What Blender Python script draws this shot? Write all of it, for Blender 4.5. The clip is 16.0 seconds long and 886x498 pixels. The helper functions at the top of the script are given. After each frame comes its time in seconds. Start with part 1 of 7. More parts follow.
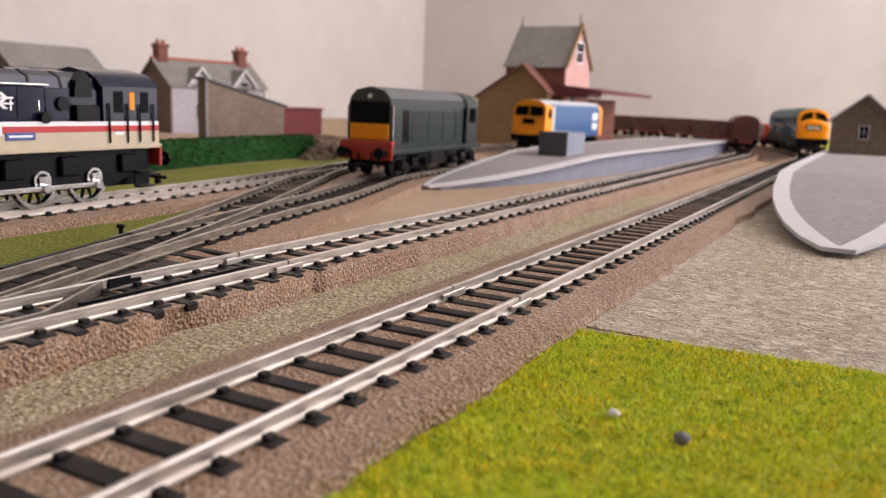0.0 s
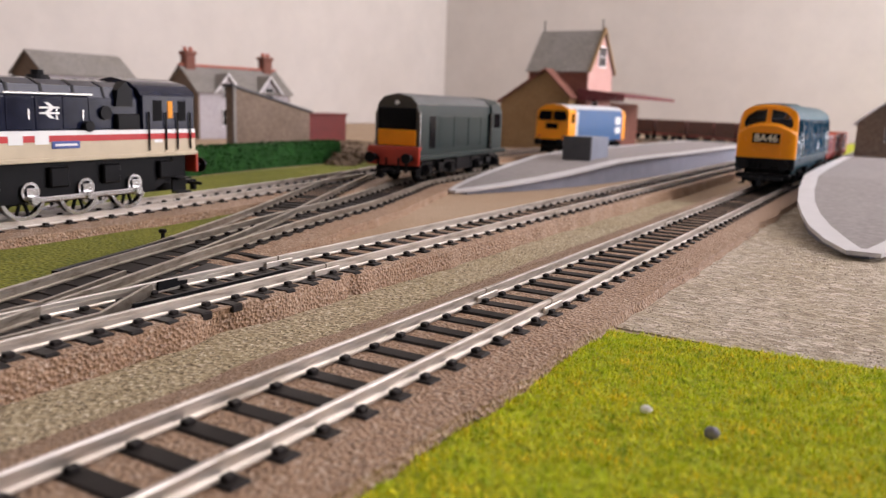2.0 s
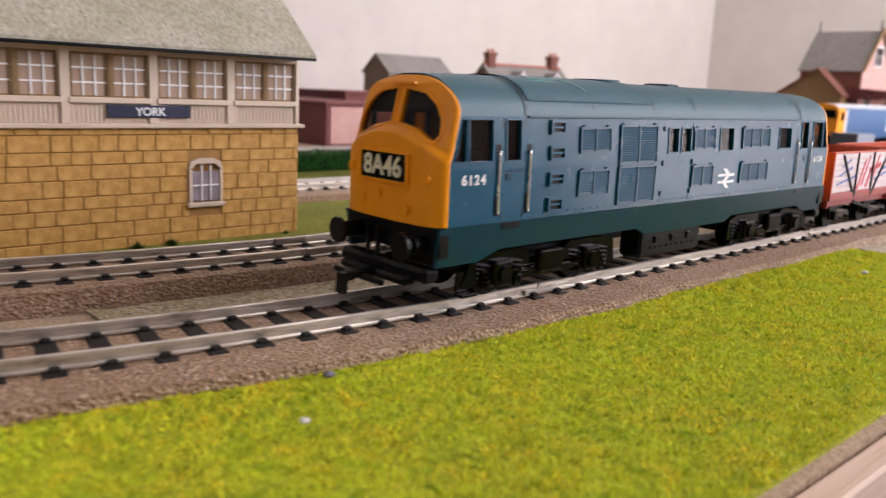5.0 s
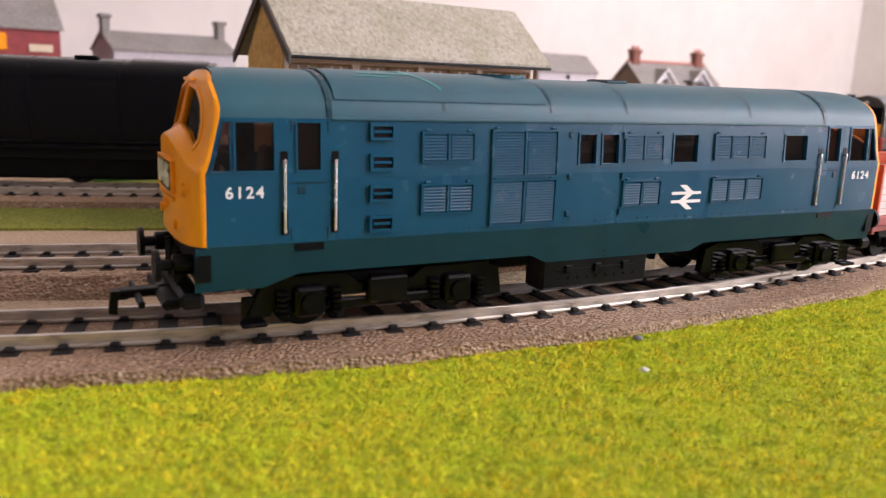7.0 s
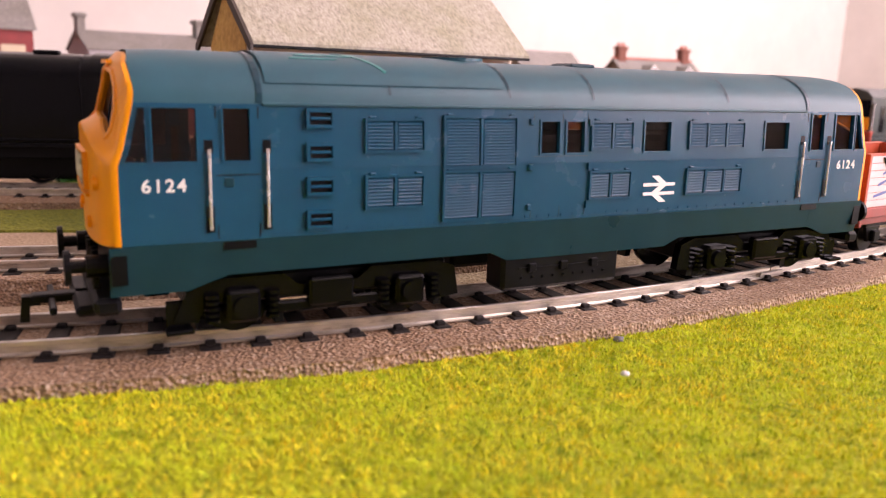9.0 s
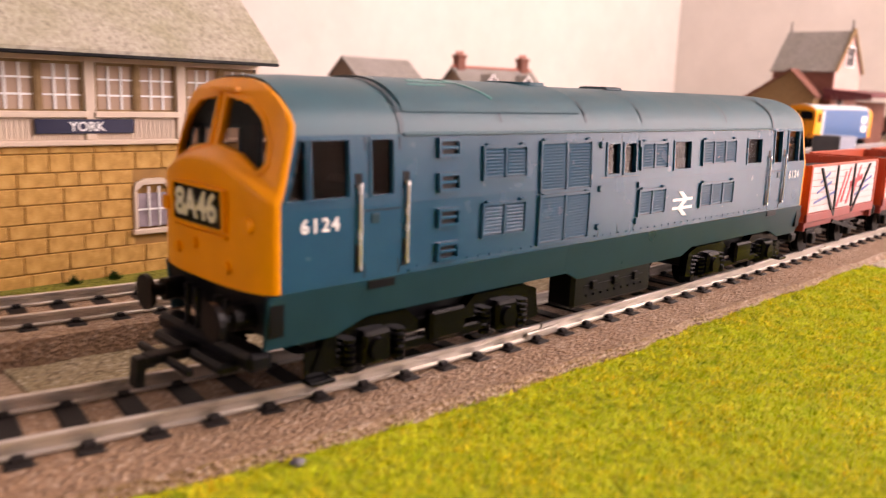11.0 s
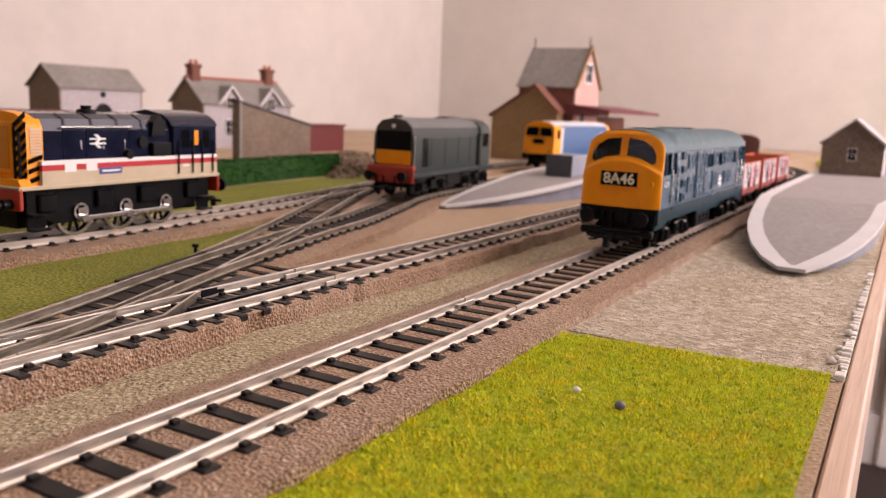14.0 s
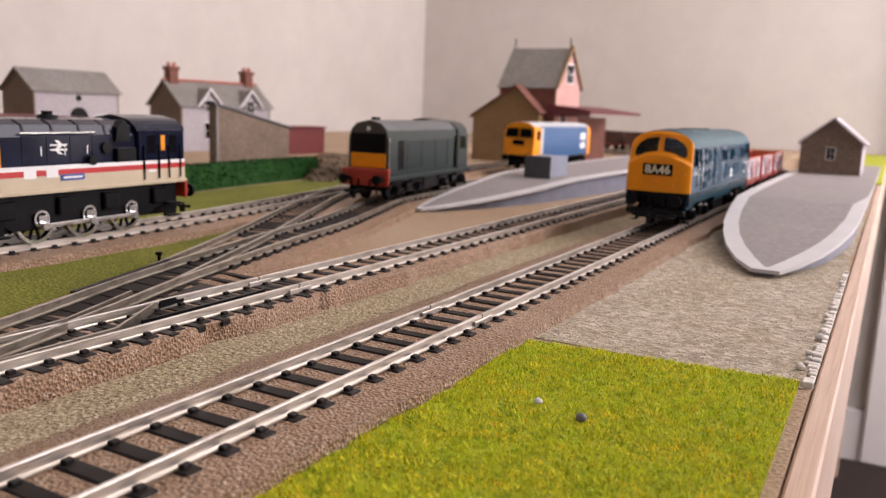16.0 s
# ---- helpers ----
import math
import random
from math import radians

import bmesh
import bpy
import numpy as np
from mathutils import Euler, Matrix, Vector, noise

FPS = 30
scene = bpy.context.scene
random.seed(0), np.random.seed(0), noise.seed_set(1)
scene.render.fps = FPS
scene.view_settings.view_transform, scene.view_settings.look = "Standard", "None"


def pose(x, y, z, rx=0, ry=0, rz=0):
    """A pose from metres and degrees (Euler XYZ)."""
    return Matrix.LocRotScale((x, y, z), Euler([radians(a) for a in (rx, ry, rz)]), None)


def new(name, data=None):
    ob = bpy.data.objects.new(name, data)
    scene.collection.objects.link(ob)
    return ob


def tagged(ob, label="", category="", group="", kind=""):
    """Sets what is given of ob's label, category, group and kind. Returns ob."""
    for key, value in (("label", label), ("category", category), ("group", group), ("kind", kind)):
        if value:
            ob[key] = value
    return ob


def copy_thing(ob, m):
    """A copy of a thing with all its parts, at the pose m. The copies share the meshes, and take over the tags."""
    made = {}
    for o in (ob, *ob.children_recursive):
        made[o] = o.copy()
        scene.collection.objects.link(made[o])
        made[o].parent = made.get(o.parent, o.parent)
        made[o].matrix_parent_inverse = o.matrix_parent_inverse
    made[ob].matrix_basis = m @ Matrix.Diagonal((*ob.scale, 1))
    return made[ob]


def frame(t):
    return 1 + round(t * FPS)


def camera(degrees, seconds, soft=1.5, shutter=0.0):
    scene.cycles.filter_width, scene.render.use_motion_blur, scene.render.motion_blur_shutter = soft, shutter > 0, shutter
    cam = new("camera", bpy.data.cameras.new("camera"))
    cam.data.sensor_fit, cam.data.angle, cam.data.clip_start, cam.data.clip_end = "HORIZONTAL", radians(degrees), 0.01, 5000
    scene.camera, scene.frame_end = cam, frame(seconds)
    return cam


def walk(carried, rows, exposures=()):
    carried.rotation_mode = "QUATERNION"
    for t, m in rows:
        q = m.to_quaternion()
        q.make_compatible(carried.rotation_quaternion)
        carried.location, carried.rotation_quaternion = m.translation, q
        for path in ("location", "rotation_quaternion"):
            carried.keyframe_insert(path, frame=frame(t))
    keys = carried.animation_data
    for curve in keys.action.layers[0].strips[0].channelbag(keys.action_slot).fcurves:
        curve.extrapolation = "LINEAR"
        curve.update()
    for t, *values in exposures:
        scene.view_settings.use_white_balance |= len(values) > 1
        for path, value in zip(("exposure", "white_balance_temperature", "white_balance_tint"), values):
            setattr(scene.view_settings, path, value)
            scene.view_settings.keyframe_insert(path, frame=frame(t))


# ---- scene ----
MM = 0.001
cam = camera(57.9, 16.0, soft=1.2, shutter=0.45)
# a phone lens focused a hand's width away: far things are soft
cam.data.dof.use_dof = True
cam.data.dof.focus_distance = 0.21
cam.data.dof.aperture_fstop = 25.0

# seconds, eye in millimetres, yaw, pitch, roll in degrees
PATH = [
    (0.0, 79.1, -165.3, 53.0, 28.68, -10.33, 2.22),
    (0.5, 78.8, -166.3, 52.4, 28.95, -10.69, 2.10),
    (1.0, 78.5, -166.3, 53.8, 29.04, -10.42, 2.21),
    (1.5, 77.6, -167.9, 53.4, 29.38, -10.38, 2.40),
    (2.0, 79.6, -172.9, 54.1, 30.19, -10.11, 1.91),
    (2.5, 83.0, -184.4, 54.6, 31.65, -9.70, 1.80),
    (3.0, 90.5, -201.9, 54.5, 33.02, -9.71, 1.98),
    (3.5, 106.9, -234.3, 56.2, 36.66, -10.07, 2.56),
    (4.0, 121.1, -271.5, 57.5, 41.57, -10.73, 2.61),
    (4.2, 128.2, -285.1, 56.9, 42.83, -11.18, 2.93),
    (5.0, 142.0, -325.0, 59.5, 47.3, -11.5, 2.6),
    (5.8, 145.0, -349.0, 64.0, 50.4, -11.6, 2.1),
    (6.5, 143.1, -366.3, 65.6, 53.01, -11.76, 1.95),
    (7.0, 142.1, -381.3, 62.6, 55.41, -12.25, 2.39),
    (7.5, 143.0, -386.5, 60.8, 56.62, -12.35, 2.58),
    (8.0, 138.9, -381.7, 56.2, 56.43, -12.99, 2.28),
    (8.5, 137.8, -377.6, 56.6, 56.02, -13.10, 2.09),
    (9.0, 134.9, -369.9, 59.2, 54.69, -12.15, 1.89),
    (9.2, 134.7, -368.8, 58.1, 54.35, -12.24, 2.01),
    (10.0, 127.5, -347.0, 58.5, 51.0, -11.9, 2.1),
    (10.8, 118.0, -315.0, 60.5, 46.3, -11.4, 2.15),
    (11.5, 112.0, -289.1, 63.3, 41.75, -10.87, 2.18),
    (12.0, 108.2, -270.1, 67.6, 38.28, -10.32, 2.20),
    (12.5, 107.1, -241.4, 69.1, 33.82, -9.57, 2.40),
    (13.0, 105.1, -227.4, 67.8, 31.84, -9.78, 2.48),
    (13.5, 104.8, -217.9, 67.5, 30.43, -9.79, 2.56),
    (14.0, 105.0, -213.0, 67.0, 29.77, -9.88, 2.51),
    (14.5, 105.9, -210.5, 66.8, 29.39, -9.68, 2.53),
    (15.0, 107.4, -206.3, 69.3, 29.06, -9.57, 2.51),
    (15.5, 108.0, -205.7, 69.8, 28.80, -9.49, 2.39),
    (16.0, 108.2, -205.0, 68.2, 28.84, -9.80, 2.14),
]


def eye_pose(x, y, z, yaw, pitch, roll):
    return pose(x * MM, y * MM, z * MM, 0, 0, yaw) @ pose(0, 0, 0, 90 + pitch) @ pose(0, 0, 0, 0, 0, roll)


walk(cam, [(r[0], eye_pose(*r[1:])) for r in PATH],
     exposures=[(0.0, 0.15, 6500, 21), (3.5, 0.2, 6450, 21), (6.5, 0.72, 6250, 23), (7.5, 0.84, 6650, 30), (9.2, 1.04, 7050, 40), (11.5, 0.74, 7800, 37), (13.0, 0.42, 7650, 36), (16.0, 0.18, 6650, 23)])

# ------------------------------------------------------------------ light
world = bpy.data.worlds.new("sky")
scene.world = world
world.use_nodes = True
wt = world.node_tree
sky = wt.nodes.new("ShaderNodeTexSky")
sky.sky_type = "NISHITA"
sky.sun_disc = False
sky.sun_elevation = radians(38)
sky.sun_rotation = radians(250)
wt.links.new(sky.outputs[0], wt.nodes["Background"].inputs[0])
wt.nodes["Background"].inputs[1].default_value = 0.10


def area_light(name, x, y, z, rx, ry, rz, sx, sy, watts, colour):
    data = bpy.data.lights.new(name, "AREA")
    data.shape, data.size, data.size_y, data.energy, data.color = "RECTANGLE", sx, sy, watts, colour
    ob = new(name, data)
    ob.matrix_basis = pose(x, y, z, rx, ry, rz)
    return ob


# daylight in the window and glazed door openings of the room
area_light("window_daylight", 0.99, 1.06, 0.86, 0, 90, 0, 1.43, 1.5, 41.0, (1.0, 0.97, 0.95))
area_light("glazed_door_daylight", 0.99, 1.53, -0.235, 0, 90, 0, 0.69, 0.72, 6.0, (1.0, 0.97, 0.95))
# weak fill lamp added behind the camera; no window is known there
area_light("rear_window_daylight", -0.1, -1.96, 0.72, 90, 0, 0, 1.5, 1.1, 2.0, (1.0, 0.97, 0.95))


# ------------------------------------------------------------------ materials
def material(name, build):
    m = bpy.data.materials.new(name)
    m.use_nodes = True
    nt = m.node_tree
    build(nt, nt.nodes["Principled BSDF"])
    return m


def tex_noise(nt, scale, detail=4.0, rough=0.55, stretch=None, coord="Object"):
    tc = nt.nodes.new("ShaderNodeTexCoord")
    n = nt.nodes.new("ShaderNodeTexNoise")
    n.inputs["Scale"].default_value, n.inputs["Detail"].default_value, n.inputs["Roughness"].default_value = scale, detail, rough
    if stretch:
        mp = nt.nodes.new("ShaderNodeMapping")
        mp.inputs["Scale"].default_value = stretch
        nt.links.new(tc.outputs[coord], mp.inputs[0])
        nt.links.new(mp.outputs[0], n.inputs["Vector"])
    else:
        nt.links.new(tc.outputs[coord], n.inputs["Vector"])
    return n.outputs["Fac"]


def ramp(nt, fac, stops):
    r = nt.nodes.new("ShaderNodeValToRGB")
    e = r.color_ramp.elements
    while len(e) < len(stops):
        e.new(0.5)
    for el, (p, c) in zip(e, stops):
        el.position, el.color = p, (*c, 1)
    nt.links.new(fac, r.inputs[0])
    return r.outputs[0]


def mix(nt, fac, a, b, mode="MIX"):
    m = nt.nodes.new("ShaderNodeMix")
    m.data_type, m.blend_type = "RGBA", mode
    for sock, v in ((m.inputs["Factor"], fac), (m.inputs["A"], a), (m.inputs["B"], b)):
        if isinstance(v, (int, float)):
            sock.default_value = v
        elif isinstance(v, tuple):
            sock.default_value = (*v, 1)
        else:
            nt.links.new(v, sock)
    return m.outputs["Result"]


def bump(nt, bsdf, height, dist, strength=1.0):
    b = nt.nodes.new("ShaderNodeBump")
    b.inputs["Distance"].default_value, b.inputs["Strength"].default_value = dist, strength
    nt.links.new(height, b.inputs["Height"])
    nt.links.new(b.outputs[0], bsdf.inputs["Normal"])


def paint(name, colour, rough=0.4, metal=0.0, vary=0.12, spec=0.5, grain=0.00005, scale=140.0, coat=0.0):
    """Moulded or painted surface: slightly uneven colour and gloss, with fine relief."""
    def build(nt, b):
        big = tex_noise(nt, scale, 5)
        fine = tex_noise(nt, 2600, 3)
        dark = tuple(c * (1 - vary) for c in colour)
        light = tuple(min(1, c * (1 + vary)) for c in colour)
        col = ramp(nt, big, [(0.3, dark), (0.7, light)])
        nt.links.new(col, b.inputs["Base Color"])
        rr = nt.nodes.new("ShaderNodeMapRange")
        rr.inputs["To Min"].default_value, rr.inputs["To Max"].default_value = max(0.03, rough - 0.08), rough + 0.1
        nt.links.new(big, rr.inputs["Value"])
        nt.links.new(rr.outputs[0], b.inputs["Roughness"])
        b.inputs["Metallic"].default_value = metal
        b.inputs["Specular IOR Level"].default_value = spec
        b.inputs["Coat Weight"].default_value = coat
        bump(nt, b, fine, grain, 0.35)
    return material(name, build)


def speckled(name, stops, scale, fine_scale, tint=None, grain=0.0004, rough=0.9, grains=True, stretch=None, specks=None):
    """Granular ground: grains of mixed tone over a larger slow change of colour."""
    def build(nt, b):
        slow = tex_noise(nt, scale, 5, 0.6)
        f = tex_noise(nt, fine_scale, 3, 0.7, stretch)
        col = ramp(nt, f, stops)
        if tint:
            col = mix(nt, ramp(nt, slow, [(0.38, (0, 0, 0)), (0.66, (1, 1, 1))]), col, tint, "MULTIPLY")
        if specks:
            pale, dark = specks
            tc = nt.nodes.new("ShaderNodeTexCoord")
            cell = nt.nodes.new("ShaderNodeTexVoronoi")
            cell.inputs["Scale"].default_value = fine_scale
            nt.links.new(tc.outputs["Object"], cell.inputs["Vector"])
            sep = nt.nodes.new("ShaderNodeSeparateColor")
            nt.links.new(cell.outputs["Color"], sep.inputs[0])
            col = mix(nt, ramp(nt, sep.outputs[0], [(0.0, (0, 0, 0)), (0.84, (0, 0, 0)), (0.93, (0.8, 0.8, 0.8))]), col, pale)
            col = mix(nt, ramp(nt, sep.outputs[1], [(0.0, (0, 0, 0)), (0.8, (0, 0, 0)), (0.92, (0.75, 0.75, 0.75))]), col, dark)
        nt.links.new(col, b.inputs["Base Color"])
        b.inputs["Roughness"].default_value = rough
        if grains:
            tc = nt.nodes.new("ShaderNodeTexCoord")
            v = nt.nodes.new("ShaderNodeTexVoronoi")
            v.inputs["Scale"].default_value = fine_scale * 0.8
            nt.links.new(tc.outputs["Object"], v.inputs["Vector"])
            bump(nt, b, v.outputs["Distance"], grain, 0.9)
        else:
            bump(nt, b, f, grain, 0.8)
    return material(name, build)


M_FOAM = speckled("ballast_foam", [(0.27, (0.14, 0.08, 0.043)), (0.45, (0.3, 0.187, 0.112)), (0.6, (0.39, 0.255, 0.157)), (0.7, (0.47, 0.33, 0.215)), (0.76, (0.78, 0.68, 0.58))], 12, 1500, (0.86, 0.78, 0.7), 0.0007, 0.5, specks=((0.5, 0.38, 0.28), (0.15, 0.085, 0.048)))
M_EARTH = speckled("dark_earth_scatter", [(0.3, (0.05, 0.03, 0.018)), (0.5, (0.15, 0.1, 0.06)), (0.68, (0.27, 0.19, 0.125)), (0.78, (0.45, 0.36, 0.28))], 16, 420, (0.7, 0.7, 0.66), 0.0012, 0.95)
M_SAND = speckled("sandy_scatter", [(0.3, (0.2, 0.14, 0.085)), (0.5, (0.4, 0.29, 0.19)), (0.7, (0.55, 0.42, 0.3))], 9, 1000, (0.85, 0.78, 0.7), 0.0003, 0.9)
M_STONEDUST = speckled("stone_dust_mat", [(0.28, (0.11, 0.08, 0.045)), (0.4, (0.32, 0.255, 0.155)), (0.58, (0.47, 0.385, 0.25)), (0.72, (0.66, 0.58, 0.44))], 14, 950, (0.82, 0.82, 0.7), 0.0007, 0.9, specks=((0.58, 0.5, 0.36), (0.18, 0.14, 0.08)))
M_TORN = speckled("torn_paper_board", [(0.3, (0.2, 0.16, 0.11)), (0.42, (0.4, 0.34, 0.25)), (0.58, (0.53, 0.46, 0.36)), (0.72, (0.74, 0.67, 0.55))], 30, 330, (0.84, 0.8, 0.7), 0.0026, 0.92, False, (0.9, 1.5, 1.0), specks=((0.6, 0.52, 0.42), (0.3, 0.24, 0.17)))
M_OLIVE = speckled("olive_scatter", [(0.3, (0.07, 0.08, 0.008)), (0.5, (0.19, 0.2, 0.018)), (0.7, (0.32, 0.3, 0.035))], 18, 900, (0.7, 0.75, 0.55), 0.0007, 0.95)
M_PATH = speckled("grey_path_card", [(0.3, (0.3, 0.28, 0.25)), (0.6, (0.42, 0.39, 0.35)), (0.8, (0.5, 0.47, 0.43))], 20, 500, (0.9, 0.88, 0.86), 0.0002, 0.9)


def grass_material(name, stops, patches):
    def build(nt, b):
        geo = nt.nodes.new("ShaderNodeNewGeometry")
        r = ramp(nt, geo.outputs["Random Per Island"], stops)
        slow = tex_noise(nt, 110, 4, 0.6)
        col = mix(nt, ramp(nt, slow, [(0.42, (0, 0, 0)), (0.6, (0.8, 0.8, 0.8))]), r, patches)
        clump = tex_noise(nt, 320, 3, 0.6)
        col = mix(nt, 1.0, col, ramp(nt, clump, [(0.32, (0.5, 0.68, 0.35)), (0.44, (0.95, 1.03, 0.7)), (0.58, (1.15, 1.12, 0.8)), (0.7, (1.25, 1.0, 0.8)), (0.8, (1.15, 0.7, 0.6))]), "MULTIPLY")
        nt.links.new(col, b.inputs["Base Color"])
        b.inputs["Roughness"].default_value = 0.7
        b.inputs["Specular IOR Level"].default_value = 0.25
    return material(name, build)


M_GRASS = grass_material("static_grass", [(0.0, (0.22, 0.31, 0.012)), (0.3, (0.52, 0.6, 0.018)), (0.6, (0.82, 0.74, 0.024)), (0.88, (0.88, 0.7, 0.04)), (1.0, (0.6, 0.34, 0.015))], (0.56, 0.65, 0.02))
M_GRASSBASE = speckled("grass_mat_backing", [(0.3, (0.2, 0.24, 0.006)), (0.55, (0.42, 0.44, 0.01)), (0.75, (0.55, 0.48, 0.02))], 30, 700, (0.8, 0.85, 0.6), 0.0005, 0.95)
M_HEDGE = grass_material("hedge_foliage", [(0.0, (0.006, 0.03, 0.008)), (0.5, (0.012, 0.075, 0.014)), (1.0, (0.03, 0.15, 0.03))], (0.01, 0.06, 0.012))
M_LIME = grass_material("lime_scatter", [(0.0, (0.2, 0.25, 0.01)), (0.5, (0.35, 0.36, 0.02)), (1.0, (0.45, 0.42, 0.06))], (0.3, 0.33, 0.02))


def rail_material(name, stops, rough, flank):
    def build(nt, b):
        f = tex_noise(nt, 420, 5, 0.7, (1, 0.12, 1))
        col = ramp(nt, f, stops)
        # polished head stays bright; shade on the flanks is put into the colour
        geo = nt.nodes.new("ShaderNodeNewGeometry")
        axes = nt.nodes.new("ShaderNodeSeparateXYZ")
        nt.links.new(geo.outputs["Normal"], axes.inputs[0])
        flank_shade = ramp(nt, axes.outputs[2], [(0.55, (flank, flank * 0.95, flank * 0.88)), (0.8, (1, 1, 1))])
        col = mix(nt, 1.0, col, flank_shade, "MULTIPLY")
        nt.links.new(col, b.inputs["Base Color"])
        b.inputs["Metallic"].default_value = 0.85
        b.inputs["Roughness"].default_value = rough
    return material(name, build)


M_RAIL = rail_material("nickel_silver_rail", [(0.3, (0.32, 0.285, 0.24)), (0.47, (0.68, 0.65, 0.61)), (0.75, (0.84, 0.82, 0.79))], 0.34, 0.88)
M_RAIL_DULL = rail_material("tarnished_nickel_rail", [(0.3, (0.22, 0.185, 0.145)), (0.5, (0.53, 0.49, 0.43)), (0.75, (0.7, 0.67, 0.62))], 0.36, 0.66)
M_SLEEPER = paint("sleeper_plastic", (0.013, 0.01, 0.009), 0.6, vary=0.5, scale=500, spec=0.2)
M_BLUE = paint("rail_blue_plastic", (0.002, 0.064, 0.12), 0.24, vary=0.06, spec=0.4)
M_BLUE_ROOF = paint("roof_blue_green_plastic", (0.008, 0.074, 0.1), 0.42, vary=0.12, spec=0.4)
M_SKIRT = paint("dark_teal_skirt_plastic", (0.003, 0.036, 0.054), 0.3, vary=0.1, spec=0.3)
M_YELLOW = paint("warm_yellow_paint", (0.88, 0.305, 0.0015), 0.34, vary=0.06, spec=0.3)
M_BLACK = paint("black_plastic", (0.003, 0.003, 0.004), 0.15, vary=0.3, spec=0.16)
M_DULLBLACK = paint("dull_black_plastic", (0.004, 0.004, 0.005), 0.36, vary=0.3, spec=0.15)
M_GLOSSBLACK = paint("glossy_black_moulding", (0.003, 0.003, 0.0035), 0.13, vary=0.3, spec=0.15)
M_HANDRAIL = paint("silver_handrail", (0.75, 0.74, 0.72), 0.25, 0.9, 0.05)
M_STEEL = paint("bright_steel", (0.7, 0.7, 0.7), 0.22, 1.0, 0.08)
M_WHITE = paint("white_print", (0.8, 0.8, 0.79), 0.4, vary=0.05)
M_TEALSCAR = paint("teal_scratch_paint", (0.01, 0.2, 0.19), 0.3, vary=0.1)
M_LETTER = paint("cream_letter", (0.75, 0.7, 0.52), 0.45, vary=0.05)
M_INTERIOR = paint("brown_cab_interior", (0.09, 0.05, 0.035), 0.6, vary=0.3)


def glass_material(name, colour, alpha_mix, spec=0.5):
    def build(nt, b):
        b.inputs["Base Color"].default_value = (*colour, 1)
        b.inputs["Roughness"].default_value = 0.06
        b.inputs["Transmission Weight"].default_value = alpha_mix
        b.inputs["IOR"].default_value = 1.3
        b.inputs["Specular IOR Level"].default_value = spec
    return material(name, build)


def clear_glazing(name, tint, gloss):
    """Thin clear moulded glazing: mostly see-through, with a weak mirror."""
    def build(nt, b):
        tr = nt.nodes.new("ShaderNodeBsdfTransparent")
        tr.inputs[0].default_value = (*tint, 1)
        gl = nt.nodes.new("ShaderNodeBsdfGlossy")
        gl.inputs["Roughness"].default_value = 0.08
        mx = nt.nodes.new("ShaderNodeMixShader")
        mx.inputs[0].default_value = gloss
        nt.links.new(tr.outputs[0], mx.inputs[1])
        nt.links.new(gl.outputs[0], mx.inputs[2])
        nt.links.new(mx.outputs[0], nt.nodes["Material Output"].inputs[0])
    return material(name, build)


M_CLEAR = clear_glazing("clear_cab_glazing", (0.66, 0.61, 0.58), 0.03)
M_DARKGLASS = glass_material("dark_glazing", (0.006, 0.006, 0.007), 0.0, 0.05)
M_PANE = glass_material("printed_window_glazing", (0.5, 0.36, 0.27), 0.15)


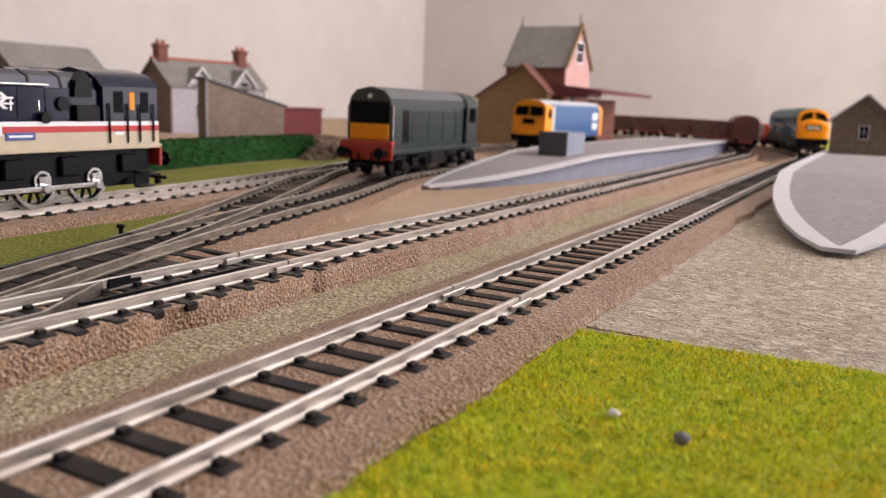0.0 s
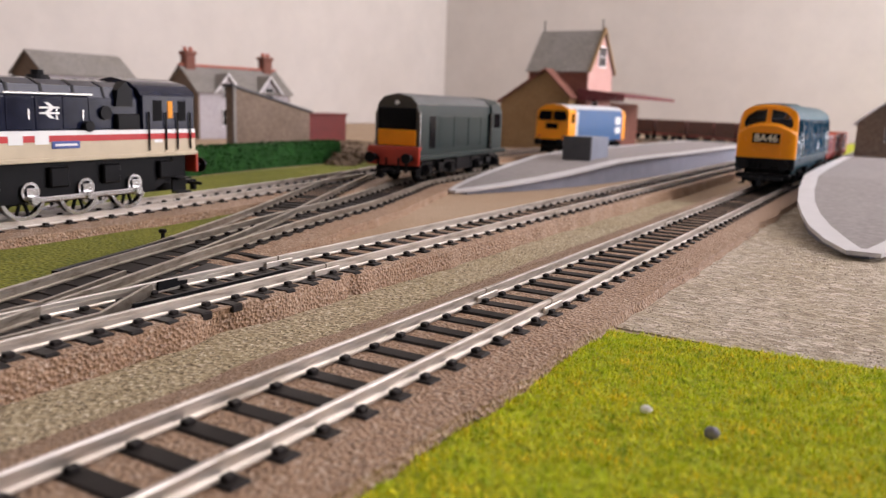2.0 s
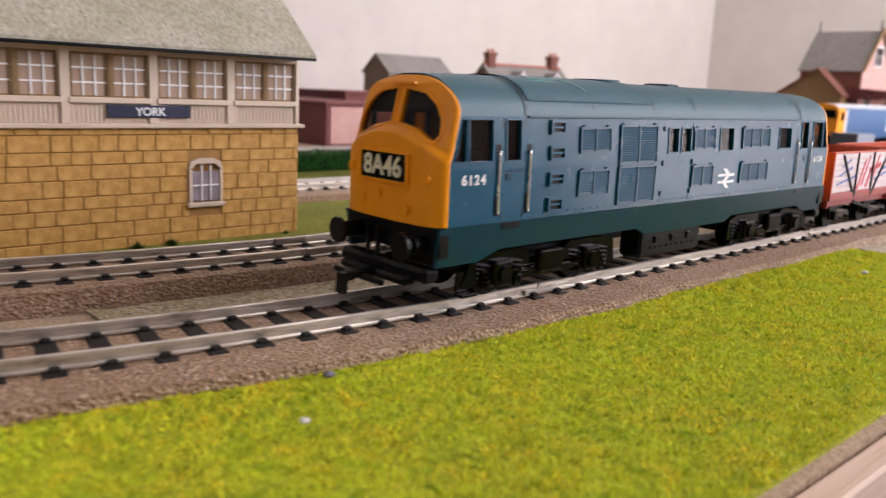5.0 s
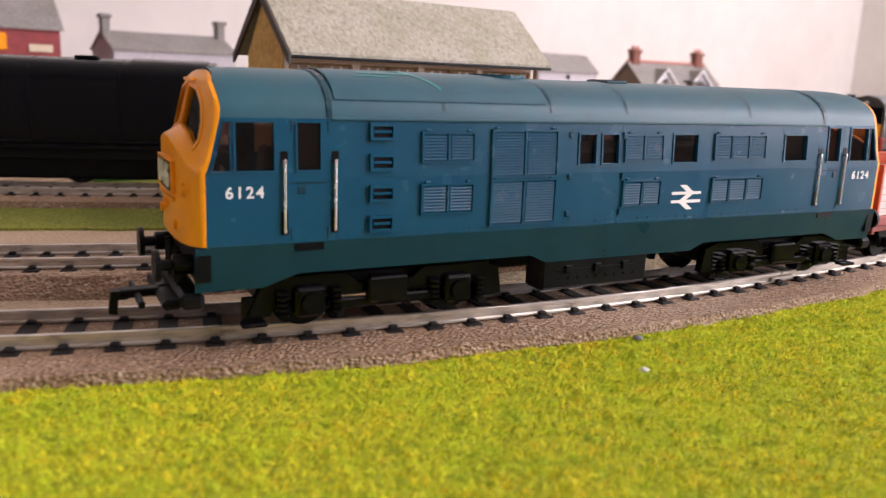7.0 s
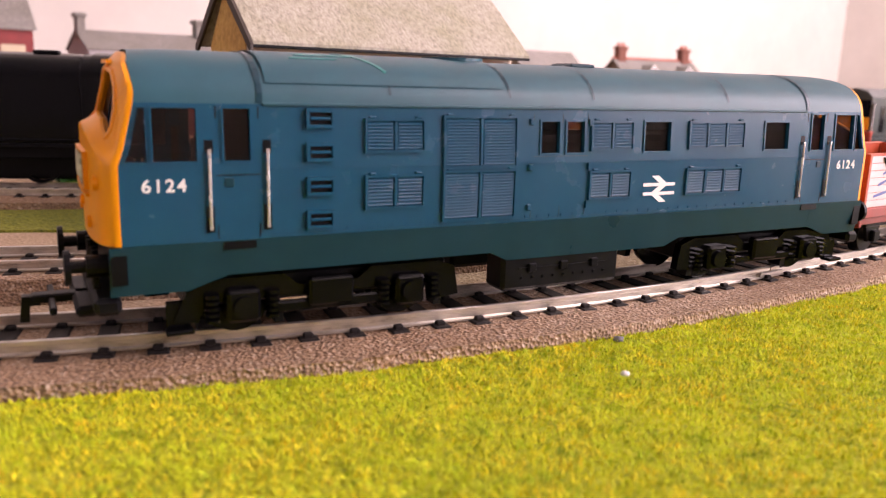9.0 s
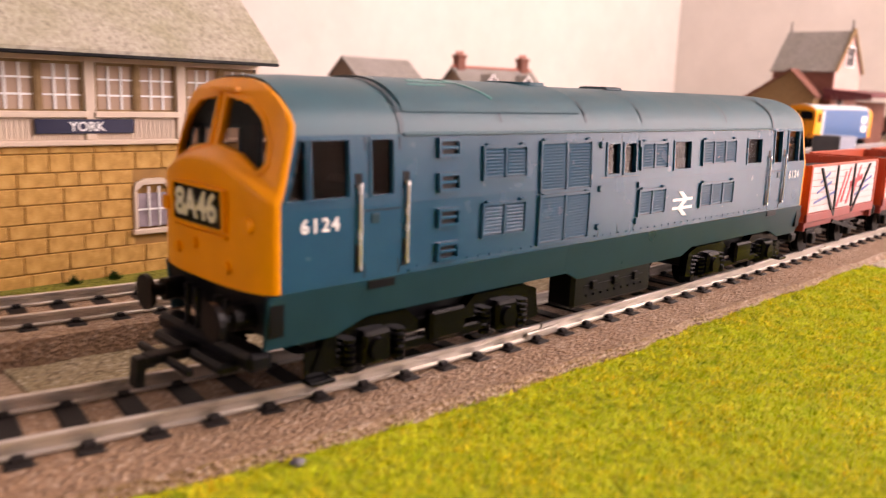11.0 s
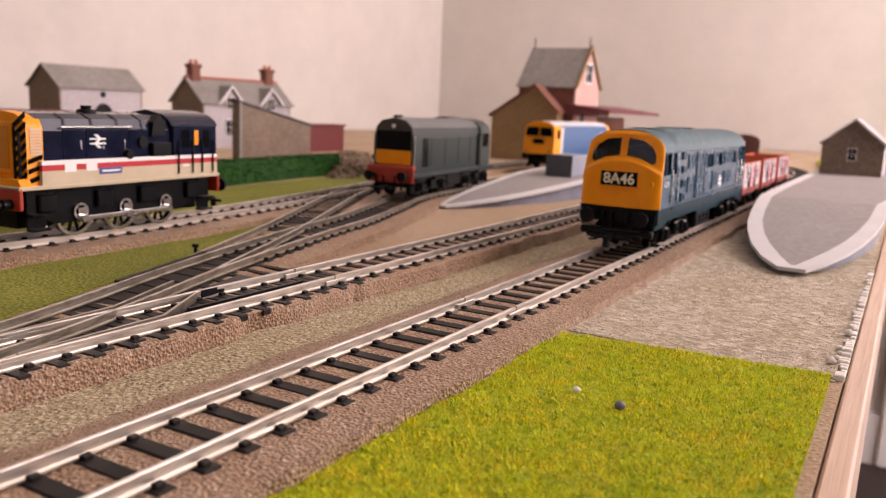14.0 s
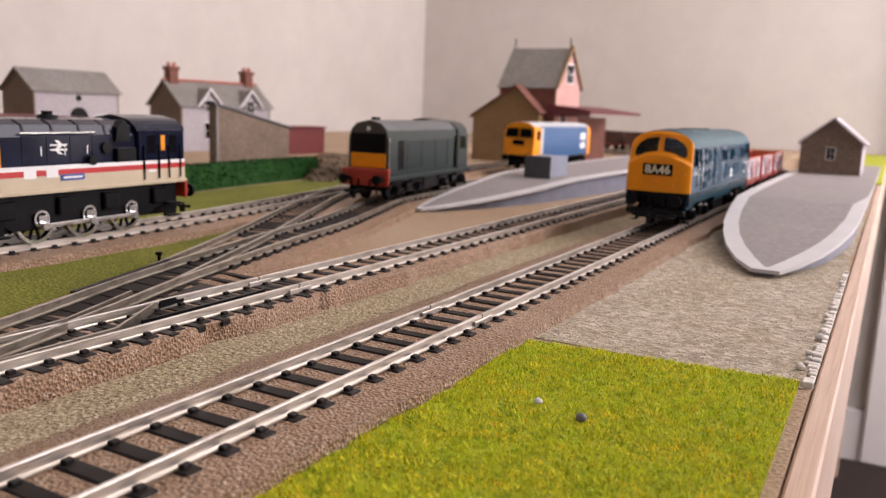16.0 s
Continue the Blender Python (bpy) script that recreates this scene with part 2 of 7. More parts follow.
# ------------------------------------------------------------------ mesh helpers (millimetres)
class Shape:
    """Collects vertices and faces in millimetres; several solids may be joined into one part."""

    def __init__(self):
        self.v, self.f, self.smooth = [], [], False

    def add(self, verts, faces):
        k = len(self.v)
        self.v += [tuple(p) for p in verts]
        self.f += [tuple(i + k for i in f) for f in faces]
        return self

    def box(self, x0, x1, y0, y1, z0, z1, c=0.0):
        """Box with its edges chamfered by c."""
        if c <= 0:
            v = [(x, y, z) for z in (z0, z1) for y in (y0, y1) for x in (x0, x1)]
            return self.add(v, [(0, 2, 3, 1), (4, 5, 7, 6), (0, 1, 5, 4), (2, 6, 7, 3), (0, 4, 6, 2), (1, 3, 7, 5)])
        c = min(c, (x1 - x0) * 0.45, (y1 - y0) * 0.45, (z1 - z0) * 0.45)
        v, idx = [], {}
        for sx in (0, 1):
            for sy in (0, 1):
                for sz in (0, 1):
                    for ax in range(3):
                        p = [(x0, x1)[sx], (y0, y1)[sy], (z0, z1)[sz]]
                        for o in range(3):
                            if o != ax:
                                p[o] += c if (sx, sy, sz)[o] == 0 else -c
                        idx[(sx, sy, sz, ax)] = len(v)
                        v.append(p)
        f = []
        for ax in range(3):
            o1, o2 = [o for o in range(3) if o != ax]
            for sd in (0, 1):
                q = []
                for a, b in ((0, 0), (1, 0), (1, 1), (0, 1)):
                    s = [0, 0, 0]
                    s[ax], s[o1], s[o2] = sd, a, b
                    q.append(idx[(*s, ax)])
                f.append(q)
            for a in (0, 1):
                for b in (0, 1):
                    s0, s1 = [0, 0, 0], [0, 0, 0]
                    s0[o1], s0[o2], s1[o1], s1[o2], s1[ax] = a, b, a, b, 1
                    f.append((idx[(*s0, o1)], idx[(*s1, o1)], idx[(*s1, o2)], idx[(*s0, o2)]))
        for sx in (0, 1):
            for sy in (0, 1):
                for sz in (0, 1):
                    f.append([idx[(sx, sy, sz, ax)] for ax in range(3)])
        return self.add(v, f)

    def prism(self, poly, axis, a, b):
        """Extrudes a polygon along an axis; poly holds the two other coordinates in x, y, z order."""
        def at(p, d):
            q = list(p)
            q.insert(axis, d)
            return q
        n = len(poly)
        v = [at(p, a) for p in poly] + [at(p, b) for p in poly]
        f = [tuple(range(n - 1, -1, -1)), tuple(range(n, 2 * n))]
        f += [(i, (i + 1) % n, n + (i + 1) % n, n + i) for i in range(n)]
        return self.add(v, f)

    def cyl(self, axis, c0, c1, r, a, b, n=16, r2=None):
        """Cylinder or cone along an axis from a to b, centred on the two other coordinates."""
        r2 = r if r2 is None else r2
        v = []
        for d, rad in ((a, r), (b, r2)):
            for i in range(n):
                t = 2 * math.pi * i / n
                q = [c0 + rad * math.cos(t), c1 + rad * math.sin(t)]
                q.insert(axis, d)
                v.append(q)
        f = [tuple(range(n - 1, -1, -1)), tuple(range(n, 2 * n))]
        f += [(i, (i + 1) % n, n + (i + 1) % n, n + i) for i in range(n)]
        return self.add(v, f)

    def ring(self, axis, c0, c1, r, r_in, a, b, n=24):
        v = []
        for d in (a, b):
            for rad in (r, r_in):
                for i in range(n):
                    t = 2 * math.pi * i / n
                    q = [c0 + rad * math.cos(t), c1 + rad * math.sin(t)]
                    q.insert(axis, d)
                    v.append(q)
        f = []
        for i in range(n):
            j = (i + 1) % n
            f += [(i, j, 2 * n + j, 2 * n + i), (n + i, 3 * n + i, 3 * n + j, n + j), (i, n + i, n + j, j), (2 * n + i, 2 * n + j, 3 * n + j, 3 * n + i)]
        return self.add(v, f)

    def loft(self, sections, close=False, caps=True):
        """Skin over equal-length sections; close joins the last point of each to its first."""
        n = len(sections[0])
        v = [p for s in sections for p in s]
        f = []
        for i in range(len(sections) - 1):
            for j in range(n if close else n - 1):
                k = (j + 1) % n
                f.append((i * n + j, i * n + k, (i + 1) * n + k, (i + 1) * n + j))
        if caps:
            f += [tuple(range(n - 1, -1, -1)), tuple(range((len(sections) - 1) * n, len(sections) * n))]
        return self.add(v, f)

    def turned(self, m):
        self.v = [tuple(m @ Vector(p)) for p in self.v]
        return self

    def mesh(self, name):
        me = bpy.data.meshes.new(name)
        me.from_pydata([(a * MM, b * MM, c * MM) for a, b, c in self.v], [], self.f)
        bm = bmesh.new()
        bm.from_mesh(me)
        bmesh.ops.recalc_face_normals(bm, faces=bm.faces)
        bm.to_mesh(me)
        bm.free()
        me.polygons.foreach_set("use_smooth", [self.smooth] * len(me.polygons))
        return me


def part(name, shape, mat, parent=None, label="", smooth=False, auto=None):
    shape.smooth = smooth or auto is not None
    me = shape.mesh(name)
    if auto is not None:
        me.set_sharp_from_angle(angle=radians(auto))
    me.materials.append(mat)
    ob = new(name, me)
    if parent is not None:
        ob.parent = parent
    if label:
        tagged(ob, label)
    return ob


def share(name, mesh, parent, x, y, z, rz=0.0):
    ob = new(name, mesh)
    ob.parent = parent
    ob.matrix_basis = pose(x * MM, y * MM, z * MM, 0, 0, rz)
    return ob


def thing(name, label, category, group="", kind=""):
    return tagged(new(name), label, category, group, kind)


def place(ob, x, y, z=0.0, rz=0.0):
    ob.matrix_basis = pose(x * MM, y * MM, z * MM, 0, 0, rz)
    return ob


def put_text(body, size, mat, parent, m, name="lettering", depth=0.12, spacing=1.0):
    """Raised lettering in the built-in font, turned into a mesh."""
    cu = bpy.data.curves.new(name, "FONT")
    cu.body, cu.size, cu.extrude, cu.align_x, cu.align_y = body, size * MM, depth * MM, "CENTER", "CENTER"
    cu.offset = size * MM * 0.022
    cu.space_character = spacing
    tmp = bpy.data.objects.new("tmp_text", cu)
    scene.collection.objects.link(tmp)
    dg = bpy.context.evaluated_depsgraph_get()
    me = bpy.data.meshes.new_from_object(tmp.evaluated_get(dg))
    bpy.data.objects.remove(tmp)
    bpy.data.curves.remove(cu)
    me.materials.clear()
    me.materials.append(mat)
    ob = new(name, me)
    ob.parent = parent
    ob.matrix_basis = m
    return ob


# ------------------------------------------------------------------ the room
def room():
    wall = speckled("cream_wall_paint", [(0.3, (0.53, 0.5, 0.465)), (0.7, (0.58, 0.545, 0.505))], 3, 14, (0.95, 0.94, 0.93), 0.0003, 0.8, False)
    ceiling_white = paint("ceiling_paint", (0.8, 0.79, 0.77), 0.85, vary=0.02, scale=4)
    carpet = speckled("dark_brown_carpet", [(0.3, (0.012, 0.007, 0.005)), (0.6, (0.03, 0.017, 0.012)), (0.8, (0.05, 0.03, 0.022))], 10, 300, (0.8, 0.8, 0.8), 0.001, 0.95)
    gloss = paint("white_gloss_woodwork", (0.72, 0.69, 0.66), 0.35, vary=0.03, scale=6)
    X0, X1, Y0, Y1, Z0, Z1 = -1190, 1030, -2000, 1985, -760, 1640

    def slab(name, boxes, mat, label, category):
        s = Shape()
        for b in boxes:
            s.box(*b)
        return tagged(part(name, s, mat), label, category, kind="structure")
    slab("floor", [(X0 - 90, X1 + 90, Y0 - 90, Y1 + 90, Z0 - 60, Z0)], carpet, "dark brown carpeted floor below the layout", "floor")
    slab("ceiling", [(X0 - 90, X1 + 90, Y0 - 90, Y1 + 90, Z1, Z1 + 60)], ceiling_white, "plain white ceiling of the room", "ceiling")
    slab("wall_north", [(X0 - 90, X1 + 90, Y1, Y1 + 90, Z0, Z1)], wall, "plain cream painted wall at the far end", "wall")
    slab("wall_west", [(X0 - 90, X0, Y0, Y1, Z0, Z1)], wall, "plain cream painted wall beside the layout", "wall")
    slab("wall_east", [(X1, X1 + 90, Y0, 300, Z0, Z1), (X1, X1 + 90, 1910, Y1, Z0, Z1), (X1, X1 + 90, 300, 1150, Z0, 130), (X1, X1 + 90, 1150, 1910, Z0, -600), (X1, X1 + 90, 300, 1910, 1590, Z1), (X1, X1 + 90, 1820, 1910, 130, 1590)], wall, "cream wall with a wide window and a glazed door opening", "wall")
    # out of view; its opening is made up to hold the south fill lamp
    slab("wall_south", [(X0, -670, Y0 - 90, Y0, Z0, Z1), (470, X1, Y0 - 90, Y0, Z0, Z1), (-670, 470, Y0 - 90, Y0, Z0, 150), (-670, 470, Y0 - 90, Y0, 1290, Z1)], wall, "unseen cream wall with an opening added for the fill lamp", "wall")
    slab("baseboard", [(X0, X1, Y1 - 18, Y1, Z0, Z0 + 130), (X0, X0 + 18, Y0, Y1 - 18, Z0, Z0 + 130)], gloss, "white painted skirting board", "skirting board")
    # white panelled door standing in the far wall beyond the layout
    door = thing("door_1", "white gloss panelled door in the far wall", "door", kind="structure")
    s = Shape().box(200, 880, 1962, 1984, Z0 + 8, Z0 + 1990, 3)
    part("door_leaf", s, gloss, door)
    for x0, x1 in ((260, 500), (580, 820)):
        for z0, z1 in ((Z0 + 180, Z0 + 800), (Z0 + 980, Z0 + 1850)):
            part("door_panel", Shape().box(x0, x1, 1954, 1964, z0, z1, 6), gloss, door)
    s = Shape().box(122, 198, 1955, 1984, Z0, Z0 + 2060, 6).box(882, 960, 1955, 1984, Z0, Z0 + 2060, 6).box(198, 882, 1955, 1984, Z0 + 1994, Z0 + 2060, 6)
    part("door_frame", s, gloss, door)


room()

# ------------------------------------------------------------------ the layout's line
CX, BEND_S, BEND_N, R_OUT = -571.5, -168.0, 770.0, 571.5


def on_line(offset, s):
    """Place and heading (degrees from +y) on a line that runs offset mm inside the outer track."""
    r = R_OUT - offset
    if s < BEND_S:
        a = (BEND_S - s) / r
        return CX + r * math.cos(a), BEND_S - r * math.sin(a), -math.degrees(a)
    if s > BEND_N:
        a = (s - BEND_N) / r
        return CX + r * math.cos(a), BEND_N + r * math.sin(a), math.degrees(a)
    return -offset, s, 0.0


def line(offset, s0, s1, step=12.0):
    n = max(2, int((s1 - s0) / step))
    return [on_line(offset, s0 + (s1 - s0) * i / n)[:2] for i in range(n + 1)]


def spline(pts, step=10.0):
    """Even points on a smooth curve through pts."""
    out = []
    for i in range(len(pts) - 1):
        p0, p1, p2, p3 = (Vector(pts[max(0, min(len(pts) - 1, i + k))]) for k in (-1, 0, 1, 2))
        n = max(1, round((p2 - p1).length / step))
        for k in range(n):
            t = k / n
            out.append(tuple(0.5 * ((2 * p1) + (p2 - p0) * t + (2 * p0 - 5 * p1 + 4 * p2 - p3) * t * t + (3 * p1 - p0 - 3 * p2 + p3) * t ** 3)))
    return out + [tuple(pts[-1])]


def sweep(shape, pts, profile, close=True, wobble=None):
    """Carries a profile (sideways to the right, up) along a plan curve."""
    secs = []
    for i, p in enumerate(pts):
        a, b = pts[max(0, i - 1)], pts[min(len(pts) - 1, i + 1)]
        dx, dy = b[0] - a[0], b[1] - a[1]
        ln = math.hypot(dx, dy)
        nx, ny = dy / ln, -dx / ln
        sec = []
        for k, (w, z) in enumerate(profile):
            if wobble:
                w, z = wobble(p, k, w, z)
            sec.append((p[0] + nx * w, p[1] + ny * w, z))
        secs.append(sec)
    return shape.loft(secs, close=close, caps=close)


GROUND = 3.0
RAIL_TOP = 10.0
LINE_1 = line(0, -900, 1900)
LINE_2 = line(67, -850, 1500)
LINE_3 = line(197, -850, -20)[:-1] + spline([(-197, -20), (-199, 30), (-206, 90), (-217, 160), (-236, 260), (-262, 400), (-288, 560), (-300, 760)])
LINE_A = spline([(-67, -196), (-69, -150), (-76, -105), (-88, -65), (-102, -26), (-113, 11), (-129.5, 71), (-143, 127), (-163, 188), (-181, 245), (-191, 330), (-197, 420), (-200, 620)])
LINE_B = spline([(-102, -26), (-120, 15), (-146, 73), (-184, 150), (-222, 230), (-247, 300), (-262, 400)])


def ground():
    west = [p for p in LINE_2 if p[1] < 640]
    east = [p for p in LINE_1 if p[1] < 760]
    s = Shape().box(-1188, 97.4, -1300, 1983, -18, 0.0)
    s.prism([(-1188, -1299)] + west + [(-67, 1982), (-1188, 1982)], 2, -0.5, GROUND)
    s.prism([(97.4, -1299)] + east + [(0, 1982), (97.4, 1982)], 2, -0.5, GROUND)
    tagged(part("ground", s, M_SAND), "sandy brown scatter glued over the baseboard", "ground", kind="structure")
    s = Shape()
    s.box(97.8, 103.2, -1300, 1983, -62, 2.4, 0.6)
    pine = speckled("pale_planed_pine", [(0.3, (0.5, 0.35, 0.25)), (0.5, (0.62, 0.46, 0.35)), (0.7, (0.68, 0.52, 0.41))], 6, 160, (0.92, 0.86, 0.82), 0.0001, 0.6, False, (6, 0.12, 6))
    tagged(part("board_edge_trim", s, pine), "pale planed pine strip along the baseboard edge", "wooden edging", kind="structure")
    for x in (-900, -300, 60):
        for y in (-1200, 300, 1850):
            leg = thing("table_leg", "square pine leg under the baseboard", "table leg", "legs of the layout table")
            part("post", Shape().box(-22, 22, -22, 22, -759, -18.2, 2), pine, leg)
            place(leg, x, y, 0)

    def sheet(name, pts, z, mat, label, category, ragged=0.0, lift=0.5):
        rnd = random.Random(len(pts) * 7 + int(abs(pts[0][0])))
        loop = []
        for i, p in enumerate(pts):
            q = pts[(i + 1) % len(pts)]
            n = max(1, int(math.dist(p, q) / 9)) if ragged else 1
            for k in range(n):
                t = k / n
                loop.append((p[0] + (q[0] - p[0]) * t + rnd.uniform(-ragged, ragged), p[1] + (q[1] - p[1]) * t + rnd.uniform(-ragged, ragged)))
        s = Shape().prism(loop, 2, z - 0.3, z + lift)
        return tagged(part(name, s, mat), label, category, kind="structure")

    sheet("stone_mat", [(-58, -260), (-54, 150), (-54, 330), (-22, 330), (-26, 60), (-26, -166), (-38, -260)], 0.0, M_STONEDUST, "grey-buff stone dust mat between the two tracks", "ground cover", 1.2, 0.9)
    sheet("torn_board", [(20, 9.5), (96.3, 7), (96.3, 470), (20, 470)], GROUND, M_TORN, "bare torn paper-faced board with rough fibres", "bare board", 1.1, 0.45)
    sheet("olive_patch", [(-172, -300), (-172, -20), (-176, 60), (-190, 112), (-178, 108), (-152, 40), (-128, -30), (-110, -85), (-96, -130), (-95, -170), (-100, -300)], GROUND, M_OLIVE, "strip of olive green scatter between the tracks", "scatter", 1.6, 0.6)
    arc_out = [on_line(131, q)[:2] for q in range(-262, -620, -24)]
    arc_in = [on_line(174, q)[:2] for q in range(-262, -620, -24)]
    sheet("olive_patch", arc_out + arc_in[::-1], GROUND, M_OLIVE, "curved strip of olive green scatter beside the siding", "scatter", 1.2, 0.9)
    sheet("olive_patch", [(-225, -330), (-225, -90), (-228, 40), (-240, 130), (-262, 250), (-300, 420), (-348, 440), (-330, 230), (-290, 20), (-285, -330)], GROUND, M_OLIVE, "verge of olive green scatter under the hedge", "scatter", 1.6, 0.6)
    sheet("path", [(-330, -330), (-305, 0), (-345, 230), (-362, 400), (-470, 400), (-440, 60), (-420, -330)], GROUND, M_PATH, "smooth grey card path behind the hedge", "path", 0.0, 0.8)
    sheet("lime_verge", [(24, 840), (101, 840), (101, 1900), (-40, 1900), (-40, 1400)], GROUND, M_GRASSBASE, "yellow-green grass mat beyond the platform", "scatter", 2.0, 1.2)


ground()


def foam_bed(name, pts, left, right, mat, seed, label, gaps=()):
    """Ballast-coloured foam strip with wavy torn edges."""
    prof = [(left, -0.3), (left + 3.6 if left > -30 else -20.0, 5.9), (-14.6, 6.9), (-13.6, 7.05), (-12.4, 6.9), (12.4, 6.9), (13.6, 7.05), (min(14.6, right - 1.0), 6.9), (right - 0.7, 6.4), (right, -0.3)]

    def wobble(p, k, w, z):
        n = noise.noise(Vector((p[0] * 0.03 + seed, p[1] * 0.03, 0)))
        m = noise.noise(Vector((p[0] * 0.11, p[1] * 0.11 + seed, 3)))
        if k in (0, 1):
            w -= n * 2.2 + m * 0.9
        if k in (8, 9):
            w += n * 1.8 + m * 1.1
            for gy, depth, wide in gaps:
                w -= depth * (1.0 if k == 9 else 0.45) * math.exp(-((p[1] - gy) / wide) ** 2)
        return w, z + (0.25 * m if 1 <= k <= 8 else 0)
    s = Shape()
    fine = []
    for a, b in zip(pts, pts[1:]):
        n = max(1, int(math.dist(a, b) / 2))
        fine += [(a[0] + (b[0] - a[0]) * i / n, a[1] + (b[1] - a[1]) * i / n) for i in range(n)]
    sweep(s, fine, prof, close=True, wobble=wobble)
    return tagged(part(name, s, mat, smooth=False, auto=50), label, "track bed", kind="structure")


foam_bed("track_bed_1", LINE_1, -36.0, 23.5, M_FOAM, 1.0, "brown ballast foam bed under the running track")
foam_bed("track_bed_2", LINE_2, -24.0, 16.4, M_FOAM, 2.0, "brown ballast foam bed with torn notched edge", [(3.5, 3.4, 2.2), (-42, 3.6, 9.0), (-150, 2, 7.0)])
foam_bed("track_bed_3", LINE_3, -24.0, 24.0, M_FOAM, 3.0, "brown ballast foam bed under the siding")
foam_bed("track_bed_4", LINE_A[12:], -23.0, 23.0, M_FOAM, 4.0, "brown ballast foam bed under the diverging track")
foam_bed("track_bed_5", LINE_B[4:-6], -21.0, 21.0, M_FOAM, 5.0, "brown ballast foam bed under the crossover track")

# ------------------------------------------------------------------ track
RAIL_PROFILE = [(-1.1, 7.25), (1.1, 7.25), (1.1, 7.6), (0.35, 7.85), (0.35, 8.9), (0.55, 9.1), (0.55, 9.85), (0.4, 10.0), (-0.4, 10.0), (-0.55, 9.85), (-0.55, 9.1), (-0.35, 8.9), (-0.35, 7.85), (-1.1, 7.6)]


def sleeper_shape(length=25.4, chairs=(-8.75, 8.75)):
    s = Shape().box(-length / 2, length / 2, -2.05, 2.05, 5.4, 7.3, 0.35)
    for c in chairs:
        for d in (-1, 1):
            s.box(c + d * 1.55 - 0.75, c + d * 1.55 + 0.75, -1.0, 1.0, 7.1, 8.15, 0.25)
    return s


def resample(pts, pitch):
    out, need, pos = [], 0.0, 0.0
    for a, b in zip(pts, pts[1:]):
        ln = math.dist(a, b)
        h = math.degrees(math.atan2(-(b[0] - a[0]), b[1] - a[1]))
        while need <= pos + ln:
            t = (need - pos) / ln
            out.append((a[0] + (b[0] - a[0]) * t, a[1] + (b[1] - a[1]) * t, h))
            need += pitch
        pos += ln
    return out


SLEEPER_MESH = sleeper_shape().mesh("sleeper")
SLEEPER_MESH.materials.append(M_SLEEPER)
PITCH = 9.35


def track(name, pts, label, near, joints=(), skip=lambda x, y: False, rail_mat=M_RAIL):
    """Two rails, sleepers (near ones singly) and fishplates."""
    tr = thing(name, label, "railway track", "railway tracks")
    for side in (-8.75, 8.75):
        s = Shape()
        run, last = [], None
        cuts = sorted(joints)
        dense = []
        for a, b in zip(pts, pts[1:]):
            n = max(1, int(math.dist(a, b) / 6))
            dense += [(a[0] + (b[0] - a[0]) * i / n, a[1] + (b[1] - a[1]) * i / n) for i in range(n)]
        dense.append(pts[-1])
        segs, cur = [], [dense[0]]
        for p, q in zip(dense, dense[1:]):
            hit = [c for c in cuts if min(p[1], q[1]) <= c < max(p[1], q[1])]
            if hit:
                t = (hit[0] - p[1]) / (q[1] - p[1])
                m = (p[0] + (q[0] - p[0]) * t, hit[0])
                cur.append((m[0], m[1] - 0.35))
                segs.append(cur)
                cur = [(m[0], m[1] + 0.35)]
            cur.append(q)
        segs.append(cur)
        for sg in segs:
            if len(sg) > 1:
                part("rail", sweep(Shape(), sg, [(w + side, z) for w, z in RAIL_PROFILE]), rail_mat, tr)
    for c in joints:
        for side in (-8.75, 8.75):
            x = min(pts, key=lambda p: abs(p[1] - c))[0]
            for d in (-1, 1):
                part("fishplate", Shape().box(x + side + d * 0.85 - 0.35, x + side + d * 0.85 + 0.35, c - 5.5, c + 5.5, 7.3, 8.9, 0.2), M_RAIL, tr)
    far = Shape()
    base = sleeper_shape()
    for i, (x, y, h) in enumerate(resample(pts, PITCH)):
        if skip(x, y):
            continue
        if near(x, y):
            share("sleeper", SLEEPER_MESH, tr, x, y, random.Random(i).uniform(-0.08, 0.08), h + random.Random(i + 9).uniform(-0.5, 0.5))
        else:
            c, sn = math.cos(math.radians(h)), math.sin(math.radians(h))
            far.add([(x + c * px - sn * py, y + sn * px + c * py, pz) for px, py, pz in base.v], base.f)
    if far.v:
        tagged(part("far_sleeper_run", far, M_SLEEPER, tr), kind="stuff")
    return tr


track("railway_track", LINE_1, "nickel silver running track on black plastic sleepers", lambda x, y: -470 < y < 560, (0.0, -168.0, 168.0, 336.0))
track("railway_track", LINE_2, "second nickel silver track beside a turnout", lambda x, y: -420 < y < 330, (-1.0, -168.0, 167.0))
track("railway_track", LINE_3, "siding track carrying the shunting engine", lambda x, y: -320 < y < 230)
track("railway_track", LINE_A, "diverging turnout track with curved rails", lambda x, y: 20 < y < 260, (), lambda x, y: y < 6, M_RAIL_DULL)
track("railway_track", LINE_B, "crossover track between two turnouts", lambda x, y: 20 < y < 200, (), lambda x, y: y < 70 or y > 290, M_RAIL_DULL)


def turnout(name, pts, span, label, blade):
    """Long turnout timbers, check rails, frog and tie bar."""
    t = thing(name, label, "turnout", "turnouts")
    for (x, y, h) in resample(pts, PITCH):
        if span[0] < y < span[1]:
            L, R = blade(y)
            s = Shape().box(L, R, y - 1.7, y + 1.7, 5.4, 7.28, 0.35)
            part("timber", s, M_SLEEPER, t)
    return t


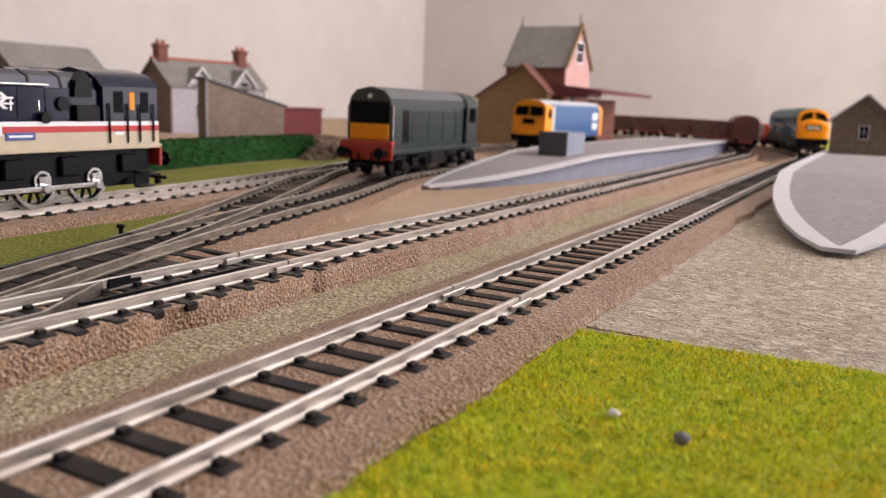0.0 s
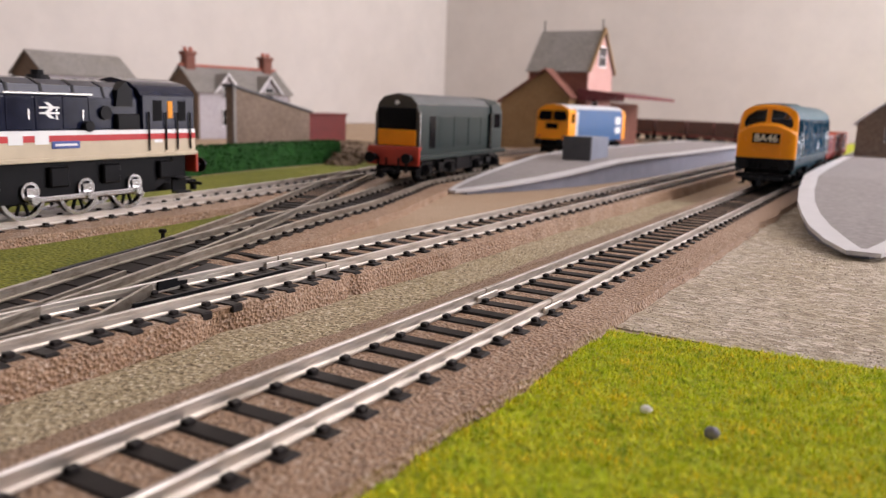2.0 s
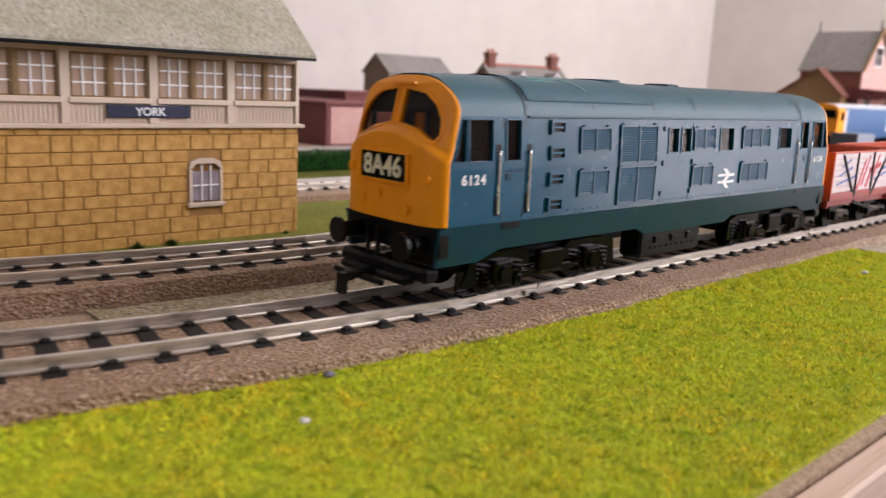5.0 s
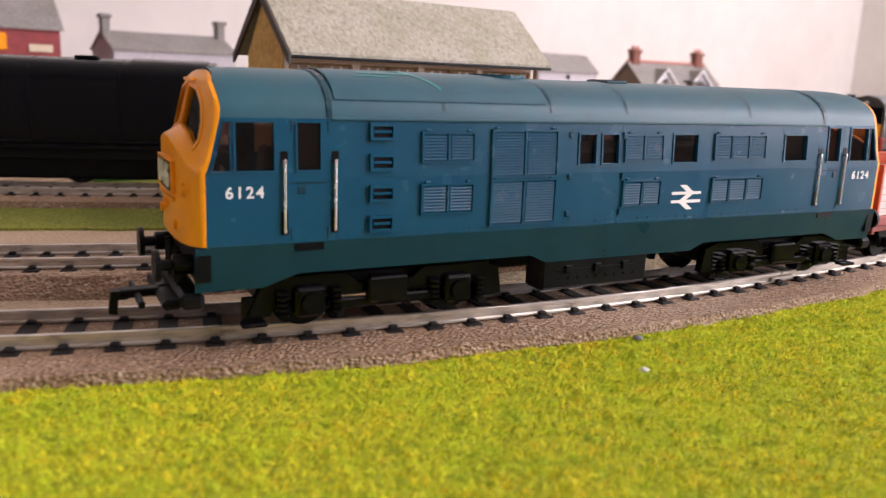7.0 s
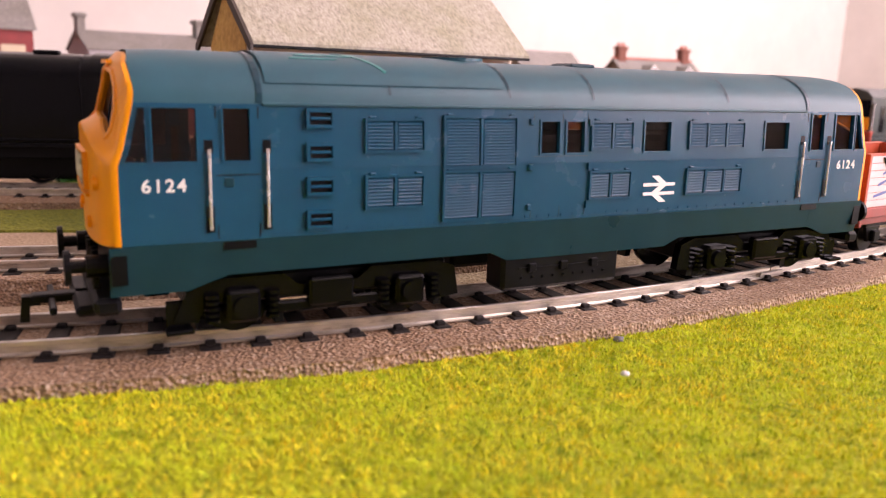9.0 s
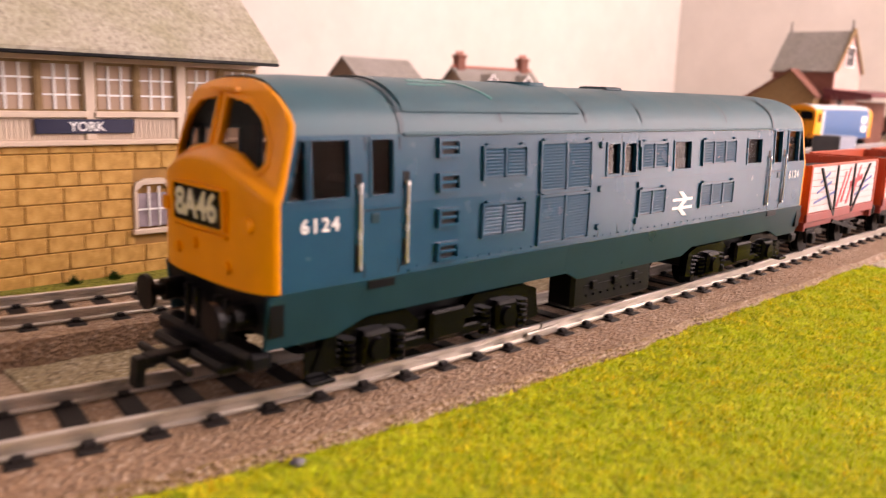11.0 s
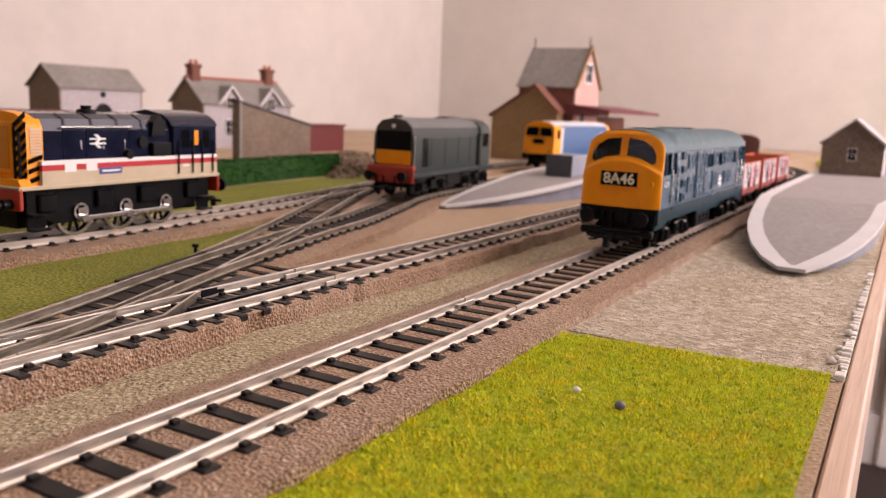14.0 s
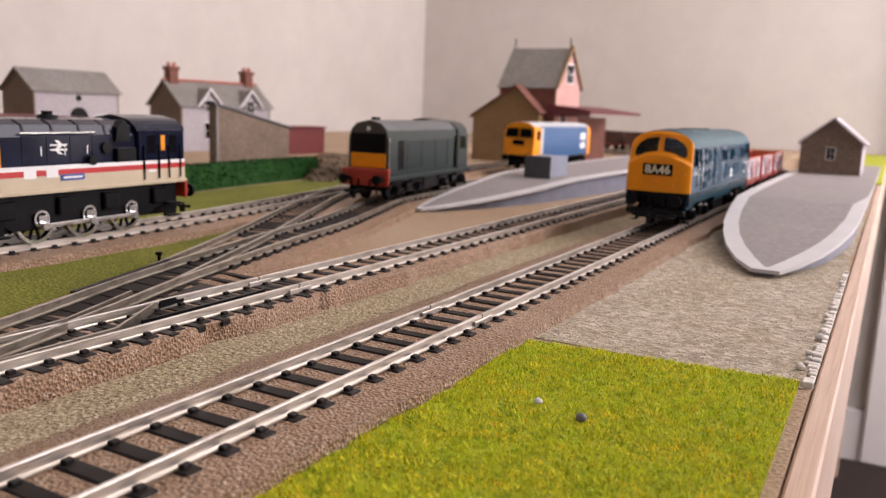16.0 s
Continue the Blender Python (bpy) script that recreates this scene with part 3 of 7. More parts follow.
turn = turnout("turnout", line(67, -190, 60), (-120, 12), "black plastic turnout with check rails and tie bar", lambda y: (-88 - max(0, (y + 120) * 0.31), -52))
s = Shape()
sweep(s, [(-61.4, -62), (-61.0, -58), (-61.0, -20), (-61.4, -14)], [(-0.5, 7.2), (0.5, 7.2), (0.5, 10.2), (-0.5, 10.2)])
part("check_rail", s, M_DULLBLACK, turn)
s = Shape()
sweep(s, [(-103.4, -52), (-105.8, -45), (-118.5, -6), (-121.5, 1)], [(-0.9, 7.2), (0.9, 7.2), (0.9, 10.2), (-0.9, 10.2)])
part("check_rail", s, M_DULLBLACK, turn)
s = Shape().prism([(-76.4, -44), (-74.8, -44), (-76.3, -20), (-83, -20)], 2, 7.2, 9.9)
part("frog", s, M_DULLBLACK, turn)
s = Shape()
sweep(s, [(-59.6, -112), (-61.5, -70), (-75, -46)], [(-0.45, 7.3), (0.45, 7.3), (0.45, 9.9), (-0.45, 9.9)])
sweep(s, [(-75.9, -113), (-79, -72), (-92, -40)], [(-0.45, 7.3), (0.45, 7.3), (0.45, 9.9), (-0.45, 9.9)])
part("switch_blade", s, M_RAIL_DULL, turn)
s = Shape()
web = [(-11.5, 5.6), (11.5, 5.6), (11.5, 6.97), (-11.5, 6.97)]
sweep(s, [q for q in LINE_A if -110 < q[1] < 200], web)
sweep(s, [q for q in LINE_B if 60 < q[1] < 210], [(a, b - 0.1) for a, b in web])
part("turnout_web", s, M_SLEEPER, turn, "black plastic web under the turnout rails")
part("tie_bar", Shape().box(-98, -51, -137, -133.6, 6.2, 7.4, 0.3).box(-53, -47.5, -138.5, -132.0, 6.4, 8.8, 0.6), M_DULLBLACK, turn)


def point_lever(x, y, rz):
    lv = thing("point_lever", "small black plastic point lever beside the track", "point lever", "point levers")
    part("base_block", Shape().box(-4, 4, -2, 2, 0, 1.6, 0.4), M_DULLBLACK, lv)
    part("lever_arm", Shape().box(-3.4, -2.2, -0.6, 0.6, 1.4, 7.2, 0.3).box(-4.1, -1.6, -0.9, 0.9, 6.6, 8.0, 0.4), M_DULLBLACK, lv)
    return place(lv, x, y, GROUND + 0.6, rz)


point_lever(-127, 5, 15)
for x, y, r in ((-143, -116, 20), (-176, -62, 95), (-176, -90, 80)):
    clip = thing("track_clip", "flat black plastic track clip lying by the rail", "track clip", "track clips")
    part("clip_plate", Shape().box(-4.2, 4.2, -1.6, 1.6, 0, 1.1, 0.3).box(-1.2, 1.2, -2.6, 2.6, 0.2, 1.7, 0.3), M_DULLBLACK, clip)
    place(clip, x, y, GROUND + 0.6, r)


# ------------------------------------------------------------------ grass mat
def grass_mat(name, label, outline, count, seed, height, mat, base_mat, z0):
    """A flocked mat: backing sheet and a coat of short fibres."""
    mat_thing = thing(name, label, "grass mat", kind="structure")
    s = Shape().prism(outline, 2, z0 - 0.6, z0 + 0.35)
    part("backing", s, base_mat, mat_thing)
    rng = np.random.default_rng(seed)
    ox, oy = np.array([p[0] for p in outline]), np.array([p[1] for p in outline])

    def inside(x, y):
        ok = np.zeros(len(x), bool)
        for i in range(len(ox)):
            j = i - 1
            cond = (oy[i] > y) != (oy[j] > y)
            with np.errstate(divide="ignore", invalid="ignore"):
                ok ^= cond & (x < (ox[j] - ox[i]) * (y - oy[i]) / (oy[j] - oy[i]) + ox[i])
        return ok
    x = rng.uniform(ox.min(), ox.max(), count * 2)
    y = rng.uniform(oy.min(), oy.max(), count * 2)
    keep = inside(x, y)
    x, y = x[keep][:count], y[keep][:count]
    n = len(x)
    clump = np.sin(x * 0.9 + np.sin(y * 0.37) * 2) * np.cos(y * 0.8 + np.sin(x * 0.5)) * 0.25 + 1
    h = height * rng.uniform(0.55, 1.15, n) * clump
    az = rng.uniform(0, 2 * np.pi, n)
    lean = rng.uniform(0.2, 1.35, n) * h
    w = rng.uniform(0.09, 0.17, n)
    bx, by = np.cos(az + np.pi / 2) * w, np.sin(az + np.pi / 2) * w
    v = np.empty((n, 3, 3))
    v[:, 0] = np.stack([x - bx, y - by, np.full(n, z0 + 0.25)], 1)
    v[:, 1] = np.stack([x + bx, y + by, np.full(n, z0 + 0.25)], 1)
    v[:, 2] = np.stack([x + np.cos(az) * lean, y + np.sin(az) * lean, z0 + 0.25 + h], 1)
    me = bpy.data.meshes.new("fibres")
    me.from_pydata((v.reshape(-1, 3) * MM).tolist(), [], np.arange(3 * n).reshape(-1, 3).tolist())
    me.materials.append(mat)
    ob = new("fibres", me)
    ob.parent = mat_thing
    tagged(ob, kind="stuff")
    return mat_thing


OUT_1 = [(on_line(0, s)[0] + 18.2 * math.cos(math.radians(on_line(0, s)[2])), on_line(0, s)[1] + 18.2 * math.sin(math.radians(on_line(0, s)[2]))) for s in np.linspace(-560, 0, 40)]
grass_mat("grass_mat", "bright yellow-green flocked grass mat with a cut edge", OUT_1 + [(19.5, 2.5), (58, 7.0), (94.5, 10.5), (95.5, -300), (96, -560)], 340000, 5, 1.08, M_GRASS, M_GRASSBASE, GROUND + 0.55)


# ------------------------------------------------------------------ the blue diesel
LOCO_L = 196.5


def loco_outline(w=17.3, n=9, z_low=12.9, z_waist=19.4, z_eave=43.4, z_top=52.5):
    """Half-open cross-section from one skirt edge over the roof to the other (x, z)."""
    right = [(w - 1.0, z_low), (w, z_waist), (w, 31.0), (w, z_eave)]
    arc = []
    for i in range(1, n):
        a = math.pi / 2 * i / n
        arc.append((w * math.cos(a) ** 0.85, z_eave + (z_top - z_eave) * math.sin(a) ** 0.95))
    half = right + arc
    return half + [(0.0, z_top)] + [(-x, z) for x, z in reversed(half)]


def loco_front(x, z):
    """How far back the front end lies at a place of its face: an upright nose, raked screens, rounded corners."""
    w = abs(x) / 17.3
    back = 2.2 * w ** 3.0 + 1.2 * w ** 12 - 1.0
    rake = z - (38.9 - 5.9 * w ** 2.2)
    if rake > 0:
        back += 2.4 * (1 - 0.85 * w ** 4) * (1 - math.exp(-(rake / 1.2) ** 2)) + 0.24 * rake
    if z > 50.4:
        back += (z - 50.4) * 0.6
    return back


def lip(z):
    """Where the yellow end meets the blue side."""
    return max(3.0, loco_front(17.3, z) + 0.8)


def in_poly(x, z, poly):
    ok = False
    for (xa, za), (xb, zb) in zip(poly, poly[1:] + poly[:1]):
        if (za > z) != (zb > z) and x < (xb - xa) * (z - za) / (zb - za) + xa:
            ok = not ok
    return ok


SCREEN = [(1.5, 41.2), (7.5, 40.2), (13.0, 37.7), (14.4, 39.2), (14.1, 42.4), (12.1, 45.5), (8.2, 47.9), (1.5, 48.8)]


def front_patch(poly, lift, thick=0.25, steps=6):
    """A panel that lies on the curved front: poly is a list of (x, z), convex."""
    s = Shape()
    cx, cz = sum(p[0] for p in poly) / len(poly), sum(p[1] for p in poly) / len(poly)
    loop = []
    for i, p in enumerate(poly):
        q = poly[(i + 1) % len(poly)]
        loop += [(p[0] + (q[0] - p[0]) * k / 5, p[1] + (q[1] - p[1]) * k / 5) for k in range(5)]
    rings = []
    for k in range(steps + 1):
        f = 1 - k / steps * 0.98
        rings.append([(cx + (x - cx) * f, loco_front(cx + (x - cx) * f, cz + (z - cz) * f) - lift, cz + (z - cz) * f) for x, z in loop])
    rim = [(x, y + lift + thick, z) for x, y, z in rings[0]]
    s.loft([rim] + rings, close=True, caps=False)
    s.f.append(tuple(range(len(s.v) - len(loop), len(s.v))))
    return s


def frame_patch(poly, grow, lift, thick=0.3):
    """Raised rim round a panel on the curved front."""
    cx, cz = sum(p[0] for p in poly) / len(poly), sum(p[1] for p in poly) / len(poly)

    def loop(f, up):
        out = []
        for i, p in enumerate(poly):
            q = poly[(i + 1) % len(poly)]
            for k in range(5):
                x, z = p[0] + (q[0] - p[0]) * k / 5, p[1] + (q[1] - p[1]) * k / 5
                d = math.hypot(x - cx, z - cz)
                g = 1 + f / d
                x, z = cx + (x - cx) * g, cz + (z - cz) * g
                out.append((x, loco_front(x, z) - up, z))
        return out
    s = Shape()
    s.loft([loop(grow, -thick), loop(grow, lift), loop(0, lift), loop(0, -thick)], close=True, caps=False)
    return s


def side_rect(side, y0, y1, z0, z1, x_in, x_out, c=0.3):
    s = Shape()
    a, b = (x_in, x_out) if side > 0 else (-x_out, -x_in)
    return s.box(a, b, y0, y1, z0, z1, c)


def side_frame(side, y0, y1, z0, z1, x_in, x_out, t):
    s = Shape()
    a, b = (x_in, x_out) if side > 0 else (-x_out, -x_in)
    s.box(a, b, y0 - t, y1 + t, z1, z1 + t).box(a, b, y0 - t, y1 + t, z0 - t, z0)
    s.box(a, b, y0 - t, y0, z0, z1).box(a, b, y1, y1 + t, z0, z1)
    return s


def louvre(side, y0, y1, z0, z1, n, panels, parent):
    """A louvred grille of one or more upright panels, with hinge lugs."""
    X = 17.3
    t = 0.45
    grille = part("louvre_grille", side_frame(side, y0 + t, y1 - t, z0 + t, z1 - t, X - 0.2, X + 0.55, t), M_BLUE, parent)
    w = (y1 - y0) / panels
    for p in range(1, panels):
        part("divider", side_rect(side, y0 + w * p - 0.35, y0 + w * p + 0.35, z0 + t, z1 - t, X - 0.1, X + 0.5, 0.1), M_BLUE, grille)
    part("grille_back", side_rect(side, y0 + t, y1 - t, z0 + t, z1 - t, X - 0.1, X + 0.03, 0), M_BLUE, grille)
    for p in range(panels):
        slats = Shape()
        for i in range(n):
            z = z0 + 0.7 + (z1 - z0 - 1.4) * (i + 0.5) / n
            h = (z1 - z0 - 1.4) / n * 0.5
            poly = [(X - 0.1, z - h), (X + 0.42, z - h * 0.9), (X + 0.42, z - h * 0.6), (X + 0.02, z + h), (X - 0.1, z + h)]
            if side < 0:
                poly = [(-a, b) for a, b in poly]
            slats.prism(poly, 1, y0 + w * p + 0.55, y0 + w * (p + 1) - 0.55)
        part("louvre_sheet", slats, M_BLUE, grille)
    for yy in (y0 + 1.5, y1 - 1.5):
        part("hinge", side_rect(side, yy - 0.7, yy + 0.7, z1 - 0.1, z1 + 0.5, X - 0.1, X + 0.6, 0.2), M_BLUE, grille)


def window(side, y0, y1, z0, z1, parent):
    """A glazed opening: rim proud of the side, deep reveal, clear pane set back."""
    X = 17.3
    fr = part("window_frame", side_frame(side, y0, y1, z0, z1, X - 1.0, X + 0.28, 0.42), M_BLUE, parent)
    part("pane", side_rect(side, y0 - 0.1, y1 + 0.1, z0 - 0.1, z1 + 0.1, X - 0.75, X - 0.6, 0), M_CLEAR, fr)
    return fr


def quarter_light(side, parent):
    """Small cab window whose leading edge follows the rake of the front."""
    X = 17.3
    zs = [33.6, 36.0, 38.0, 40.0, 42.0, 42.6]
    edge = [(lip(z) + 0.9, z) for z in zs]
    loop = edge + [(7.75, 42.6), (7.75, 33.6)]
    cy, cz = 6.6, 38.0
    grown = [(cy + (y - cy) * 1.16, cz + (z - cz) * 1.08) for y, z in loop]
    s = Shape()
    s.loft([[(side * x, y, z) for y, z in lp] for x, lp in ((X - 1.0, grown), (X + 0.28, grown), (X + 0.28, loop), (X - 1.0, loop))], close=True, caps=False)
    fr = part("window_frame", s, M_BLUE, parent)
    part("pane", Shape().prism(loop, 0, *sorted((side * (X - 0.75), side * (X - 0.6)))), M_CLEAR, fr)


def handrail(side, y, z0, z1, parent):
    X = 17.3
    rec = part("handrail_recess", side_rect(side, y - 0.75, y + 0.75, z0 - 1.2, z1 + 2.2, X - 0.1, X + 0.08, 0), M_DULLBLACK, parent)
    s = Shape().cyl(2, (X + 0.55) * side, y, 0.3, z0, z1, 10)
    s.box(min(side * X, side * (X + 0.8)), max(side * X, side * (X + 0.8)), y - 0.3, y + 0.3, z1, z1 + 0.7).box(min(side * X, side * (X + 0.8)), max(side * X, side * (X + 0.8)), y - 0.3, y + 0.3, z0 - 0.7, z0)
    part("handrail", s, M_HANDRAIL, rec, "bright silver handrail")


def wheelset(parent, y, r, gauge=14.8, mat=M_STEEL):
    w = Shape()
    for sd in (-1, 1):
        a, b = sd * 7.3, sd * 9.6
        w.cyl(0, y, r, r, min(a, b), max(a, b), 28)
        a, b = sd * 6.7, sd * 7.3
        w.cyl(0, y, r, r + 0.7, min(a, b), max(a, b), 28)
    w.cyl(0, y, r, 1.0, -7, 7, 10)
    return part("wheelset", w, mat, parent)


def bogie(loco, yc, flip):
    """Moulded four-wheel bogie frame with axle boxes, springs, steps and brake gear."""
    g = new("bogie")
    g.parent = loco
    g.matrix_basis = pose(0, yc * MM, 0, 0, 0, 180 if flip else 0)
    for y in (-17.0, 17.0):
        wheelset(g, y, 6.2, mat=M_GLOSSBLACK)
    for sd in (-1, 1):
        x0 = 11.6 * sd

        def pr(poly, a, b):
            return Shape().prism(poly, 0, min(a, b), max(a, b))
        # swept sole frame with a hump between the wheels
        frame_poly = [(-28, 10.2), (-24, 11.6), (-9, 11.6), (-6, 9.2), (6, 9.2), (9, 11.6), (22, 11.6), (27, 9.4), (29.5, 4.2), (25, 3.6), (23.5, 7.2), (-23, 7.2), (-25, 3.6), (-29, 4.0)]
        part("side_frame", pr(frame_poly, x0, x0 + 2.2 * sd), M_GLOSSBLACK, g)
        for y in (-17.0, 17.0):
            box = part("axle_box", Shape().box(min(x0, x0 + 4.2 * sd), max(x0, x0 + 4.2 * sd), y - 3.2, y + 3.2, 3.2, 9.6, 0.7), M_GLOSSBLACK, g)
            part("box_cover", Shape().cyl(0, y, 6.3, 2.1, min(x0 + 4.1 * sd, x0 + 4.9 * sd), max(x0 + 4.1 * sd, x0 + 4.9 * sd), 14), M_GLOSSBLACK, box)
            for d in (-5.6, 5.6):
                s = Shape()
                for k in range(5):
                    s.cyl(2, x0 + 2.8 * sd, y + d, 1.35, 3.6 + k * 1.15, 4.25 + k * 1.15, 10)
                part("coil_spring", s, M_GLOSSBLACK, g)
            s = pr([(y - 8.2, 2.0), (y - 6.4, 2.0), (y - 5.4, 8.5), (y - 7.0, 8.5)], x0 - 1.5 * sd, x0 + 1.8 * sd)
            part("brake_hanger", s, M_DULLBLACK, g)
        part("equaliser_bar", Shape().box(min(x0 + 2.2 * sd, x0 + 3.4 * sd), max(x0 + 2.2 * sd, x0 + 3.4 * sd), -12, 12, 4.2, 6.4, 0.4), M_GLOSSBLACK, g)
        part("bolster_block", Shape().box(min(x0 + 1.8 * sd, x0 + 4.4 * sd), max(x0 + 1.8 * sd, x0 + 4.4 * sd), -4.6, 4.6, 5.0, 10.8, 0.6), M_GLOSSBLACK, g)
        s = Shape().box(min(x0 + sd, x0 + 4.2 * sd), max(x0 + sd, x0 + 4.2 * sd), 26.0, 31.0, 2.2, 3.0, 0.2).box(min(x0 + sd, x0 + 1.8 * sd), max(x0 + sd, x0 + 1.8 * sd), 26.4, 30.6, 3.0, 8.0, 0.2)
        part("footstep", s, M_GLOSSBLACK, g)
    part("transom", Shape().box(-11.5, 11.5, -27, 27, 6.0, 11.5, 0.5), M_DULLBLACK, g)
    return g


def coupling(loco, y, d, z=6.5):
    s = Shape().box(-1.6, 1.6, min(y, y + 13 * d), max(y, y + 13 * d), z, z + 1.6, 0.3)
    s.box(-9, 9, min(y + 9 * d, y + 10.2 * d), max(y + 9 * d, y + 10.2 * d), z - 0.4, z + 1.0, 0.3)
    s.prism([(y + 11.5 * d, z + 1.4), (y + 14.5 * d, z + 1.4), (y + 15.0 * d, z - 3.2), (y + 13.4 * d, z - 3.4), (y + 13.2 * d, z - 0.4), (y + 11.5 * d, z - 0.4)], 0, -1.2, 1.2)
    part("coupling_hook", s, M_DULLBLACK, loco)


def buffers(loco, y, d, z=14.2, span=11.4, mat=M_DULLBLACK):
    for x in (-span, span):
        b = part("buffer", Shape().cyl(1, x, z, 2.0, min(y, y + 3.6 * d), max(y, y + 3.6 * d), 14).cyl(1, x, z, 1.1, min(y + 3.6 * d, y + 6.2 * d), max(y + 3.6 * d, y + 6.2 * d), 12), mat, loco)
        part("buffer_head", Shape().cyl(1, x, z, 3.1, min(y + 6.0 * d, y + 7.0 * d), max(y + 6.0 * d, y + 7.0 * d), 18), mat, b)


def arrow_mark(parent, m, w, h, mat):
    """Two-way arrow emblem as plain shapes."""
    s = Shape()
    t = h * 0.12
    for z in (h * 0.17, -h * 0.17):
        s.prism([(-w / 2, z - t / 2), (w / 2, z - t / 2), (w / 2, z + t / 2), (-w / 2, z + t / 2)], 1, -0.05, 0.05)
    k = w * 0.11

    def slant(x0, z0, x1, z1):
        s.prism([(x0 - k, z0), (x0 + k, z0), (x1 + k, z1), (x1 - k, z1)], 1, -0.06, 0.06)
    slant(-w * 0.14, h * 0.5, w * 0.16, h * 0.17)
    slant(w * 0.16, h * 0.17, -w * 0.16, -h * 0.17)
    slant(-w * 0.16, -h * 0.17, w * 0.14, -h * 0.5)
    ob = part("arrow_emblem", s, mat, parent)
    ob.matrix_basis = m
    return ob


def blue_diesel():
    lo = thing("diesel_locomotive", "blue model diesel locomotive with yellow ends and black bogies", "locomotive")
    out = loco_outline()
    # body side and skirt are split along the waist line
    n = len(out)
    stations = [3.0, 6.5, 9.0, 12.0, 15.0, 18.0, 26.0] + [26.0 + (LOCO_L - 52.0) * i / 10 for i in range(1, 10)] + [LOCO_L - c for c in (26.0, 18.0, 15.0, 12.0, 9.0, 6.5, 3.0)]

    def dip(y, z):
        """The roof falls a little towards both ends."""
        e = max(0.0, 16.0 - min(y, LOCO_L - y)) / 16.0
        return max(0.0, z - 43.4) / 9.1 * 1.1 * e * e

    def strip(idx, mat, name, label="", auto=35):
        s = Shape()
        secs = []
        for i, y in enumerate(stations):
            sec = []
            for j in idx:
                x, z = out[j]
                yy = y
                first = max(3.0, loco_front(x, z) + 0.8)
                yy = min(max(y, first + 0.01 * i), LOCO_L - first - 0.01 * (len(stations) - 1 - i))
                sec.append((x, yy, z - dip(yy, z)))
            secs.append(sec)
        s.loft(secs, close=False, caps=False)
        return part(name, s, mat, lo, label, auto=auto)
    strip([0, 1], M_SKIRT, "skirt", "dark teal lower skirt")
    strip([n - 2, n - 1], M_SKIRT, "skirt", "dark teal lower skirt")
    # sides with real window openings
    cols = [7.75, 8.8, 16.0, 20.6, 25.2, 87.0, 91.6, 93.6, 98.2, 115.3, 123.0, 154.2, 162.6]
    cols = [lip, lambda z: lip(z) + 0.9] + cols + [LOCO_L - c for c in (25.2, 20.6, 16.0, 8.8, 7.75)] + [lambda z: LOCO_L - lip(z) - 0.9, lambda z: LOCO_L - lip(z)]
    levels = [19.4, 25.0, 31.9, 33.6, 34.0, 36.0, 38.0, 40.0, 40.6, 42.0, 42.6, 43.4]
    cab_cols, mid_cols = (1, 3, 5, 15, 17, 19), (7, 9, 11, 13)
    for sd in (-1, 1):
        s = Shape()
        s.v = [(sd * 17.3, c(z) if callable(c) else c, z) for z in levels for c in cols]
        m = len(cols)
        for i in range(len(levels) - 1):
            for j in range(m - 1):
                cab_hole = j in cab_cols and 33.5 < levels[i] < 42.5
                if cab_hole or (j in mid_cols and 33.9 < levels[i] < 40.5):
                    continue
                s.f.append((i * m + j, i * m + j + 1, (i + 1) * m + j + 1, (i + 1) * m + j))
        part("body_side", s, M_BLUE, lo)
    part("motor_block", Shape().box(-9, 9, 40, 160, 14.5, 37.0, 1.5), M_INTERIOR, lo)
    strip(list(range(3, n - 3)), M_BLUE_ROOF, "roof", "blue-green curved roof", auto=50)
    # floor of the body
    part("underframe", Shape().box(-15.5, 15.5, 4, LOCO_L - 4, 12.6, 14.5), M_DULLBLACK, lo)
    # skirt dropped at both ends and over the middle
    for sd in (-1, 1):
        for flip in (False, True):
            def yy(v):
                return LOCO_L - v if flip else v
            poly = [(yy(1.2), 10.4), (yy(14.0), 10.4), (yy(22.0), 13.2), (yy(22.0), 19.2), (yy(1.2), 19.2)]
            part("skirt_end", Shape().prism(poly, 0, min(sd * 16.4, sd * 17.25), max(sd * 16.4, sd * 17.25)), M_SKIRT, lo)
        poly = [(75.0, 13.4), (80.5, 10.9), (125.0, 10.9), (130.5, 13.4), (130.5, 19.2), (75.0, 19.2)]
        part("skirt_middle", Shape().prism(poly, 0, min(sd * 16.4, sd * 17.25), max(sd * 16.4, sd * 17.25)), M_SKIRT, lo)
    # yellow ends with screens, headcode panel and fittings
    for flip in (False, True):
        end = new("cab_end")
        end.parent = lo
        if flip:
            end.matrix_basis = pose(0, LOCO_L * MM, 0, 0, 0, 180)
        s = Shape()
        half = [(x, z) for x, z in out if z >= 19.3 and x >= 0]

        def wide(z):
            for (xa, za), (xb, zb) in zip(half, half[1:]):
                if za <= z <= zb and zb > za:
                    return xa + (xb - xa) * (z - za) / (zb - za)
            return half[-1][0]
        rows = []
        levels = [19.4 + 0.36 * i for i in range(92)] + [52.3, 52.45]
        for z in levels:
            wz = max(0.05, wide(min(z, 52.49)))
            us = [-1 + 2 * i / 68 for i in range(69)]
            row = [(wz * u, loco_front(wz * u, z), z - dip(3.0, z)) for u in us]
            edge = max(3.0, loco_front(wz, z) + 0.8)
            rows.append([(-wz, edge, z - dip(3.0, z))] + row + [(wz, edge, z - dip(3.0, z))])
        s.loft(rows, close=False, caps=False)
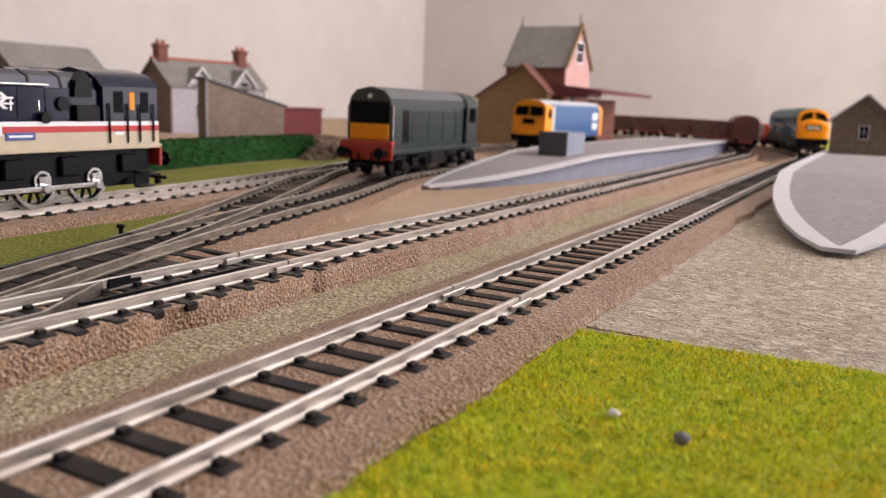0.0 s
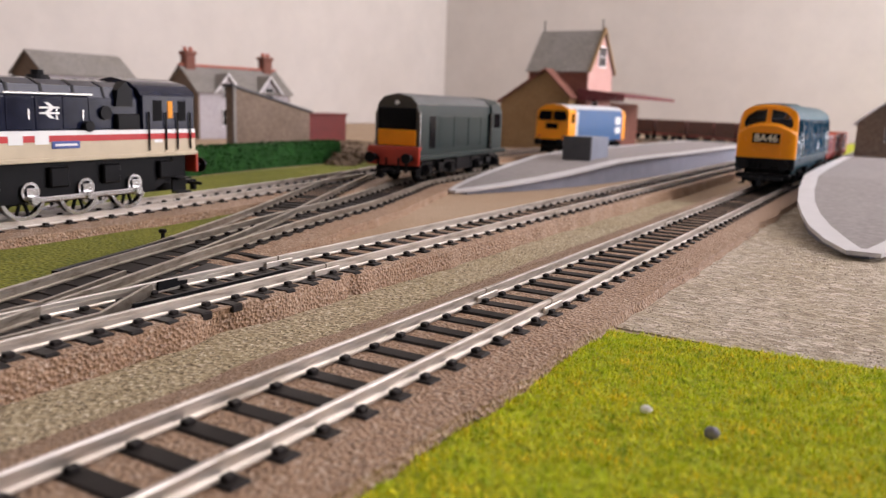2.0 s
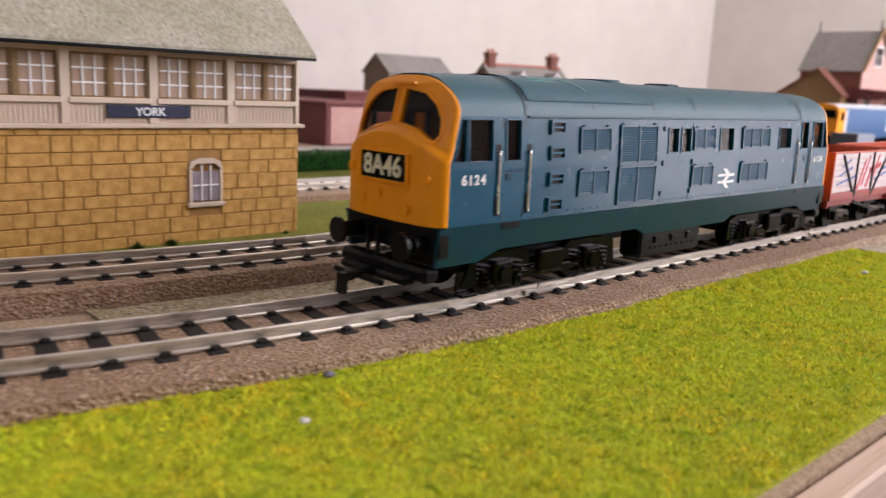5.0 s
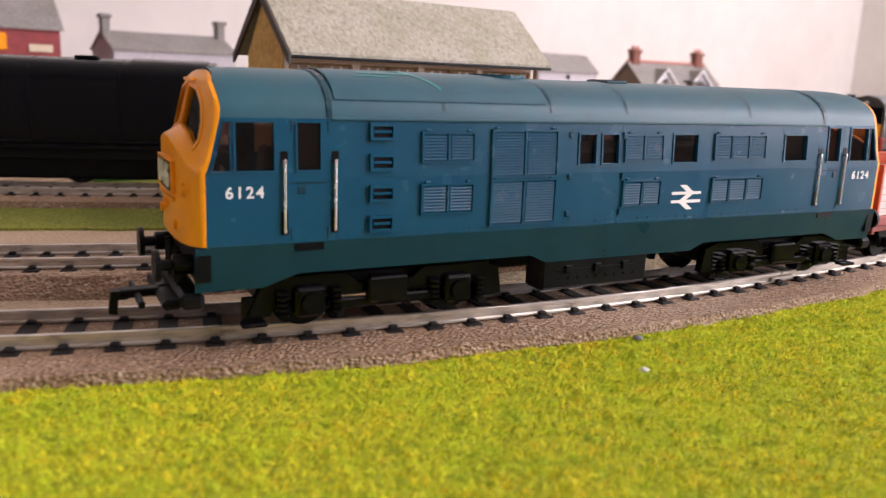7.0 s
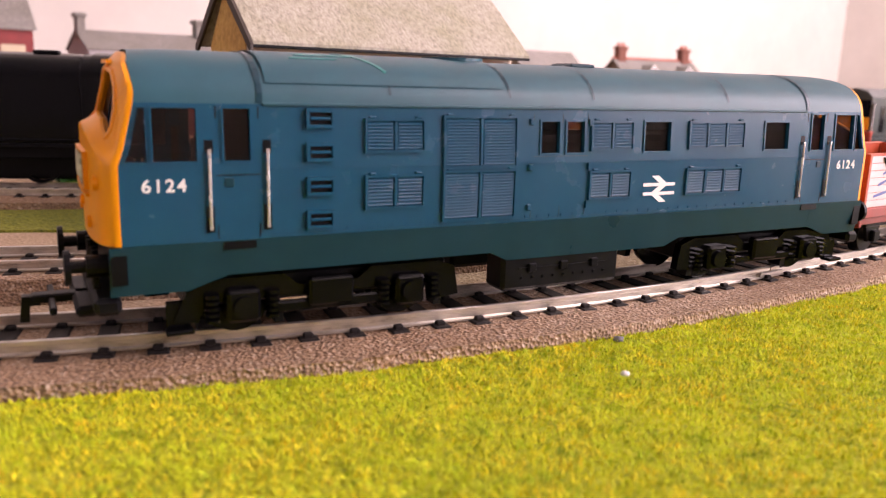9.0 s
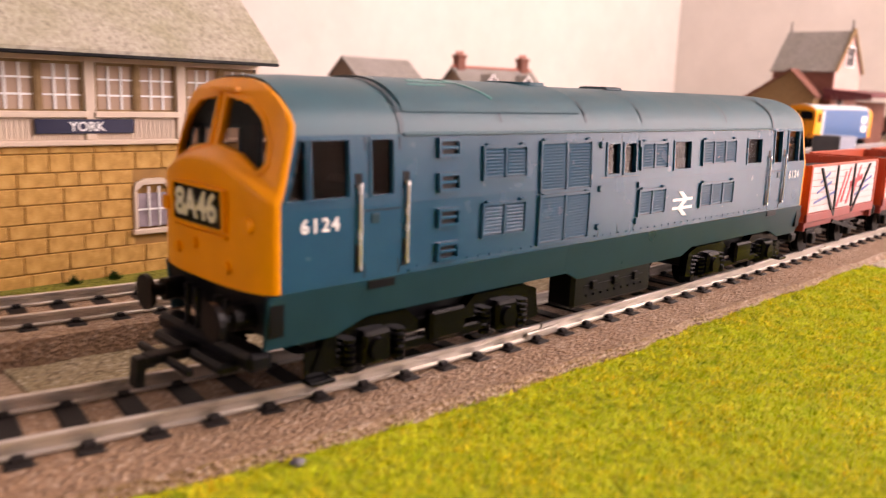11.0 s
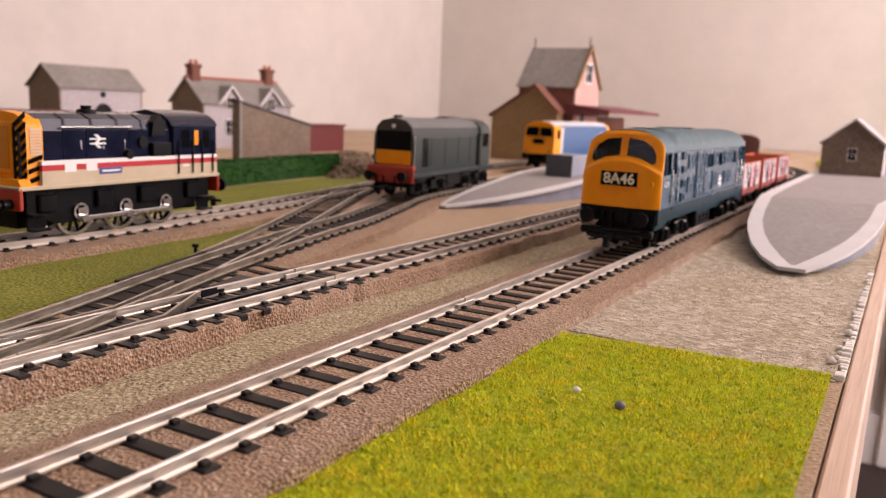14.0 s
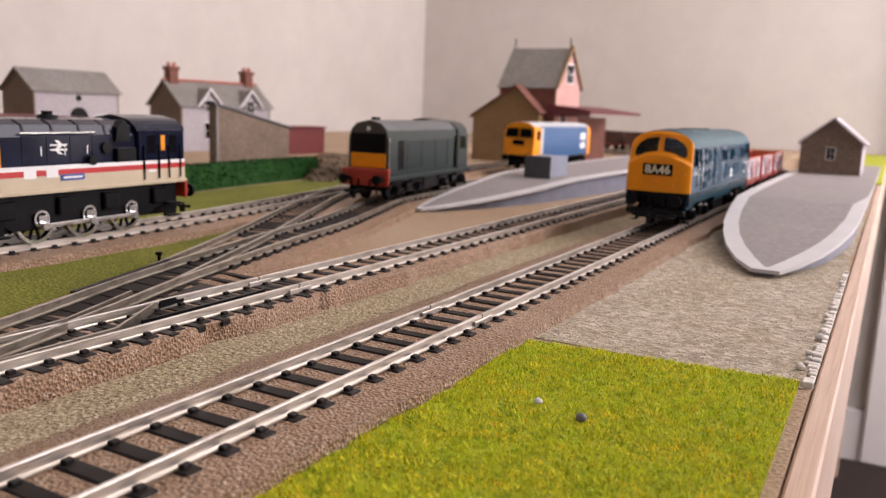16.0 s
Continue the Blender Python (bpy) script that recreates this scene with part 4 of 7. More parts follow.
        s.f = [f for f in s.f if not in_poly(abs(sum(s.v[i][0] for i in f)) / len(f), sum(s.v[i][2] for i in f) / len(f) + 0.2, SCREEN)]
        part("front_panel", s, M_YELLOW, end, "warm yellow moulded cab front", auto=60)
        # screens
        for sd in (-1, 1):
            poly = [(sd * x, z) for x, z in SCREEN]
            part("windscreen", front_patch(poly, -0.5), M_CLEAR, end, "clear windscreen")
            part("screen_rim", frame_patch(poly, 0.75, 0.3, 0.9), M_YELLOW, end)
        # top lip
        poly = [(-4.6, 49.6), (4.6, 49.6), (4.2, 50.2), (-4.2, 50.2)]
        part("brow", front_patch(poly, 0.7), M_YELLOW, end)
        # headcode box
        poly = [(-8.0, 28.4), (8.0, 28.4), (8.0, 34.4), (-8.0, 34.4)]
        panel = part("headcode_panel", front_patch(poly, 0.5), M_BLACK, end, "black headcode panel")
        part("headcode_rim", frame_patch(poly, 0.7, 0.8), M_YELLOW, end)
        put_text("8A46", 6.3, M_LETTER, end, pose(0, (loco_front(0, 30) - 0.62) * MM, 31.3 * MM, 90, 0, 0), "headcode")
        part("headcode_shelf", front_patch([(-8.6, 26.9), (8.6, 26.9), (8.6, 27.4), (-8.6, 27.4)], 0.6), M_YELLOW, end)
        for x, z, r in ((-13.0, 30.2, 1.25), (13.2, 29.8, 1.25), (-1.6, 25.0, 1.0), (-7.6, 23.4, 1.0), (8.2, 22.5, 1.1)):
            yb = loco_front(x, z)
            lamp = part("marker_lamp", Shape().cyl(1, x, z, r, yb - 0.55, yb + 0.4, 16), M_YELLOW, end)
            part("lens", Shape().cyl(1, x, z, r * 0.6, yb - 0.62, yb - 0.5, 12), M_YELLOW, lamp)
        # buffer beam and gear below
        part("buffer_beam", Shape().prism([(-17.0, 12.6), (17.0, 12.6), (17.1, 19.2), (-17.1, 19.2)], 1, 1.4, 4.0), M_DULLBLACK, end)
        part("beam_shelf", Shape().box(-15.8, 15.8, -1.5, 3, 7.0, 10.2, 0.8).box(-12, 12, -4.2, -0.5, 6.2, 8.2, 0.6), M_DULLBLACK, end)
        for x in (-6, -2.4, 4.5, 7.5):
            part("brake_pipe", Shape().cyl(2, x, -0.4, 0.6, 8.6, 17.2, 8), M_DULLBLACK, end)
        buffers(end, 1.4, -1, 15.2, 11.6)
        coupling(end, 2.0, -1, 6.6)
        # side details of this cab
        for sd in (-1, 1):
            quarter_light(sd, end)
            window(sd, 8.8, 16.0, 33.6, 42.6, end)
            window(sd, 20.6, 25.2, 33.6, 42.6, end)
            for y in (18.0, 28.2):
                handrail(sd, y, 22.2, 35.0, end)
            X = 17.3
            part("door_seam", side_rect(sd, 19.2, 19.45, 19.9, 43.0, X - 0.1, X + 0.06, 0).box(*sorted((sd * (X - 0.1), sd * (X + 0.06))), 26.6, 26.85, 19.9, 43.0).box(*sorted((sd * (X - 0.1), sd * (X + 0.06))), 19.2, 26.85, 31.0, 31.2), M_DULLBLACK, end)
            part("step_recess", side_rect(sd, 20.2, 26.0, 17.8, 19.2, X - 0.3, X + 0.1, 0), M_DULLBLACK, end)
            part("door_latch", side_rect(sd, 20.6, 22.2, 29.0, 30.6, X - 0.1, X + 0.2, 0.1), M_SKIRT, end)
            side_turn = 90 if sd > 0 else -90
            put_text("6124", 3.1, M_WHITE, end, pose(sd * 17.34 * MM, 10.4 * MM, 29.4 * MM, 90, 0, side_turn), "running_number", 0.08, 1.25)
        # cab roof joint and interior bulkhead
        part("roof_joint", Shape().loft([[(x * 1.01, y, z + 0.22) for x, z in out if z >= 43.3] for y in (26.6, 27.6)], caps=False), M_SKIRT, end)
        part("cab_bulkhead", Shape().box(-16, 16, 26, 27, 20, 43), M_INTERIOR, end)
        part("cab_desk", Shape().box(-15, 15, 4.5, 9.5, 20, 31.5, 1), M_INTERIOR, end)
        for x in (-8, 8):
            part("cab_seat", Shape().box(x - 3.5, x + 3.5, 15, 21, 20, 29, 1).box(x - 3.5, x + 3.5, 20, 22.4, 29, 36, 1), M_INTERIOR, end)
    for ob in [c for c in lo.children if c.name.split(".")[0] in ("skirt_end", "skirt_middle")]:
        for v in ob.data.vertices:
            v.co.x = math.copysign((16.32 + (v.co.z / MM - 12.9) / 6.5 - (0.85 if abs(v.co.x) < 16.8 * MM else 0.0)) * MM, v.co.x)
    # body fittings on both sides
    for sd in (-1, 1):
        for z in (22.4, 28.6, 34.9, 41.0):
            fr = part("vent_frame", side_frame(sd, 36.0, 40.3, z - 1.1, z + 1.1, 17.2, 18.05, 0.62), M_BLUE, lo)
            part("vent_hole", side_rect(sd, 36.0, 40.3, z - 1.1, z + 1.1, 17.2, 17.36, 0), M_DULLBLACK, fr)
            part("vent_bar", side_rect(sd, 36.2, 40.1, z - 0.28, z + 0.28, 17.3, 17.9, 0.08), M_BLUE, fr)
        louvre(sd, 46.9, 59.6, 34.6, 41.1, 8, 2, lo)
        louvre(sd, 46.9, 59.6, 23.7, 30.4, 8, 2, lo)
        louvre(sd, 63.6, 81.0, 31.2, 41.7, 15, 2, lo)
        louvre(sd, 63.6, 81.0, 20.5, 30.9, 15, 2, lo)
        louvre(sd, 100.0, 112.0, 34.3, 40.9, 8, 2, lo)
        louvre(sd, 100.0, 112.0, 23.4, 29.9, 8, 2, lo)
        louvre(sd, 128.6, 147.0, 34.3, 40.9, 8, 3, lo)
        louvre(sd, 128.6, 147.0, 23.4, 29.9, 8, 3, lo)
        for y0 in (87.0, 93.6):
            window(sd, y0, y0 + 4.6, 34.0, 40.6, lo)
        part("engine_door_seam", side_rect(sd, 85.0, 85.22, 20.2, 42.2, 17.2, 17.36, 0).box(*sorted((sd * 17.2, sd * 17.36)), 92.4, 92.6, 20.2, 42.2).box(*sorted((sd * 17.2, sd * 17.36)), 99.2, 99.4, 20.2, 42.2).box(*sorted((sd * 17.2, sd * 17.36)), 85.0, 99.4, 33.2, 33.35), M_SKIRT, lo)
        for z in (22.5, 31.0, 40.5):
            part("door_hinge", side_rect(sd, 83.9, 85.0, z - 0.7, z + 0.7, 17.2, 17.8, 0.2).box(*sorted((sd * 17.2, sd * 17.8)), 99.4, 100.3, z - 0.7, z + 0.7), M_BLUE, lo)
        window(sd, 115.3, 123.0, 34.0, 40.6, lo)
        window(sd, 154.2, 162.6, 34.0, 40.6, lo)
        arrow_mark(lo, pose(sd * 17.42 * MM, 120.6 * MM, 25.2 * MM, 0, 0, 90 if sd > 0 else -90), 9.6, 6.2, M_WHITE)
        s = Shape().box(*sorted((sd * 17.2, sd * 17.45)), 28.5, 168.0, 31.9, 32.15)
        s.box(*sorted((sd * 17.2, sd * 17.5)), 29.0, 167.5, 19.7, 20.1)
        part("waist_seam", s, M_BLUE, lo)
        part("gutter", Shape().box(*sorted((sd * 17.1, sd * 17.75)), 27.5, 169.0, 43.1, 43.7, 0.15).box(*sorted((sd * 16.6, sd * 17.0)), 27.5, 169.0, 44.9, 45.2, 0.1), M_BLUE_ROOF, lo)
        s = Shape()
        for k in range(44):
            y = 31 + k * 3.1
            s.box(*sorted((sd * 17.2, sd * 17.48)), y, y + 0.35, 20.35, 20.7)
        part("rivet_row", s, M_BLUE, lo)
        # fuel tank and battery box under the frame
        part("equipment_box", Shape().box(*sorted((sd * 8.0, sd * 15.4)), 80, 112, 3.6, 14.2, 0.8), M_DULLBLACK, lo)
        s = Shape().box(*sorted((sd * 15.3, sd * 15.7)), 84, 108, 11.6, 12.0).box(*sorted((sd * 15.3, sd * 15.65)), 84, 108, 8.4, 8.7)
        for k in range(3):
            s.box(*sorted((sd * 15.3, sd * 16.1)), 86.5 + 8.5 * k, 88.5 + 8.5 * k, 7.6, 9.6, 0.2)
        for k in range(9):
            s.cyl(0, 85 + k * 2.8, 6.4, 0.3, *sorted((sd * 15.3, sd * 15.8)), 6)
        part("strap_and_lug", s, M_DULLBLACK, lo)
    # roof panels and fans
    for y, w in ((52.0, 0.6), (79.0, 0.5), (100.5, 0.5), (141.0, 0.5), (169.4, 0.8)):
        part("roof_rib", Shape().loft([[(x * 1.006, yy, z + 0.16) for x, z in out if z >= 44.5] for yy in (y, y + w)], caps=False), M_SKIRT, lo)
    part("raised_roof_panel", Shape().loft([[(x * 1.0, yy, z + 0.45) for x, z in out if z >= 45.2] for yy in (28.4, 78.0)], caps=False), M_BLUE_ROOF, lo, auto=60)
    fan = part("roof_fan_ring", Shape().ring(2, 0, 74, 6.8, 5.9, 52.3, 53.2), M_BLUE_ROOF, lo)
    s = Shape()
    for k in range(12):
        a = math.pi * k / 12
        m = Matrix.Translation((0, 74, 52.95)) @ Matrix.Rotation(a, 4, "Z")
        s.add([m @ Vector(p) for p in ((-5.9, -0.2, -0.15), (5.9, -0.2, -0.15), (5.9, 0.2, -0.15), (-5.9, 0.2, -0.15), (-5.9, -0.2, 0.15), (5.9, -0.2, 0.15), (5.9, 0.2, 0.15), (-5.9, 0.2, 0.15))], [(0, 1, 2, 3), (4, 5, 6, 7), (0, 1, 5, 4), (2, 3, 7, 6), (1, 2, 6, 5), (0, 3, 7, 4)])
    part("fan_grille", s, M_DULLBLACK, fan)
    part("fan_well", Shape().cyl(2, 0, 74, 5.9, 51.9, 52.7, 24), M_DULLBLACK, fan)
    part("exhaust_port", Shape().box(-4.5, 4.5, 103, 110, 52.0, 53.0, 0.4), M_SKIRT, lo)
    part("exhaust_slot", Shape().box(-3.4, 3.4, 104, 109, 52.8, 53.1), M_DULLBLACK, lo)
    # scarred paint on the roof, lying on its curve
    arc = sorted((x, z) for x, z in out if z >= 43.4 and x >= 0)

    def roof_z(x):
        for (xa, za), (xb, zb) in zip(arc, arc[1:]):
            if xa <= x <= xb:
                return za + (zb - za) * (x - xa) / max(1e-6, xb - xa) + 0.5
        return 43.9
    s = Shape()
    for x0, y0, x1, y1, wd in ((3.5, 45.0, 14.2, 52.5, 0.8), (7.6, 36.0, 7.6, 48.5, 0.7), (10.0, 34.5, 10.0, 44.0, 0.35)):
        k = 12
        ln = math.hypot(x1 - x0, y1 - y0)
        nx, ny = -(y1 - y0) / ln * wd / 2, (x1 - x0) / ln * wd / 2
        line_pts = [(x0 + (x1 - x0) * i / k, y0 + (y1 - y0) * i / k) for i in range(k + 1)]
        s.loft([[(x + d * nx, y + d * ny, roof_z(x + d * nx) + u) for d, u in ((-1, 0), (-1, 0.12), (1, 0.12), (1, 0))] for x, y in line_pts], close=True)
    part("scratch", s, M_TEALSCAR, lo, "bright teal scraped mark on the roof")
    # the sides lean in above the waist
    for ob in [c for c in lo.children_recursive if c.type == "MESH" and c.name.split(".")[0] not in ("headcode", "running_number", "arrow_emblem")]:
        for v in ob.data.vertices:
            if v.co.z > 0.0319:
                v.co.x *= 1 - 3.0 * (v.co.z - 0.0319)
    bogie(lo, 41.0, True)
    bogie(lo, LOCO_L - 35.5, False)
    return lo


TRAIN = [(blue_diesel(), 0.0, 35.5, LOCO_L - 35.5)]


# ------------------------------------------------------------------ wagons
M_ORANGE = paint("orange_red_plastic", (0.52, 0.075, 0.025), 0.4, vary=0.12)
M_SOLE = paint("rust_red_plastic", (0.3, 0.04, 0.03), 0.45, vary=0.15)
M_PRINT = paint("pale_pink_white_print", (0.62, 0.53, 0.53), 0.45, vary=0.1, scale=90)
M_REDPRINT = paint("red_print", (0.55, 0.03, 0.035), 0.45, vary=0.1)
M_BLUEPRINT = paint("blue_print", (0.05, 0.09, 0.3), 0.45, vary=0.1)
M_COAL = speckled("coal_load", [(0.3, (0.006, 0.005, 0.005)), (0.6, (0.02, 0.016, 0.014)), (0.85, (0.06, 0.05, 0.045))], 30, 500, (0.8, 0.8, 0.8), 0.0012, 0.6)
M_BROWN = paint("oxide_brown_plastic", (0.085, 0.022, 0.014), 0.45, vary=0.25, scale=60)


def wagon_gear(w, L):
    for y in (L * 0.24, L * 0.76):
        wheelset(w, y, 5.0, mat=M_DULLBLACK)
        for sd in (-1, 1):
            s = Shape().prism([(y - 5.2, 11.0), (y + 5.2, 11.0), (y + 2.4, 3.4), (y - 2.4, 3.4)], 0, *sorted((sd * 10.6, sd * 11.6)))
            s.box(*sorted((sd * 11.4, sd * 13.2)), y - 1.8, y + 1.8, 3.4, 7.0, 0.4)
            s.box(*sorted((sd * 11.2, sd * 12.6)), y - 6.5, y + 6.5, 8.2, 9.4, 0.3)
            part("axle_guard", s, M_DULLBLACK, w)
    for sd in (-1, 1):
        part("brake_lever", Shape().prism([(L * 0.45, 9.6), (L * 0.47, 10.6), (L * 0.86, 5.4), (L * 0.85, 4.4)], 0, *sorted((sd * 12.9, sd * 13.5))), M_DULLBLACK, w)
        part("solebar", Shape().box(*sorted((sd * 11.8, sd * 13.0)), 0.6, L - 0.6, 9.4, 12.2, 0.2), M_SOLE, w)
    for y, d in ((0.4, -1), (L - 0.4, 1)):
        part("headstock", Shape().box(-15.0, 15.0, *sorted((y, y - 1.6 * d)), 9.2, 12.4, 0.3), M_SOLE, w)
        buffers(w, y, d, 11.0, 11.0)
        coupling(w, y, d * 0.7, 5.6)


def open_wagon():
    L = 66.0
    w = thing("open_wagon", "red open wagon with pale printed plank sides", "wagon", "wagons behind the locomotive")
    part("wagon_floor", Shape().box(-14.2, 14.2, 0.8, L - 0.8, 11.6, 12.8), M_SOLE, w)
    for sd in (-1, 1):
        side = part("wagon_side", Shape().box(*sorted((sd * 14.0, sd * 14.8)), 0.8, L - 0.8, 12.4, 30.6, 0.15), M_ORANGE, w)
        for k in range(7):
            part("plank", Shape().box(*sorted((sd * 14.7, sd * 15.15)), 2.4, L - 2.4, 15.2 + k * 2.2, 17.25 + k * 2.2, 0.15), M_PRINT, side)
        x = sorted((sd * 15.1, sd * 15.24))
        s = Shape()
        for a, b in ((26, 15.6), (30, 17), (35, 16.2), (40, 17.4)):
            s.prism([(a, b), (a + 1.9, b), (a + 8.0, b + 12.2), (a + 6.8, b + 12.2)], 0, *x)
        s.prism([(38, 22), (50, 24.4), (50, 26.2), (38, 24.2)], 0, *x)
        part("red_print", s, M_REDPRINT, side)
        s = Shape()
        for a, b, c in ((6, 18.0, 26), (8, 21.4, 20), (10, 24.6, 18), (44, 18.5, 58), (48, 21.5, 60)):
            s.prism([(a, b), (c, b + 3.0), (c, b + 4.0), (a, b + 0.8)], 0, *x)
        part("blue_print", s, M_BLUEPRINT, side)
        s = Shape()
        x2 = sorted((sd * 15.1, sd * 15.6))
        for y in (24.5, 41.0):
            s.box(*x2, y - 0.55, y + 0.55, 12.6, 30.4, 0.1)
        s.prism([(23.4, 13.0), (24.8, 13.0), (10.2, 30.0), (8.8, 30.0)], 0, *x2)
        s.prism([(41.2, 13.0), (42.6, 13.0), (57.2, 30.0), (55.8, 30.0)], 0, *x2)
        part("ironwork", s, M_DULLBLACK, side)
        part("top_rail", Shape().box(*sorted((sd * 13.8, sd * 15.3)), 0.8, L - 0.8, 30.4, 31.2, 0.2), M_ORANGE, side)
        part("bottom_rail", Shape().box(*sorted((sd * 14.5, sd * 15.5)), 0.8, L - 0.8, 12.0, 15.0, 0.25), M_SOLE, side)
        for y in (0.9, L - 2.3):
            part("corner_plate", Shape().box(*sorted((sd * 13.6, sd * 15.4)), y, y + 1.4, 12.4, 31.0, 0.2), M_ORANGE, side)
    for y in (0.6, L - 1.4):
        part("wagon_end", Shape().box(-14.4, 14.4, y, y + 0.8, 12.4, 31.0, 0.15), M_ORANGE, w)
        for x in (-6, 6):
            part("end_post", Shape().box(x - 0.8, x + 0.8, y - 0.5, y + 1.3, 12.0, 30.6, 0.2), M_ORANGE, w)
    s = Shape()
    rows = []
    for j in range(9):
        y = 1.4 + (L - 2.8) * j / 8
        rows.append([(-14 + 28 * i / 6, y, 26.8 + 1.6 * noise.noise(Vector((i * 0.9, j * 0.8, 4))) + 1.0 * math.sin(math.pi * i / 6)) for i in range(7)])
    s.loft(rows, caps=False)
    part("coal_load", s, M_COAL, w, "dark coal load")
    wagon_gear(w, L)
    return w


wag = open_wagon()
TRAIN.append((wag, LOCO_L + 9.0, 15.8, 50.2))
for k in range(1, 3):
    TRAIN.append((copy_thing(wag, Matrix.Identity(4)), LOCO_L + 9.0 + k * 76.0, 15.8, 50.2))


def van(round_roof, seed):
    """Brown bogie-less van or open wagon of the standing goods train."""
    L = 74.0
    w = thing("goods_van" if round_roof else "mineral_wagon", "oxide brown van with a rounded roof" if round_roof else "oxide brown open goods wagon standing on the far curve", "wagon", "standing goods train")
    h = 34.0 if round_roof else 33.0
    body = part("van_body", Shape().box(-14.6, 14.6, 1, L - 1, 12, h, 0.3), M_BROWN, w)
    for sd in (-1, 1):
        for k in range(9):
            y = 3 + k * (L - 6) / 8
            part("body_rib", Shape().box(*sorted((sd * 14.5, sd * 15.2)), y - 0.5, y + 0.5, 12.5, h - 0.4, 0.15), M_BROWN, body)
    if round_roof:
        prof = [(15.2 * math.cos(math.pi * i / 10), h - 0.3 + 8.5 * math.sin(math.pi * i / 10)) for i in range(11)]
        part("van_roof", Shape().loft([[(x, y, z) for x, z in prof] for y in (0.4, L - 0.4)], close=True), M_BROWN, w, auto=40)
    else:
        part("top_edge", Shape().box(-15.1, 15.1, 0.6, L - 0.6, h - 0.2, h + 0.8, 0.2), M_BROWN, w)
        part("pale_patch", Shape().box(14.6, 14.75, 22, 30, 24, 29).box(14.6, 14.75, 40, 44, 26, 30), M_PRINT, w)
    wagon_gear(w, L)
    return w


v1, v2 = van(False, 1), van(True, 2)


def set_on(ob, offset, s, a, b, lift=RAIL_TOP):
    """Stands a vehicle on a line with its two axle groups a and b from its front."""
    xa, ya, _ = on_line(offset, s + a)
    xb, yb, _ = on_line(offset, s + b)
    h = math.degrees(math.atan2(-(xb - xa), yb - ya))
    c, sn = math.cos(math.radians(h)), math.sin(math.radians(h))
    ob.matrix_basis = pose((xa + sn * a) * MM, (ya - c * a) * MM, lift * MM, 0, 0, h)
    return ob


set_on(v2, 67, 858, 18, 56)
set_on(v1, 67, 942, 18, 56)
for k in range(4):
    set_on(copy_thing(v1, Matrix.Identity(4)), 67, 1026 + 84 * k, 18, 56)

# ------------------------------------------------------------------ other engines
M_NAVY = paint("executive_dark_grey_plastic", (0.008, 0.0105, 0.026), 0.12, vary=0.25, spec=0.28)
M_CREAM = paint("cream_band_paint", (0.55, 0.46, 0.32), 0.4, vary=0.06)
M_RED = paint("red_band_paint", (0.5, 0.02, 0.02), 0.4, vary=0.08)
M_BEAM = paint("vermilion_buffer_beam", (0.4, 0.035, 0.014), 0.42, vary=0.1)
M_DKGREEN = paint("faded_green_grey_plastic", (0.016, 0.028, 0.026), 0.35, vary=0.25, spec=0.3)
M_ROOFGREY = paint("pale_grey_roof_plastic", (0.11, 0.115, 0.115), 0.45, vary=0.3)


